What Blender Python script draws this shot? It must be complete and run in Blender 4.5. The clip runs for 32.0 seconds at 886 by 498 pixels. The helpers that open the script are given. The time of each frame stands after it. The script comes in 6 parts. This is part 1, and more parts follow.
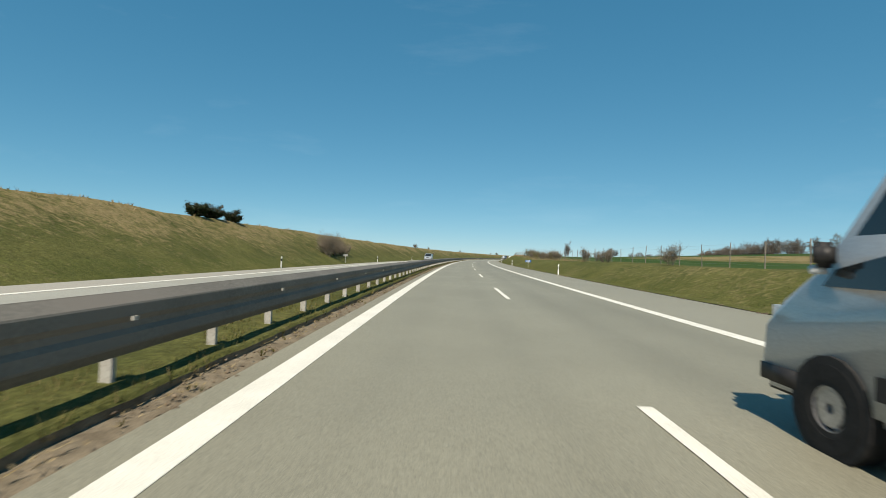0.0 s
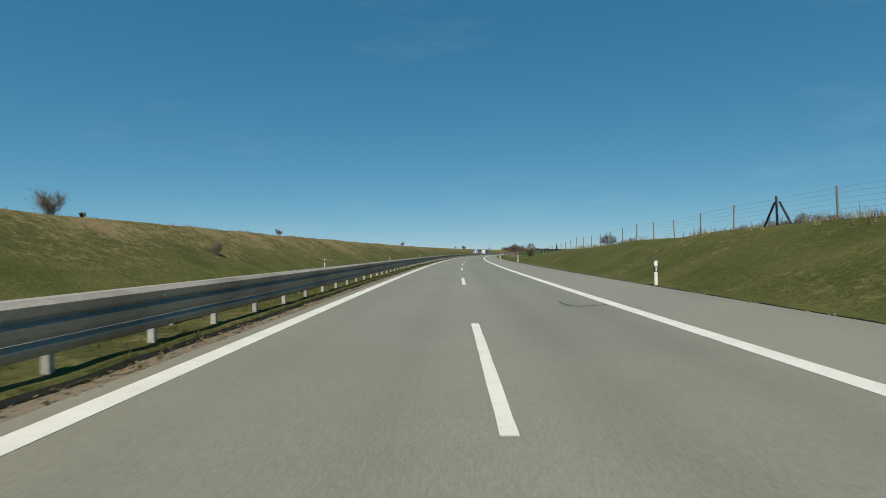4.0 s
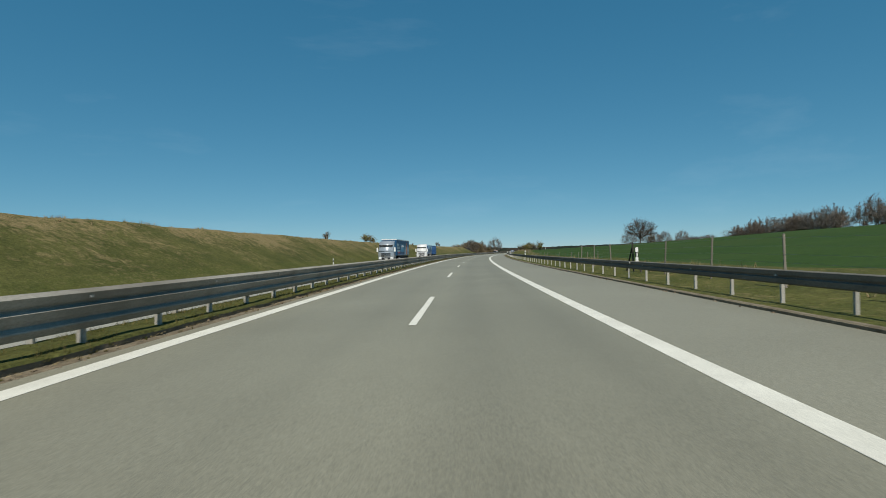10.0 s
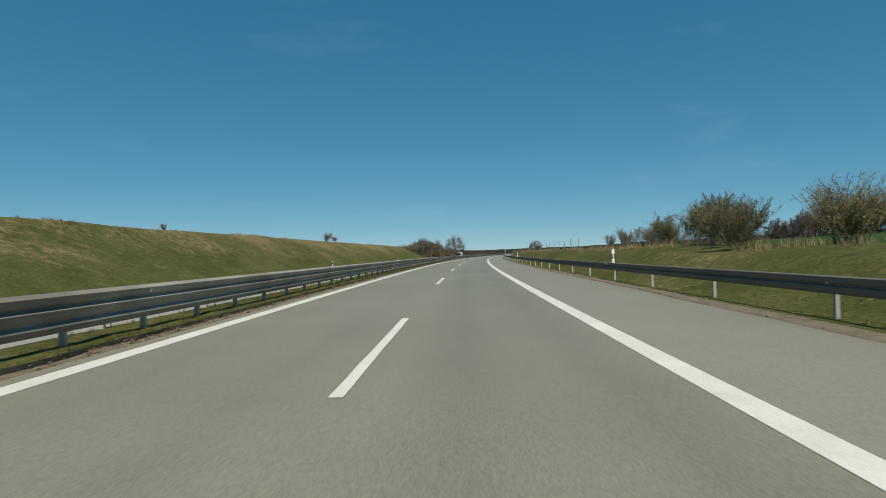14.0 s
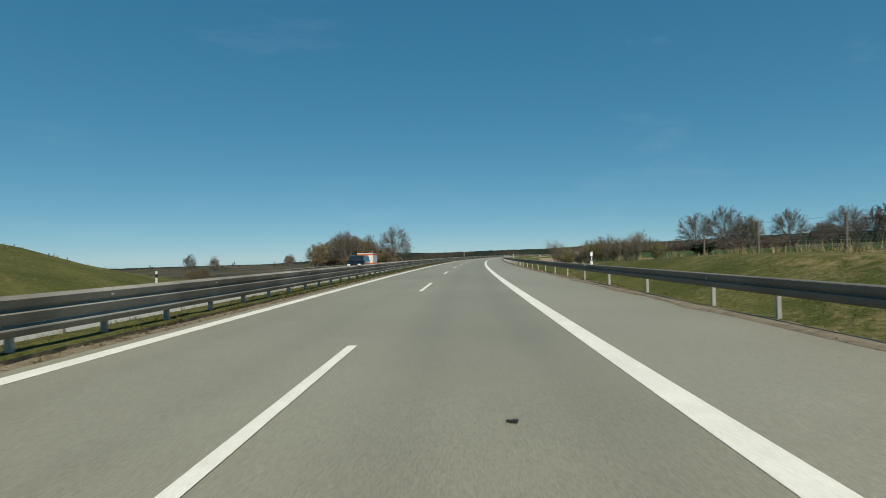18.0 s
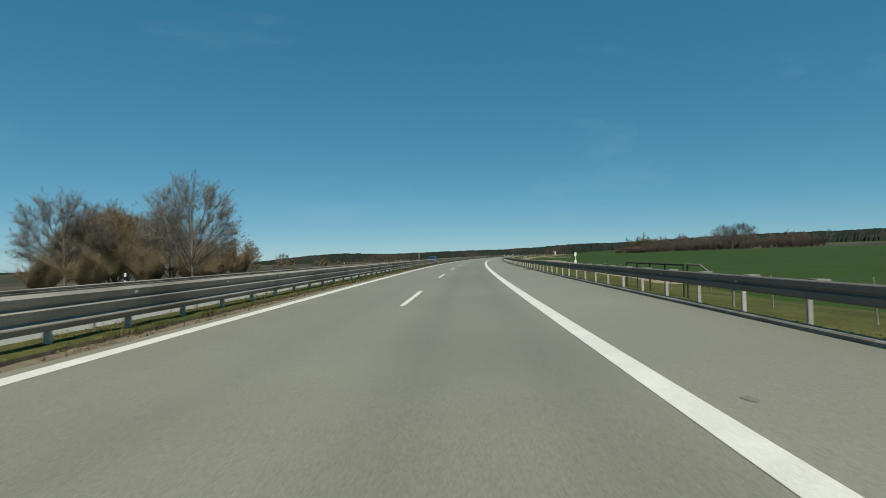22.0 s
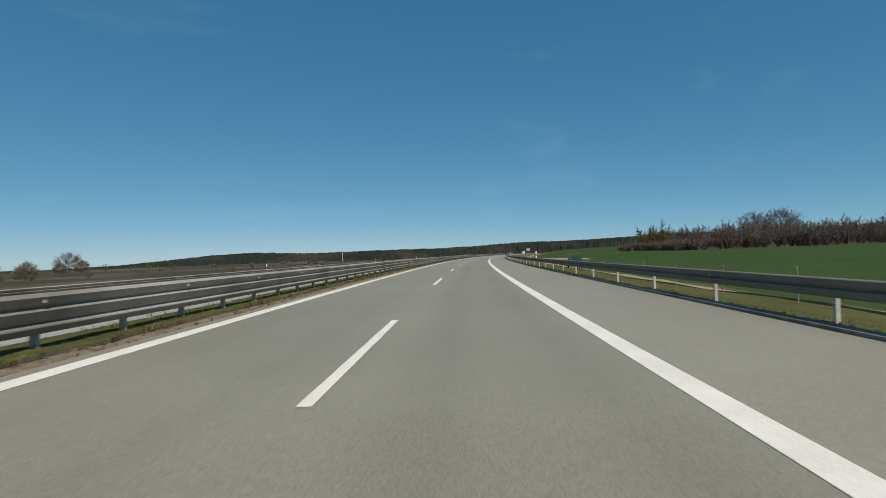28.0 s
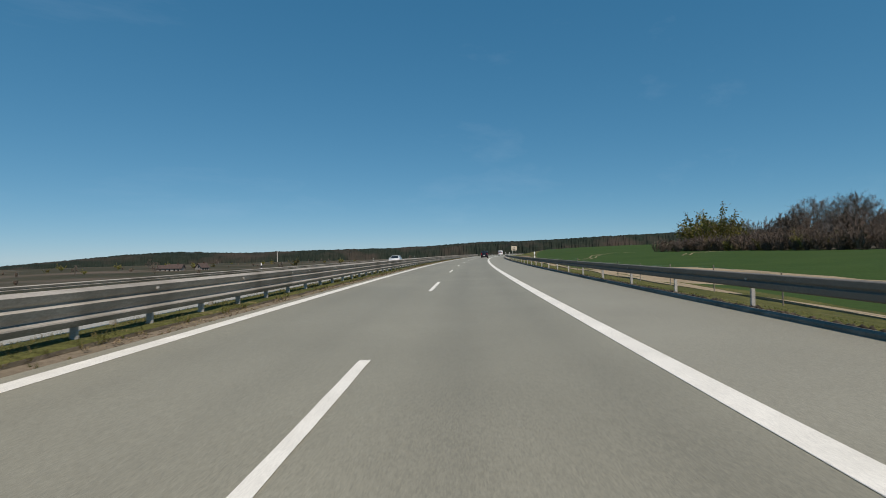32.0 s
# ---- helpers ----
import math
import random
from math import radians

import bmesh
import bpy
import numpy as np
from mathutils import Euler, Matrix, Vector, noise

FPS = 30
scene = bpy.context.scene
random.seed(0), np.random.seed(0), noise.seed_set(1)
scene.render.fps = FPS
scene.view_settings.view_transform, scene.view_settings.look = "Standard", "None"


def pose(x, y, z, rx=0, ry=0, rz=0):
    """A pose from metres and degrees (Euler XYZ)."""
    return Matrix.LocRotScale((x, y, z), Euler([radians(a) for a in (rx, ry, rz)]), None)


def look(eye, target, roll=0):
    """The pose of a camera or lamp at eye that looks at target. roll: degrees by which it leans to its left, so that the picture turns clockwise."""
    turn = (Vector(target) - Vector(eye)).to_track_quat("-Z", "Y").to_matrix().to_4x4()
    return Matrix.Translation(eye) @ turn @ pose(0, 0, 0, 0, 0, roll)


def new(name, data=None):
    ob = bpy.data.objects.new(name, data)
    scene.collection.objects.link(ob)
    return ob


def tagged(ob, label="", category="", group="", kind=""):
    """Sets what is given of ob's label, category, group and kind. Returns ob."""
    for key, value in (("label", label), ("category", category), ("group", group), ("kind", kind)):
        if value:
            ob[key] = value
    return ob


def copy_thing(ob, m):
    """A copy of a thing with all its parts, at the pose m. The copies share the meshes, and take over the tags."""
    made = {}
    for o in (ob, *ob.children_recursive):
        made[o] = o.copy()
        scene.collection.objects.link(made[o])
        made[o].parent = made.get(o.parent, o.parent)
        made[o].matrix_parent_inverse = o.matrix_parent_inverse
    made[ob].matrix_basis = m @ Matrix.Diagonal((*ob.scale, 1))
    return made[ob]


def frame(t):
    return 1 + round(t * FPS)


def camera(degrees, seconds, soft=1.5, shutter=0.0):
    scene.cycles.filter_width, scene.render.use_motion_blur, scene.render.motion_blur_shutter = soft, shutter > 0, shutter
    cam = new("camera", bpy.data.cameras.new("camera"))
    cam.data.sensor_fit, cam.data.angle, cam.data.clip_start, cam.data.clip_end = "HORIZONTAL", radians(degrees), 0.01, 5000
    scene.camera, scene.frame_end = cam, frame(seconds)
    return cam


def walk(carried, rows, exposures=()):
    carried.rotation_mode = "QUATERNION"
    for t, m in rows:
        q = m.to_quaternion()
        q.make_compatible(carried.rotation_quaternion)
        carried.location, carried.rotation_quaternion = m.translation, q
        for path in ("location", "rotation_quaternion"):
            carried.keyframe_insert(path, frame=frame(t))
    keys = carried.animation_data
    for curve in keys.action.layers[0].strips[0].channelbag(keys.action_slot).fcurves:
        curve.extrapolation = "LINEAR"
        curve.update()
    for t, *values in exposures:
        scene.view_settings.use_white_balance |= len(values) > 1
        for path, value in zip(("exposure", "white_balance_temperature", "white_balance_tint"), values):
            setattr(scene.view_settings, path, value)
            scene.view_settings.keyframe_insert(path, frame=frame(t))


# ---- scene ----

# ---------------------------------------------------------------- the line of the road
# Chainage s runs along the dashed lane line, d is the offset to its right, z the height over the carriageway.
BEND_STEP = 89.5
BENDS = (457, 489, 524, 562, 597, 624, 642, 651, 651, 648, 646, 646, 645, 642, 638, 634, 629, 624)
ROAD_S = np.arange(-1800.0, 6200.0, 2.0)
_k = np.interp(ROAD_S, -BEND_STEP + BEND_STEP * np.arange(len(BENDS)), BENDS) * 1e-6
_k = np.where(ROAD_S < -150, 0.0004, _k)
ROAD_A = np.concatenate([[0], np.cumsum(_k[1:] + _k[:-1])])
ROAD_A -= np.interp(0, ROAD_S, ROAD_A)
ROAD_X = np.concatenate([[0], np.cumsum(np.sin(ROAD_A[1:]) + np.sin(ROAD_A[:-1]))])
ROAD_Y = np.concatenate([[0], np.cumsum(np.cos(ROAD_A[1:]) + np.cos(ROAD_A[:-1]))])
ROAD_X -= np.interp(0, ROAD_S, ROAD_X)
ROAD_Y -= np.interp(0, ROAD_S, ROAD_Y)


def heading(s):
    """Clockwise from +y, radians."""
    return np.interp(s, ROAD_S, ROAD_A)


def plan(s, d):
    a = heading(s)
    return np.interp(s, ROAD_S, ROAD_X) + d * np.cos(a), np.interp(s, ROAD_S, ROAD_Y) - d * np.sin(a)


def at(s, d, z=0.0):
    x, y = plan(s, d)
    return Vector((float(x), float(y), float(z)))


def turned(s, d, z=0.0, turn=0.0):
    """A pose whose own y axis runs along the road (turn: degrees clockwise)."""
    p = at(s, d, z)
    return pose(p.x, p.y, p.z, 0, 0, -math.degrees(heading(s)) - turn)


# ---------------------------------------------------------------- camera
EXPOSURE, SKY, SUN = 0.35, 0.118, 3.65
EYE = 1.231
# seconds, chainage, offset, heading off the road's own, pitch, roll
DRIVE = (
    (0, 1.04, -1.683, -1.08, 0.78, 2.09),
    (1, 40.76, -1.830, -1.56, 0.62, 1.82),
    (2, 80.28, -1.664, -1.41, 0.63, 1.09),
    (3, 118.88, -1.077, -1.21, 0.53, 0.11),
    (4, 157.74, -0.373, -0.95, 0.49, -0.67),
    (7, 271.63, 0.916, -2.12, 0.37, -1.05),
    (8, 308.02, 0.742, -2.57, 0.29, -0.96),
    (9, 343.54, 0.756, -2.06, 0.36, -1.07),
    (10, 378.17, 0.887, -2.13, 0.38, -1.14),
    (11, 412.01, 1.082, -1.97, 0.49, -1.19),
    (12, 445.24, 1.092, -1.94, 0.45, -1.24),
    (13, 478.32, 1.142, -2.16, 0.56, -1.32),
    (14, 511.18, 1.123, -1.99, 0.60, -1.30),
    (17, 609.56, 1.555, -2.09, 0.72, -1.38),
    (18, 642.79, 1.558, -2.04, 0.80, -1.23),
    (19, 676.51, 1.458, -1.96, 0.75, -1.16),
    (20, 710.09, 1.449, -2.24, 0.69, -1.20),
    (21, 743.49, 1.428, -2.29, 0.70, -1.06),
    (22, 776.86, 1.561, -2.07, 0.82, -1.29),
    (23, 809.90, 1.561, -2.37, 0.73, -1.20),
    (24, 843.37, 1.453, -2.10, 0.71, -1.13),
    (25, 877.23, 1.473, -2.24, 0.68, -1.22),
    (28, 978.64, 1.345, -2.31, 0.60, -1.34),
    (29, 1011.11, 1.275, -2.15, 0.58, -1.14),
    (30, 1044.37, 1.265, -2.21, 0.61, -1.10),
    (31, 1077.80, 1.183, -2.18, 0.63, -1.03),
    (32, 1111.13, 1.159, -2.12, 0.55, -1.05),
)


def glide(t, column):
    """Smooth curve through the drive's rows."""
    ts = [r[0] for r in DRIVE]
    vs = [r[column] for r in DRIVE]
    i = min(max(int(np.searchsorted(ts, t, side="right")) - 1, 0), len(ts) - 2)

    def slope(j):
        if j in (0, len(ts) - 1):
            k = 0 if j == 0 else j - 1
            return (vs[k + 1] - vs[k]) / (ts[k + 1] - ts[k])
        a, b = ts[j] - ts[j - 1], ts[j + 1] - ts[j]
        return ((vs[j] - vs[j - 1]) / a * b + (vs[j + 1] - vs[j]) / b * a) / (a + b)

    h = ts[i + 1] - ts[i]
    u = (t - ts[i]) / h
    return ((2 * u**3 - 3 * u**2 + 1) * vs[i] + (u**3 - 2 * u**2 + u) * h * slope(i)
            + (-2 * u**3 + 3 * u**2) * vs[i + 1] + (u**3 - u**2) * h * slope(i + 1))


def eye_pose(t):
    s, d, off, pitch, roll = (glide(t, c) for c in range(1, 6))
    p = at(s, d, EYE)
    return pose(p.x, p.y, p.z, 90 + pitch, 0, -math.degrees(heading(s)) - off) @ pose(0, 0, 0, 0, 0, roll)


cam = camera(82.9, 32.0, soft=0.9, shutter=0.04)
walk(cam, [(k * 0.5, eye_pose(k * 0.5)) for k in range(65)], exposures=[(t, EXPOSURE + stops, kelvin, tint) for t, stops, kelvin, tint in (
    (0, 0.42, 6900, 13), (0.8, 0.08, 6600, 13), (4, 0.05, 6500, 12), (7, 0.03, 6500, 10), (14, 0.0, 6500, 10), (16, 0.2, 6700, 10), (17, 0.26, 6750, 10),
    (18, 0.07, 6600, 10), (19, 0.02, 6500, 8), (25, 0.05, 6500, 8), (28, 0.02, 6500, 17), (32, 0.02, 6500, 20))])

# ---------------------------------------------------------------- daylight
SUN_AZ, SUN_EL = 188.0, 50.0
world = bpy.data.worlds.new("sky")
scene.world = world
world.use_nodes = True
_n = world.node_tree.nodes
_sky = _n.new("ShaderNodeTexSky")
_sky.sky_type, _sky.sun_disc = "NISHITA", False
_sky.sun_elevation, _sky.sun_rotation = radians(SUN_EL), radians(SUN_AZ % 360)
_sky.altitude, _sky.air_density, _sky.dust_density, _sky.ozone_density = 60, 0.62, 0.0, 2.0
_n["Background"].inputs["Strength"].default_value = SKY
_l = world.node_tree.links
_split, _join = _n.new("ShaderNodeSeparateColor"), _n.new("ShaderNodeCombineColor")
_l.new(_sky.outputs["Color"], _split.inputs["Color"])
# a clear, slightly hazy spring sky: deep blue overhead, pale towards the horizon
for _channel, _power, _gain in (("Red", 0.9, 0.3), ("Green", 0.54, 0.94), ("Blue", 0.45, 1.31)):
    _p, _g = _n.new("ShaderNodeMath"), _n.new("ShaderNodeMath")
    _p.operation, _g.operation = "POWER", "MULTIPLY"
    _p.inputs[1].default_value, _g.inputs[1].default_value = _power, _gain
    _l.new(_split.outputs[_channel], _p.inputs[0])
    _l.new(_p.outputs["Value"], _g.inputs[0])
    _l.new(_g.outputs["Value"], _join.inputs[_channel])
_co, _xyz = _n.new("ShaderNodeTexCoord"), _n.new("ShaderNodeSeparateXYZ")
_l.new(_co.outputs["Generated"], _xyz.inputs["Vector"])
_low, _steep, _haze = (_n.new("ShaderNodeMath") for _ in range(3))
_low.operation, _steep.operation, _haze.operation = "SUBTRACT", "POWER", "MULTIPLY_ADD"
_low.use_clamp = True
_low.inputs[0].default_value, _steep.inputs[1].default_value, _haze.inputs[1].default_value, _haze.inputs[2].default_value = 1.0, 8.0, 0.1, 1.0
_l.new(_xyz.outputs["Z"], _low.inputs[1])
_l.new(_low.outputs["Value"], _steep.inputs[0])
_l.new(_steep.outputs["Value"], _haze.inputs[0])
_pale = _n.new("ShaderNodeVectorMath")
_pale.operation = "SCALE"
_l.new(_join.outputs["Color"], _pale.inputs[0])
_l.new(_haze.outputs["Value"], _pale.inputs["Scale"])
_map, _wisp, _thin, _cirrus = _n.new("ShaderNodeMapping"), _n.new("ShaderNodeTexNoise"), _n.new("ShaderNodeMapRange"), _n.new("ShaderNodeMix")
_map.inputs["Rotation"].default_value, _map.inputs["Scale"].default_value = (0.35, 0.25, 0.7), (1.0, 3.2, 6.0)
_wisp.inputs["Scale"].default_value, _wisp.inputs["Detail"].default_value, _wisp.inputs["Roughness"].default_value = 1.6, 7.0, 0.6
_thin.inputs["From Min"].default_value, _thin.inputs["From Max"].default_value, _thin.inputs["To Max"].default_value = 0.58, 0.86, 0.08
_cirrus.data_type = "RGBA"
_cirrus.inputs[7].default_value = (4.6, 5.6, 6.2, 1)
_l.new(_co.outputs["Generated"], _map.inputs["Vector"])
_l.new(_map.outputs["Vector"], _wisp.inputs["Vector"])
_l.new(_wisp.outputs["Fac"], _thin.inputs["Value"])
_l.new(_thin.outputs["Result"], _cirrus.inputs["Factor"])
_l.new(_pale.outputs["Vector"], _cirrus.inputs[6])
_l.new(_cirrus.outputs[2], _n["Background"].inputs["Color"])
sun = new("sun", bpy.data.lights.new("sun", "SUN"))
sun.data.energy, sun.data.angle, sun.data.color = SUN, radians(0.53), (1.0, 0.93, 0.8)
sun.matrix_world = look((200 * math.sin(radians(SUN_AZ)), 200 * math.cos(radians(SUN_AZ)), 200 * math.tan(radians(SUN_EL))), (0, 0, 0))

# ---------------------------------------------------------------- materials
def material(name, colours, scale, rough=0.85, bump=0.2, fine=None, metal=0.0, stretch=(1, 1, 1), island=0.0, spec=0.3, coarse=0.0, dark=None):
    """Mottled colour in two scales with fine relief. colours: two or three; fine: scale of the grain; island: random tint by object;
    coarse: scale of a third, broad mottling towards the colour dark."""
    m = bpy.data.materials.new(name)
    m.use_nodes = True
    n, l = m.node_tree.nodes, m.node_tree.links
    b = n["Principled BSDF"]
    b.inputs["Roughness"].default_value, b.inputs["Metallic"].default_value = rough, metal
    b.inputs["Specular IOR Level"].default_value = spec
    co = n.new("ShaderNodeTexCoord")
    mp = n.new("ShaderNodeMapping")
    mp.inputs["Scale"].default_value = stretch
    l.new(co.outputs["Object"], mp.inputs["Vector"])

    def tex(s, detail=5.0):
        t = n.new("ShaderNodeTexNoise")
        t.inputs["Scale"].default_value, t.inputs["Detail"].default_value, t.inputs["Roughness"].default_value = s, detail, 0.62
        l.new(mp.outputs["Vector"], t.inputs["Vector"])
        return t.outputs["Fac"]

    ramp = n.new("ShaderNodeValToRGB")
    e = ramp.color_ramp.elements
    e[0].position, e[1].position = 0.3, 0.7
    e[0].color, e[1].color = (*colours[0], 1), (*colours[-1], 1)
    if len(colours) == 3:
        e.new(0.5).color = (*colours[1], 1)
    l.new(tex(scale), ramp.inputs["Fac"])
    out = ramp.outputs["Color"]
    grain = tex(fine or scale * 12, 3.0)

    def mixed(kind, fac, a, c):
        x = n.new("ShaderNodeMix")
        x.data_type, x.blend_type = "RGBA", kind
        if isinstance(fac, float):
            x.inputs["Factor"].default_value = fac
        else:
            l.new(fac, x.inputs["Factor"])
        l.new(a, x.inputs[6])
        if isinstance(c, tuple):
            x.inputs[7].default_value = (*c, 1)
        else:
            l.new(c, x.inputs[7])
        return x.outputs[2]

    g = n.new("ShaderNodeValToRGB")
    g.color_ramp.elements[0].position, g.color_ramp.elements[1].position = 0.25, 0.75
    g.color_ramp.elements[0].color, g.color_ramp.elements[1].color = (0.55, 0.55, 0.55, 1), (1.3, 1.3, 1.3, 1)
    l.new(grain, g.inputs["Fac"])
    out = mixed("MULTIPLY", 0.7, out, g.outputs["Color"])
    if coarse:
        r2 = n.new("ShaderNodeMapRange")
        r2.inputs["From Min"].default_value, r2.inputs["From Max"].default_value = 0.48, 0.66
        l.new(tex(coarse, 3.0), r2.inputs["Value"])
        out = mixed("MIX", r2.outputs["Result"], out, dark)
    if island:
        info = n.new("ShaderNodeObjectInfo")
        hs = n.new("ShaderNodeHueSaturation")
        r3 = n.new("ShaderNodeMapRange")
        r3.inputs["To Min"].default_value, r3.inputs["To Max"].default_value = 1 - island, 1 + island
        l.new(info.outputs["Random"], r3.inputs["Value"])
        l.new(r3.outputs["Result"], hs.inputs["Value"])
        l.new(out, hs.inputs["Color"])
        out = hs.outputs["Color"]
    l.new(out, b.inputs["Base Color"])
    if bump:
        bp = n.new("ShaderNodeBump")
        bp.inputs["Strength"].default_value, bp.inputs["Distance"].default_value = bump, 0.02
        l.new(grain, bp.inputs["Height"])
        l.new(bp.outputs["Normal"], b.inputs["Normal"])
    return m


def meadow(name, green, deep, straw, dry, clump=2.0, lift=0.0):
    """Rough grass: clumps of green and dead straw in three scales, drier higher up a bank (lift), with real relief."""
    m = bpy.data.materials.new(name)
    m.use_nodes = True
    n, l = m.node_tree.nodes, m.node_tree.links
    b = n["Principled BSDF"]
    b.inputs["Roughness"].default_value, b.inputs["Specular IOR Level"].default_value = 0.95, 0.08
    co = n.new("ShaderNodeTexCoord")

    def tex(scale, detail, rough_=0.6, warp=0.0):
        x = n.new("ShaderNodeTexNoise")
        x.inputs["Scale"].default_value, x.inputs["Detail"].default_value, x.inputs["Roughness"].default_value = scale, detail, rough_
        x.inputs["Distortion"].default_value = warp
        l.new(co.outputs["Object"], x.inputs["Vector"])
        return x.outputs["Fac"]

    def ranged(v, a, c, lo, hi):
        x = n.new("ShaderNodeMapRange")
        for key, val in zip(("From Min", "From Max", "To Min", "To Max"), (a, c, lo, hi)):
            x.inputs[key].default_value = val
        l.new(v, x.inputs["Value"])
        return x.outputs["Result"]

    def math_(kind, a, c):
        x = n.new("ShaderNodeMath")
        x.operation = kind
        for i, v in enumerate((a, c)):
            if isinstance(v, float):
                x.inputs[i].default_value = v
            else:
                l.new(v, x.inputs[i])
        return x.outputs["Value"]

    def mixed(kind, fac, a, c):
        x = n.new("ShaderNodeMix")
        x.data_type, x.blend_type = "RGBA", kind
        if isinstance(fac, float):
            x.inputs["Factor"].default_value = fac
        else:
            l.new(fac, x.inputs["Factor"])
        for i, v in ((6, a), (7, c)):
            if isinstance(v, tuple):
                x.inputs[i].default_value = (*v, 1)
            else:
                l.new(v, x.inputs[i])
        return x.outputs[2]

    tufty, blades = tex(clump, 6.0, 0.68, 0.6), tex(clump * 9, 3.0, 0.7)
    base = mixed("MIX", ranged(tex(0.35, 4.0), 0.35, 0.65, 0.0, 1.0), deep, green)
    z = n.new("ShaderNodeSeparateXYZ")
    l.new(co.outputs["Object"], z.inputs["Vector"])
    high = ranged(z.outputs["Z"], 0.0, 4.0, -lift, lift)
    share = math_("ADD", math_("ADD", tufty, ranged(tex(0.13, 3.0), 0.3, 0.7, -0.14, 0.14)), math_("ADD", high, dry))
    base = mixed("MIX", ranged(share, 0.5, 0.72, 0.0, 0.85), base, straw)
    base = mixed("MULTIPLY", 1.0, base, ranged(blades, 0.3, 0.7, 0.62, 1.35))
    base = mixed("MULTIPLY", 1.0, base, ranged(tex(clump * 2.7, 4.0), 0.3, 0.7, 0.75, 1.22))
    l.new(base, b.inputs["Base Color"])
    bp = n.new("ShaderNodeBump")
    bp.inputs["Strength"].default_value, bp.inputs["Distance"].default_value = 0.7, 0.12
    l.new(math_("ADD", tufty, math_("MULTIPLY", blades, 0.35)), bp.inputs["Height"])
    l.new(bp.outputs["Normal"], b.inputs["Normal"])
    return m


def paved(name, low, high, tracks):
    """Worn asphalt: mottled, with pale and dark aggregate, and wheel tracks that follow the lanes (offset, factor)."""
    m = material(name, (low, high), 0.3, rough=0.6, bump=0.14, fine=90, coarse=0.1, dark=tuple(c * 0.93 for c in low), spec=0.4)
    n, l = m.node_tree.nodes, m.node_tree.links
    b = n["Principled BSDF"]
    out = b.inputs["Base Color"].links[0].from_socket
    co = n.new("ShaderNodeTexCoord")
    sep = n.new("ShaderNodeSeparateXYZ")
    l.new(co.outputs["UV"], sep.inputs["Vector"])
    wob = n.new("ShaderNodeTexNoise")
    wob.inputs["Scale"].default_value = 0.06
    l.new(co.outputs["Object"], wob.inputs["Vector"])
    shift = n.new("ShaderNodeMath")
    shift.operation = "MULTIPLY_ADD"
    shift.inputs[1].default_value = 0.5
    l.new(wob.outputs["Fac"], shift.inputs[0])
    l.new(sep.outputs["X"], shift.inputs[2])
    d0, d1 = tracks[0][0], tracks[-1][0]
    fac = n.new("ShaderNodeMapRange")
    fac.inputs["From Min"].default_value, fac.inputs["From Max"].default_value = d0 + 0.25, d1 + 0.25
    l.new(shift.outputs["Value"], fac.inputs["Value"])
    ramp = n.new("ShaderNodeValToRGB")
    e = ramp.color_ramp.elements
    e[0].color, e[1].color = (tracks[0][1],) * 3 + (1,), (tracks[-1][1],) * 3 + (1,)
    for d, f in tracks[1:-1]:
        e.new((d - d0) / (d1 - d0)).color = (f, f, f, 1)
    l.new(fac.outputs["Result"], ramp.inputs["Fac"])
    mix = n.new("ShaderNodeMix")
    mix.data_type, mix.blend_type = "RGBA", "MULTIPLY"
    mix.inputs["Factor"].default_value = 1.0
    l.new(out, mix.inputs[6])
    l.new(ramp.outputs["Color"], mix.inputs[7])
    stone = n.new("ShaderNodeTexVoronoi")
    stone.inputs["Scale"].default_value = 85
    l.new(co.outputs["Object"], stone.inputs["Vector"])
    bright = n.new("ShaderNodeMapRange")
    bright.inputs["To Min"].default_value, bright.inputs["To Max"].default_value = 0.8, 1.2
    spread = n.new("ShaderNodeSeparateColor")
    l.new(stone.outputs["Color"], spread.inputs["Color"])
    l.new(spread.outputs["Red"], bright.inputs["Value"])
    grain = n.new("ShaderNodeMix")
    grain.data_type, grain.blend_type = "RGBA", "MULTIPLY"
    grain.inputs["Factor"].default_value = 1.0
    l.new(mix.outputs[2], grain.inputs[6])
    l.new(bright.outputs["Result"], grain.inputs[7])
    l.new(grain.outputs[2], b.inputs["Base Color"])
    return m


ASPHALT = paved("asphalt", (0.226, 0.217, 0.161), (0.262, 0.252, 0.188), ((-3.8, 1.0), (-2.75, 0.97), (-2.4, 0.93), (-2.0, 0.98), (-1.2, 0.97), (-0.85, 0.92), (-0.4, 0.99), (0.35, 1.0), (0.8, 0.9), (1.1, 0.86), (1.5, 0.93), (2.1, 0.92), (2.5, 0.85), (2.85, 0.9), (3.2, 0.97)))
ASPHALT_FAR = material("asphalt", ((0.3, 0.295, 0.25), (0.34, 0.335, 0.285)), 0.35, rough=0.7, bump=0.12, fine=80, coarse=0.12, dark=(0.275, 0.268, 0.225), spec=0.5)
ASPHALT_SHOULDER = paved("asphalt_shoulder", (0.24, 0.23, 0.173), (0.272, 0.262, 0.199), ((3.2, 1.0), (4.2, 1.0), (5.9, 0.97), (6.6, 0.88)))
ASPHALT_SHOULDER_FAR = material("asphalt_shoulder", ((0.31, 0.295, 0.25), (0.345, 0.33, 0.28)), 0.3, rough=0.8, bump=0.12, fine=80, coarse=0.1, dark=(0.29, 0.275, 0.23), spec=0.4)
ASPHALT_SEAM = material("joint_filler", ((0.06, 0.057, 0.05), (0.1, 0.095, 0.082)), 2.0, rough=0.7, bump=0.1, fine=40)
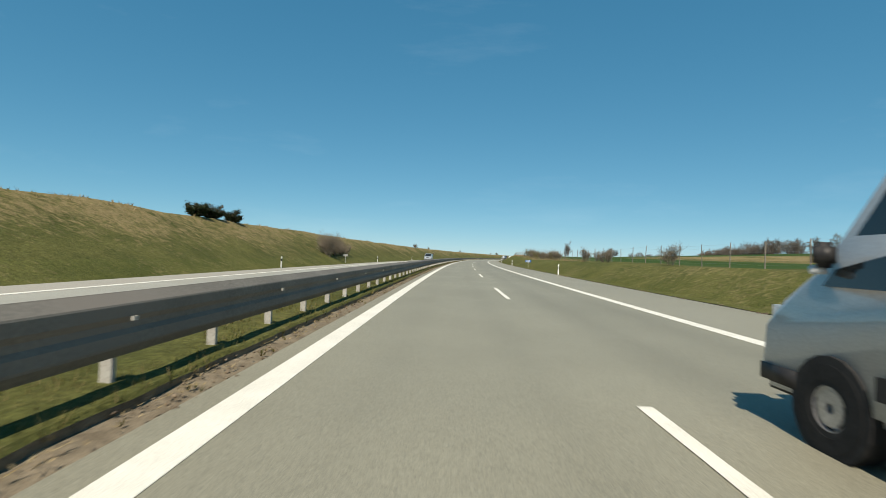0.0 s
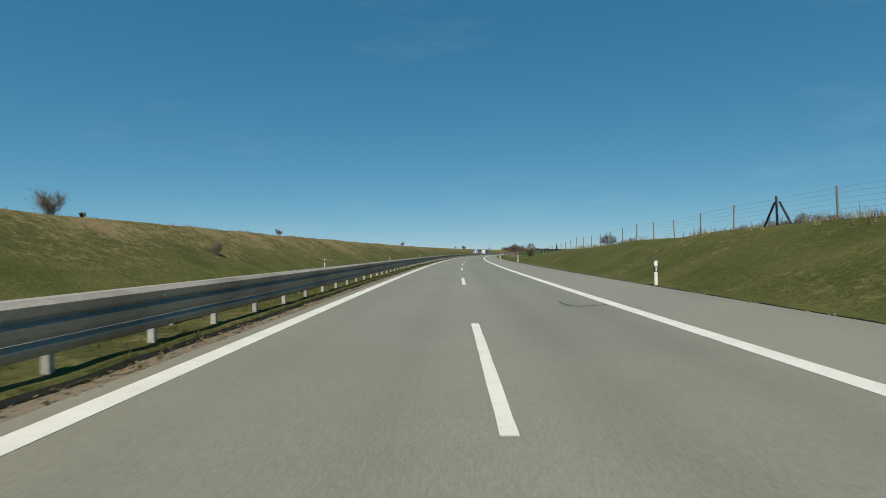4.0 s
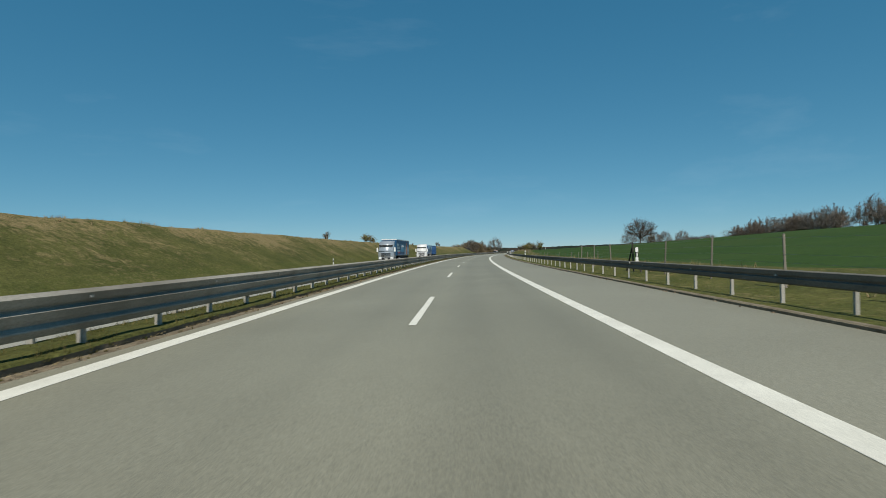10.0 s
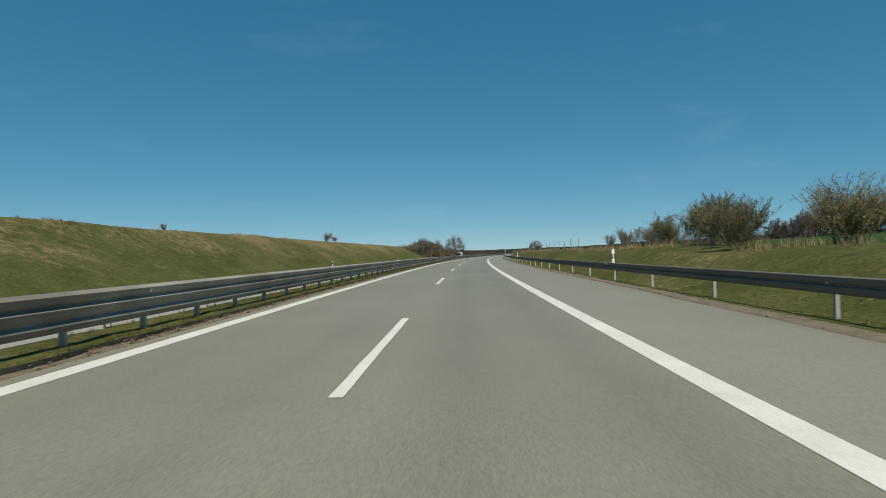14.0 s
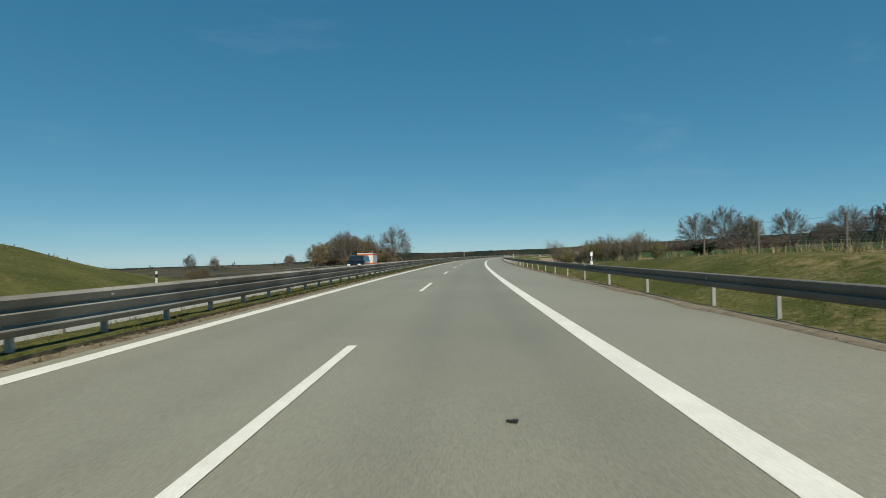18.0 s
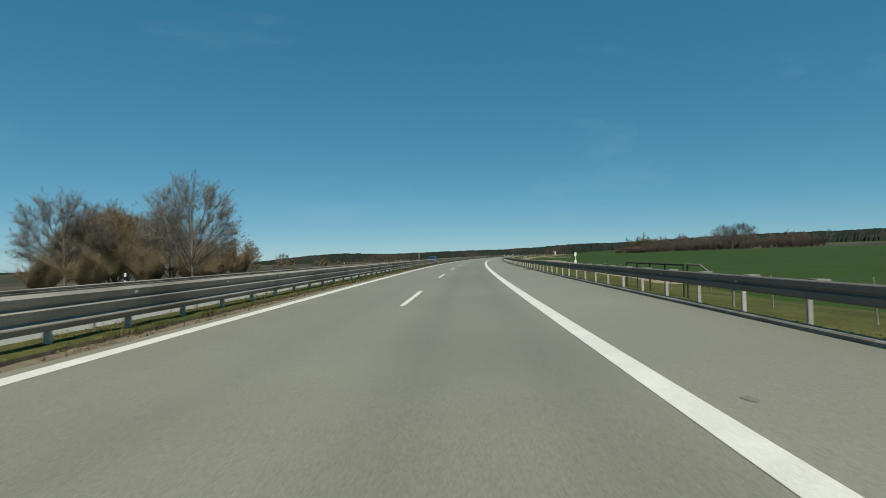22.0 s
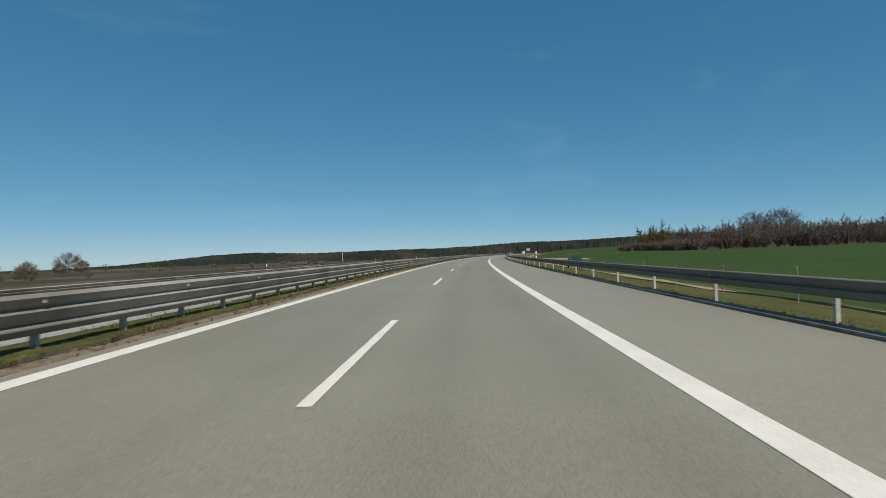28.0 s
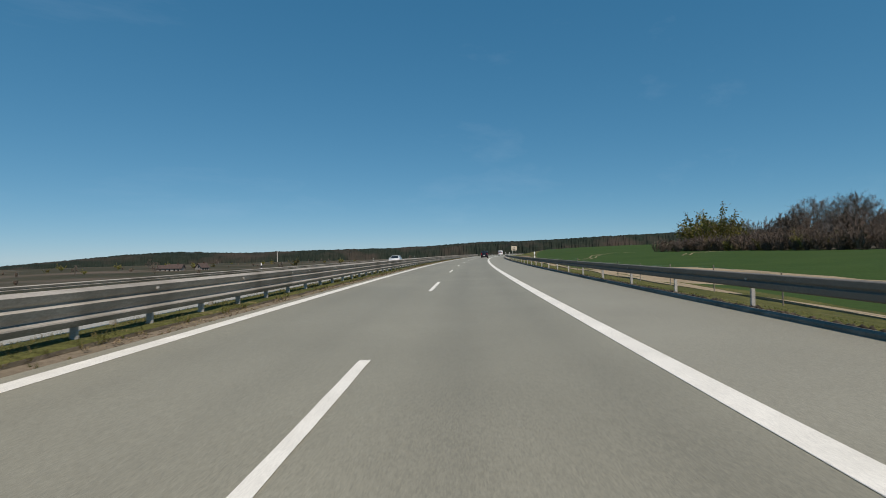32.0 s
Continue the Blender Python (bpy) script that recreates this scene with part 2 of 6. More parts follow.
PAINT = material("road_paint", ((0.64, 0.625, 0.545), (0.77, 0.755, 0.665)), 1.5, rough=0.6, bump=0.08, fine=90)
STEEL = material("galvanised_steel", ((0.27, 0.252, 0.215), (0.345, 0.325, 0.282)), 1.2, rough=0.75, bump=0.05, fine=30, island=0.08, spec=0.12, coarse=0.35, dark=(0.18, 0.165, 0.138))
# darker copy of STEEL: the shade on the beam faces is put into its colour
STEEL_SHADED = material("weathered_steel", ((0.115, 0.108, 0.092), (0.165, 0.156, 0.134)), 0.8, rough=0.7, bump=0.05, fine=30, island=0.08, coarse=0.5, dark=(0.15, 0.137, 0.117), spec=0.2)
STEEL_POST = material("galvanised_post", ((0.32, 0.31, 0.28), (0.42, 0.41, 0.37)), 3, rough=0.6, bump=0.05, fine=30, metal=0.1, island=0.15)
SOIL = material("dry_soil", ((0.12, 0.096, 0.064), (0.25, 0.208, 0.145)), 5, rough=0.95, bump=1.0, fine=34, coarse=0.9, dark=(0.2, 0.17, 0.115))
GRASS = meadow("rough_grass", (0.102, 0.102, 0.033), (0.062, 0.069, 0.021), (0.235, 0.18, 0.09), 0.03, 1.7, 0.14)
GRASS_GREEN = meadow("green_grass", (0.104, 0.106, 0.033), (0.066, 0.076, 0.021), (0.21, 0.172, 0.082), 0.0, 2.6, 0.05)
FIELD = material("winter_wheat", ((0.028, 0.058, 0.011), (0.042, 0.074, 0.016)), 0.08, rough=0.95, bump=0.5, fine=3, coarse=0.02, dark=(0.036, 0.062, 0.014), spec=0.1)
STUBBLE = material("pale_field", ((0.24, 0.19, 0.12), (0.32, 0.26, 0.17)), 0.1, rough=0.95, bump=0.5, fine=3, spec=0.1)
FAR_LAND = material("far_heath", ((0.034, 0.037, 0.02), (0.066, 0.058, 0.036)), 0.035, rough=0.95, bump=0.3, fine=0.5, coarse=0.009, dark=(0.115, 0.09, 0.067), spec=0.1)
KERB_DARK = material("weathered_kerb", ((0.16, 0.145, 0.12), (0.27, 0.25, 0.21)), 2.0, rough=0.95, bump=0.8, fine=25, coarse=0.7, dark=(0.13, 0.115, 0.09))


# ---------------------------------------------------------------- building helpers
def mesh(name, verts, faces, mats, index=None, smooth=False):
    me = bpy.data.meshes.new(name)
    me.from_pydata([tuple(v) for v in verts], [], faces)
    for m in (mats if isinstance(mats, (list, tuple)) else (mats,)):
        me.materials.append(m)
    if index is not None:
        me.polygons.foreach_set("material_index", index)
    if smooth:
        me.polygons.foreach_set("use_smooth", [True] * len(me.polygons))
    me.update()
    return me


def thing(name, m, label="", category="", group="", kind=""):
    ob = new(name)
    ob.matrix_world = m
    return tagged(ob, label, category, group, kind)


def piece(name, me, parent, m=None, label=""):
    ob = new(name, me)
    ob.parent = parent
    if m is not None:
        ob.matrix_basis = m
    return tagged(ob, label)


def ribbon(name, stations, profile, mat, closed=True, smooth=False, base=None):
    """A profile of (d, z) pairs swept along the road; closed profiles get end caps. base: where the object stands."""
    n, k = len(stations), len(profile)
    o = base or Vector((0, 0, 0))
    verts = [at(s, d, z) - o for s in stations for d, z in profile]
    faces = []
    for i in range(n - 1):
        for j in range(k if closed else k - 1):
            a, b = i * k + j, i * k + (j + 1) % k
            faces.append((a, b, b + k, a + k))
    if closed:
        faces += [tuple(range(k))[::-1], tuple(range((n - 1) * k, n * k))]
    me = mesh(name, verts, faces, mat, smooth=smooth)
    uv = me.uv_layers.new(name="along")
    ix = np.empty(len(me.loops), np.int32)
    me.loops.foreach_get("vertex_index", ix)
    flat = np.stack([np.array([p[0] for p in profile])[ix % k], np.array(stations)[ix // k]], -1)
    uv.data.foreach_set("uv", flat.astype(np.float32).ravel())
    return me


def box_data(x0, y0, z0, x1, y1, z1):
    v = [(x, y, z) for z in (z0, z1) for y in (y0, y1) for x in (x0, x1)]
    return v, [(0, 2, 3, 1), (4, 5, 7, 6), (0, 1, 5, 4), (2, 6, 7, 3), (0, 4, 6, 2), (1, 3, 7, 5)]


def joined(parts):
    """(verts, faces) pairs in one."""
    vs, fs = [], []
    for v, f in parts:
        o = len(vs)
        vs += list(v)
        fs += [tuple(i + o for i in q) for q in f]
    return vs, fs


# ---------------------------------------------------------------- the lie of the land
def blend(x, a, b):
    u = np.clip((x - a) / (b - a), 0, 1)
    return u * u * (3 - 2 * u)


LEFT_D = (3.76, 5.0, 5.6, 15.4, 15.8, 18, 23.8, 27, 60, 200, 600, 1500, 4000)
LEFT_CUT = (-0.02, -0.02, -0.06, -0.28, -0.16, 0.9, 3.8, 4.0, 4.2, 5, 5, 0, 0)
LEFT_FILL = (-0.02, -0.02, -0.06, -0.55, -0.5, -0.9, -2.2, -2.8, -4.2, -6.5, -9, -25, -70)
RIGHT_D = (6.7, 7.3, 8.6, 10, 12, 18, 40, 75, 160, 300, 700, 1500)
RIGHT_KEYS = []


def section(s, *heights):
    """Heights of the land right of the road at the offsets RIGHT_D, at one chainage."""
    RIGHT_KEYS.append((s, heights))


section(-400, -0.03, 0.0, 0.4, 0.9, 1.0, 1.0, 1.0, 1.0, 1.2, 2, 6, 10)
section(10, -0.03, 0.0, 0.6, 1.15, 1.1, 1.1, 1.0, 1.0, 1.2, 2, 6, 10)
section(98, -0.03, 0.0, 0.55, 1.05, 1.1, 1.3, 1.3, 1.5, 2, 4, 8, 10)
section(135, -0.03, 0.0, 0.6, 1.2, 1.9, 2.2, 2.3, 2.5, 3, 6, 8, 10)
section(178, -0.03, 0.0, 0.6, 1.3, 2.2, 2.3, 2.3, 3, 5, 8, 9, 10)
section(212, -0.03, 0.0, 0.5, 1.2, 1.5, 1.6, 2.2, 4, 8, 9, 9, 10)
section(255, -0.03, 0.0, 0.05, 0.2, 0.35, 0.6, 2.0, 4.4, 9, 10, 9, 10)
section(480, -0.03, 0.0, -0.05, 0.1, 0.3, 0.6, 2.2, 4.7, 9.5, 10, 9, 10)
section(518, -0.03, 0.0, 0.3, 0.9, 1.2, 1.3, 2.2, 4.6, 9, 9.5, 9, 10)
section(545, -0.03, 0.0, 0.5, 1.25, 1.4, 1.4, 2.2, 4.2, 8, 9, 9, 10)
section(632, -0.03, 0.0, 0.5, 1.2, 1.35, 1.4, 1.8, 3, 5, 7, 9, 12)
section(664, -0.03, 0.0, 0.45, 0.95, 1.0, 0.9, 1.2, 1.8, 3.5, 6, 9, 14)
section(690, -0.03, 0.0, -0.05, 0.15, 0.1, -0.3, 0.0, 0.9, 3, 6, 9, 14)
section(720, -0.03, 0.0, -0.3, -0.6, -0.9, -1.4, -1.3, 0.5, 6, 9, 11, 14)
section(800, -0.03, 0.0, -0.3, -0.6, -0.9, -1.4, -1.5, -0.3, 4, 8, 10, 12)
section(900, -0.03, 0.0, -0.25, -0.5, -0.8, -1.5, -1.8, -0.8, 2.2, 7, 9, 10)
section(1000, -0.03, 0.0, -0.2, -0.4, -0.65, -1.4, -2.0, -1.0, 0.5, 2, 6, 10)
section(1230, -0.03, 0.0, -0.2, -0.4, -0.7, -1.4, -1.6, 0.2, 1.5, 3, 7, 10)
section(1330, -0.03, 0.0, -0.1, -0.3, -0.4, -0.5, 0.4, 0.4, 1.2, 4, 8, 10)
section(1500, -0.03, 0.0, 0.4, 1.2, 2, 3, 4, 5, 6, 7, 8, 10)


def land(s, d):
    s, d = np.broadcast_arrays(np.asarray(s, float), np.asarray(d, float))
    e = -d
    cut, fill = np.interp(e, LEFT_D, LEFT_CUT), np.interp(e, LEFT_D, LEFT_FILL)
    left = cut + (fill - cut) * blend(s, 655, 698)
    keys = np.array([k[1] for k in RIGHT_KEYS])
    ks = np.array([k[0] for k in RIGHT_KEYS], float)
    cols = np.stack([np.interp(s, ks, keys[:, j]) for j in range(len(RIGHT_D))], -1)
    right = np.empty(s.shape)
    for ix in np.ndindex(s.shape):
        right[ix] = np.interp(d[ix], RIGHT_D, cols[ix])
    z = np.where(d < 0, left, np.where(d < 6.7, -0.03, right))
    z = np.where((d >= -3.76) & (d <= 6.7), -0.08, z)
    return z


def rough(s, d, z):
    """Uneven ground off the carriageways."""
    out = np.array(z, float)
    for ix in np.ndindex(out.shape):
        a = abs(d[ix])
        on = (d[ix] < -16.2) or (d[ix] > 8.0)
        if on:
            w = min(1.0, (a - (16.2 if d[ix] < 0 else 8.0)) / 3)
            p = Vector((s[ix] * 0.11, d[ix] * 0.16, 3.1))
            out[ix] += w * (0.22 * noise.noise(p) + 0.1 * noise.noise(p * 3.7))
            if a > 150:
                out[ix] += min((a - 150) / 300, 6) * noise.noise(Vector((s[ix] / 260, d[ix] / 260, 9)))
    return out


def build_ground():
    near = np.arange(-66, 1500, 4.0)
    ss = np.concatenate([[-1500, -900, -500, -250, -140], near, 1500 * 1.06 ** np.arange(0, 24)])
    dl = [-4000, -3000, -2200, -1600, -1100, -800, -600, -450, -320, -230, -160, -110, -80, -60, -45, -36, -30, -27, -25.4, -24.4, -23.8, -22.8,
          -21.8, -20.6, -19.4, -18.2, -17.2, -16.4, -15.8, -15.4, -5.6, -5.0, -4.25, -3.76]
    dr = [6.7, 7.0, 7.3, 7.9, 8.6, 9.3, 10, 10.7, 11.4, 12.2, 13.5, 15.5, 18, 22, 28, 36, 46, 60, 75, 95, 125, 160, 210, 280, 380, 520, 700, 950, 1250, 1500]
    dd = np.array(dl + dr)
    S, D = np.meshgrid(ss, dd, indexing="ij")
    Z = rough(S, D, land(S, D))
    X, Y = plan(S, D)
    k = len(dd)
    verts = np.stack([X, Y, Z], -1).reshape(-1, 3)
    faces, index = [], []
    for i in range(len(ss) - 1):
        sm = (ss[i] + ss[i + 1]) / 2
        s_mid = sm
        for j in range(k - 1):
            dm = (dd[j] + dd[j + 1]) / 2
            a = i * k + j
            faces.append((a, a + 1, a + k + 1, a + k))
            sm = s_mid
            if abs(dm) > 17.5:
                sm += 9 * noise.noise(Vector((dm * 0.045, 3.3, 1)))
                dm *= 1 + 0.07 * noise.noise(Vector((s_mid * 0.03, 7.7, dm * 0.004)))
            if -4.25 < dm < -3.7:
                q = 1
            elif -16.6 < dm < -3.7:
                q = 2
            elif dm < -27:
                q = 5 if dm < -75 or sm > 676 else 0
            elif dm < 0:
                q = 2 if dm > -17.4 else 0
            elif dm < 7.1:
                q = 1
            elif dm < 9.4:
                q = 2
            elif dm < 13:
                q = 0 if sm > 250 else 2
            elif 215 < sm < 655 and dm < 400:
                q = 3
            elif 1232 < sm < 1440 and 88 + max(0.0, sm - 1330) * 0.9 < dm < 420:
                q = 5
            elif sm > 700 and 18 < dm < 420:
                q = 4 if (20 < dm < 30 and 700 < sm < 1000) or (1150 < sm < 1196 and 18 < dm < 40) else 3
            elif sm < 140 and 20 < dm < 300:
                q = 3
            else:
                q = 5 if dm > 130 else 0
            index.append(q)
    ob = new("ground", mesh("ground", verts, faces, [GRASS, SOIL, GRASS_GREEN, FIELD, STUBBLE, FAR_LAND], index, smooth=True))
    tagged(ob, "rolling spring farmland with grassy motorway banks and green fields", "ground", kind="structure")


build_ground()

# ---------------------------------------------------------------- carriageways and their markings
LINE = np.arange(-60, 1700, 5.0)
road = new("road", ribbon("road", LINE, ((-3.76, 0.0), (3.2, 0.0), (3.2, -0.25), (-3.76, -0.25)), ASPHALT))
tagged(road, "grey asphalt motorway carriageway with two lanes", "road", kind="structure")
shoulder = new("road_shoulder", ribbon("road_shoulder", LINE, ((3.2, 0.0), (6.6, 0.0), (6.6, -0.25), (3.2, -0.25)), ASPHALT_SHOULDER))
tagged(shoulder, "pale asphalt hard shoulder beside the carriageway", "road", kind="structure")


def fall(s):
    return 0.18 + 0.27 * float(blend(s, 640, 680))


def tilted(stations, d0, d1, z0, z1, name, mat, thick=0.2):
    """A slab on the far carriageway, which falls outwards."""
    verts, faces = [], []
    for s in stations:
        for d in (d0, d1):
            z = -fall(s) * (-d - 5.6) / 9.8
            verts += [at(s, d, z + z1), at(s, d, z + z1 - thick)]
    for i in range(len(stations) - 1):
        a = i * 4
        faces += [(a, a + 4, a + 6, a + 2), (a + 1, a + 3, a + 7, a + 5), (a, a + 1, a + 5, a + 4), (a + 2, a + 6, a + 7, a + 3)]
    faces += [(0, 2, 3, 1), tuple(len(verts) - 4 + i for i in (0, 1, 3, 2))]
    return mesh(name, verts, faces, mat)


far_road = new("road_opposite", tilted(LINE, -12.6, -5.6, 0, 0, "road_opposite", ASPHALT_FAR))
tagged(far_road, "grey asphalt carriageway of the oncoming traffic", "road", kind="structure")
far_shoulder = new("road_shoulder_opposite", tilted(LINE, -15.4, -12.6, 0, 0, "road_shoulder_opposite", ASPHALT_SHOULDER_FAR))
tagged(far_shoulder, "pale asphalt shoulder of the oncoming carriageway", "road", kind="structure")

for d, nm in ((-3.336, "edge_line"), (3.35, "edge_line")):
    piece(nm, ribbon(nm, LINE, ((d - 0.15, 0.004), (d - 0.145, 0.008), (d + 0.145, 0.008), (d + 0.15, 0.004)), PAINT, closed=False), road)
for d in (-12.9, -6.85):
    piece("edge_line", tilted(LINE, d - 0.15, d + 0.15, 0, 0.008, "edge_line", PAINT, 0.01), far_road)


piece("joint", tilted(LINE, -10.56, -10.5, 0, 0.004, "joint", ASPHALT_SEAM, 0.01), far_road, label="dark lengthwise joint")


def dash_mesh(w, length, bent):
    rng = random.Random(bent)
    out = [(-w / 2, 0, 0.008)]
    n = 14
    for i in range(1, n):
        out.append((-w / 2 + rng.uniform(-0.004, 0.004), length * i / n, 0.008))
    out += [(-w / 2, length, 0.008), (w / 2, length, 0.008)]
    for i in range(n - 1, 0, -1):
        out.append((w / 2 + rng.uniform(-0.004, 0.004), length * i / n, 0.008))
    out.append((w / 2, 0, 0.008))
    return mesh("lane_dash", out, [tuple(range(len(out)))[::-1]], PAINT)


DASHES = [dash_mesh(0.135, 5.37, k) for k in range(5)]
for k in range(-2, 100):
    s = 16.11 * k
    piece("lane_dash", DASHES[k % 5], road, turned(s, 0, 0.0, math.degrees(heading(s + 5.37) - heading(s)) / 2))
for k in range(-2, 90):
    s = 16.11 * k + 5
    piece("lane_dash", DASHES[k % 5], far_road, turned(s, -9.5, -fall(s) * 3.9 / 9.8 + 0.0))

# ---------------------------------------------------------------- guardrails
def beam_profile(top, bottom, face, side, deep=0.075, thick=0.012, single=False):
    """A two-wave steel beam; face: offset of its back, side: +1 where the traffic is to the right of it."""
    us = ((0.0, -0.05), (0.012, 0.0), (0.11, 0.86), (0.13, 1.0), (0.36, 0.58), (0.4, 0.46), (0.47, 0.12), (0.51, 0.12), (0.59, 0.86), (0.61, 1.0), (0.86, 0.58), (0.9, 0.46), (1.0, 0.2))
    if side < 0:
        us = ((0.0, -0.05), (0.01, 0.1), (0.03, 0.85), (0.07, 1.0), (0.36, 0.82), (0.42, 0.62), (0.48, 0.42), (0.53, 0.42), (0.57, 0.85), (0.6, 1.0), (0.9, 0.8), (0.94, 0.7), (1.0, 0.4))
    if single:
        us = ((0.0, -0.05), (0.012, 0.0), (0.15, 0.95), (0.18, 1.0), (0.36, 1.0), (0.46, 0.8), (0.56, 0.8), (0.64, 0.97), (0.8, 1.0), (0.84, 0.97), (0.97, 0.66), (1.0, 0.6))
    front = [(face + side * deep * e, top - (top - bottom) * u) for u, e in us]
    back = [(d - side * thick, z) for d, z in reversed(front)]
    return front + back


def post_mesh(height, w=0.1):
    """A C-shaped post, its web towards the traffic coming up."""
    dp, t = 0.055, 0.008
    out = [(-w / 2, -dp / 2), (w / 2, -dp / 2), (w / 2, dp / 2), (w / 2 - 0.02, dp / 2), (w / 2 - 0.02, dp / 2 - t), (w / 2 - t, dp / 2 - t),
           (w / 2 - t, -dp / 2 + t), (-w / 2 + t, -dp / 2 + t), (-w / 2 + t, dp / 2), (-w / 2, dp / 2)]
    n = len(out)
    v = [(x, y, -0.3) for x, y in out] + [(x, y, height) for x, y in out]
    f = [(i, (i + 1) % n, n + (i + 1) % n, n + i) for i in range(n)] + [tuple(range(n, 2 * n))]
    return mesh("post", v, f, STEEL_POST)


POST_LOW, POST_HIGH = post_mesh(0.47), post_mesh(0.6, 0.07)
bolt_v, bolt_f = box_data(-0.012, -0.03, -0.018, 0.012, 0.03, 0.018)
BOLT = mesh("bolt", bolt_v, bolt_f, STEEL_POST)


SPACER = mesh("spacer", *box_data(-0.12, -0.11, -0.16, 0.1, 0.11, 0.0), STEEL)


def guardrail(s0, s1, d, side, top, bottom, step, post, tube=None, label="", drop=lambda s: 0.0, bolts=0.0, deep=0.095, phase=0.5, steel=None, deep_beam=True, shift=lambda s: 0.0):
    """One length of guardrail: beam, posts and, where given, the tube below."""
    base = at(s0, d, 0)
    rail = thing("guardrail", Matrix.Translation(base), label, "guardrail", "guardrails along the motorway")
    st = list(np.linspace(s0, s1, max(2, int((s1 - s0) / 3) + 1)))

    def swept(name, prof):
        n, k = len(st), len(prof)
        verts = [at(s, x + shift(s), z + drop(s)) - base for s in st for x, z in prof]
        faces = [(i * k + j, i * k + (j + 1) % k, (i + 1) * k + (j + 1) % k, (i + 1) * k + j) for i in range(n - 1) for j in range(k)]
        return mesh(name, verts, faces, steel or STEEL)

    piece("beam", swept("beam", beam_profile(top, bottom, d + side * 0.01, side, deep, single=True) if steel and deep_beam else beam_profile(top, bottom, d + side * 0.06, side, deep)), rail)
    if tube:
        z0, z1 = tube
        c = d + side * 0.06
        piece("lower_tube", swept("lower_tube", [(c, z0), (c + side * 0.03, z0 + 0.01), (c + side * 0.09, z1 - 0.06), (c + side * 0.085, z1 - 0.04), (c, z1), (c - side * 0.03, z1), (c - side * 0.03, z0)]), rail)
    for k in range(int((s1 - s0) / step)):
        s = s0 + (k + phase) * step
        z = drop(s)
        m = turned(s, d + shift(s), z - 0.02)
        m.translation = m.translation - base
        piece("post", post, rail, m)
        if side < 0 and 774 < s < 818 and d > 0:
            m = turned(s, d + shift(s) + 0.17, top + 0.004)
            m.translation = m.translation - base
            piece("spacer", SPACER, rail, m, "pale steel spacer behind the beam")
        if bolts and k % 2 == 0:
            m = turned(s, d + shift(s) + side * (0.05 + deep), top - bolts + z)
            m.translation = m.translation - base
            piece("bolt", BOLT, rail, m)
    return rail


MEDIAN = -4.5
for k in range(-2, 5):
    s0, s1 = 3.4 + 39.446 * k, 3.4 + 39.446 * (k + 1)
    if s0 < 155.7:
        # deep beam in the darkened steel, its face's shade painted in
        guardrail(s0, min(s1, 155.75), MEDIAN, 1, 0.825, 0.31, 1.793, POST_LOW, phase=0.97, label="galvanised steel guardrail with one deep beam in the median", bolts=0.2, deep=0.16, steel=STEEL_SHADED)
guardrail(155.75, 164.5, MEDIAN + 0.06, 1, 0.83, 0.44, 1.75, POST_LOW, (0.275, 0.432), "short galvanised length that joins two kinds of median guardrail", bolts=0.11, phase=0.97, deep=0.11)
for k in range(26):
    s0 = 164.5 + 43.75 * k
    guardrail(s0, s0 + 43.75, MEDIAN + (0.06 if k < 12 else 0.0), 1, 0.83, 0.44, 1.75, POST_LOW, (0.275, 0.432), "galvanised double-wave guardrail with a lower tube in the median", bolts=0.11, phase=0.97, deep=0.11)
    guardrail(s0, s0 + 43.75, MEDIAN - 0.72, -1, 0.745, 0.42, 3.5, POST_LOW, (0.325, 0.42), "galvanised steel guardrail facing the oncoming carriageway")
# the right rails' shaded faces are painted in with the darker steel
for k in range(24):
    s0 = 292 + 40 * k if k < 10 else 692.2 + 41.25 * (k - 10)
    guardrail(s0, s0 + (40 if k < 10 else 41.25), 7.55, -1, 0.735, 0.435, 4.0 if s0 < 330 else (2.0 if s0 < 480 else (4.0 if s0 < 690 else (1.875 if s0 < 930 else 3.75))), POST_HIGH, label="galvanised steel guardrail on posts beside the hard shoulder", bolts=0.12, deep=0.08, phase=0.93 if 480 < s0 < 640 else 0.5 if s0 < 690 else (0.88 if s0 < 760 else 0.5), steel=STEEL_SHADED, deep_beam=False, shift=lambda s: -0.55 * float(blend(s, 470, 570)))
for k in range(19):
    s0 = 690 + 48 * k
    guardrail(s0, s0 + 48, -16.2, 1, 0.75, 0.5, 4, POST_HIGH, label="galvanised steel guardrail along the oncoming carriageway's outer edge", drop=lambda s: -fall(s) - 0.02)

# ---------------------------------------------------------------- plants
def fast_mesh(name, verts, tris, mat):
    """A triangle mesh from arrays."""
    me = bpy.data.meshes.new(name)
    n = len(tris)
    me.vertices.add(len(verts))
    me.vertices.foreach_set("co", np.asarray(verts, np.float32).ravel())
    me.loops.add(3 * n)
    me.loops.foreach_set("vertex_index", np.asarray(tris, np.int32).ravel())
    me.polygons.add(n)
    me.polygons.foreach_set("loop_start", np.arange(0, 3 * n, 3, dtype=np.int32))
    me.materials.append(mat)
    me.update(calc_edges=True)
    return me


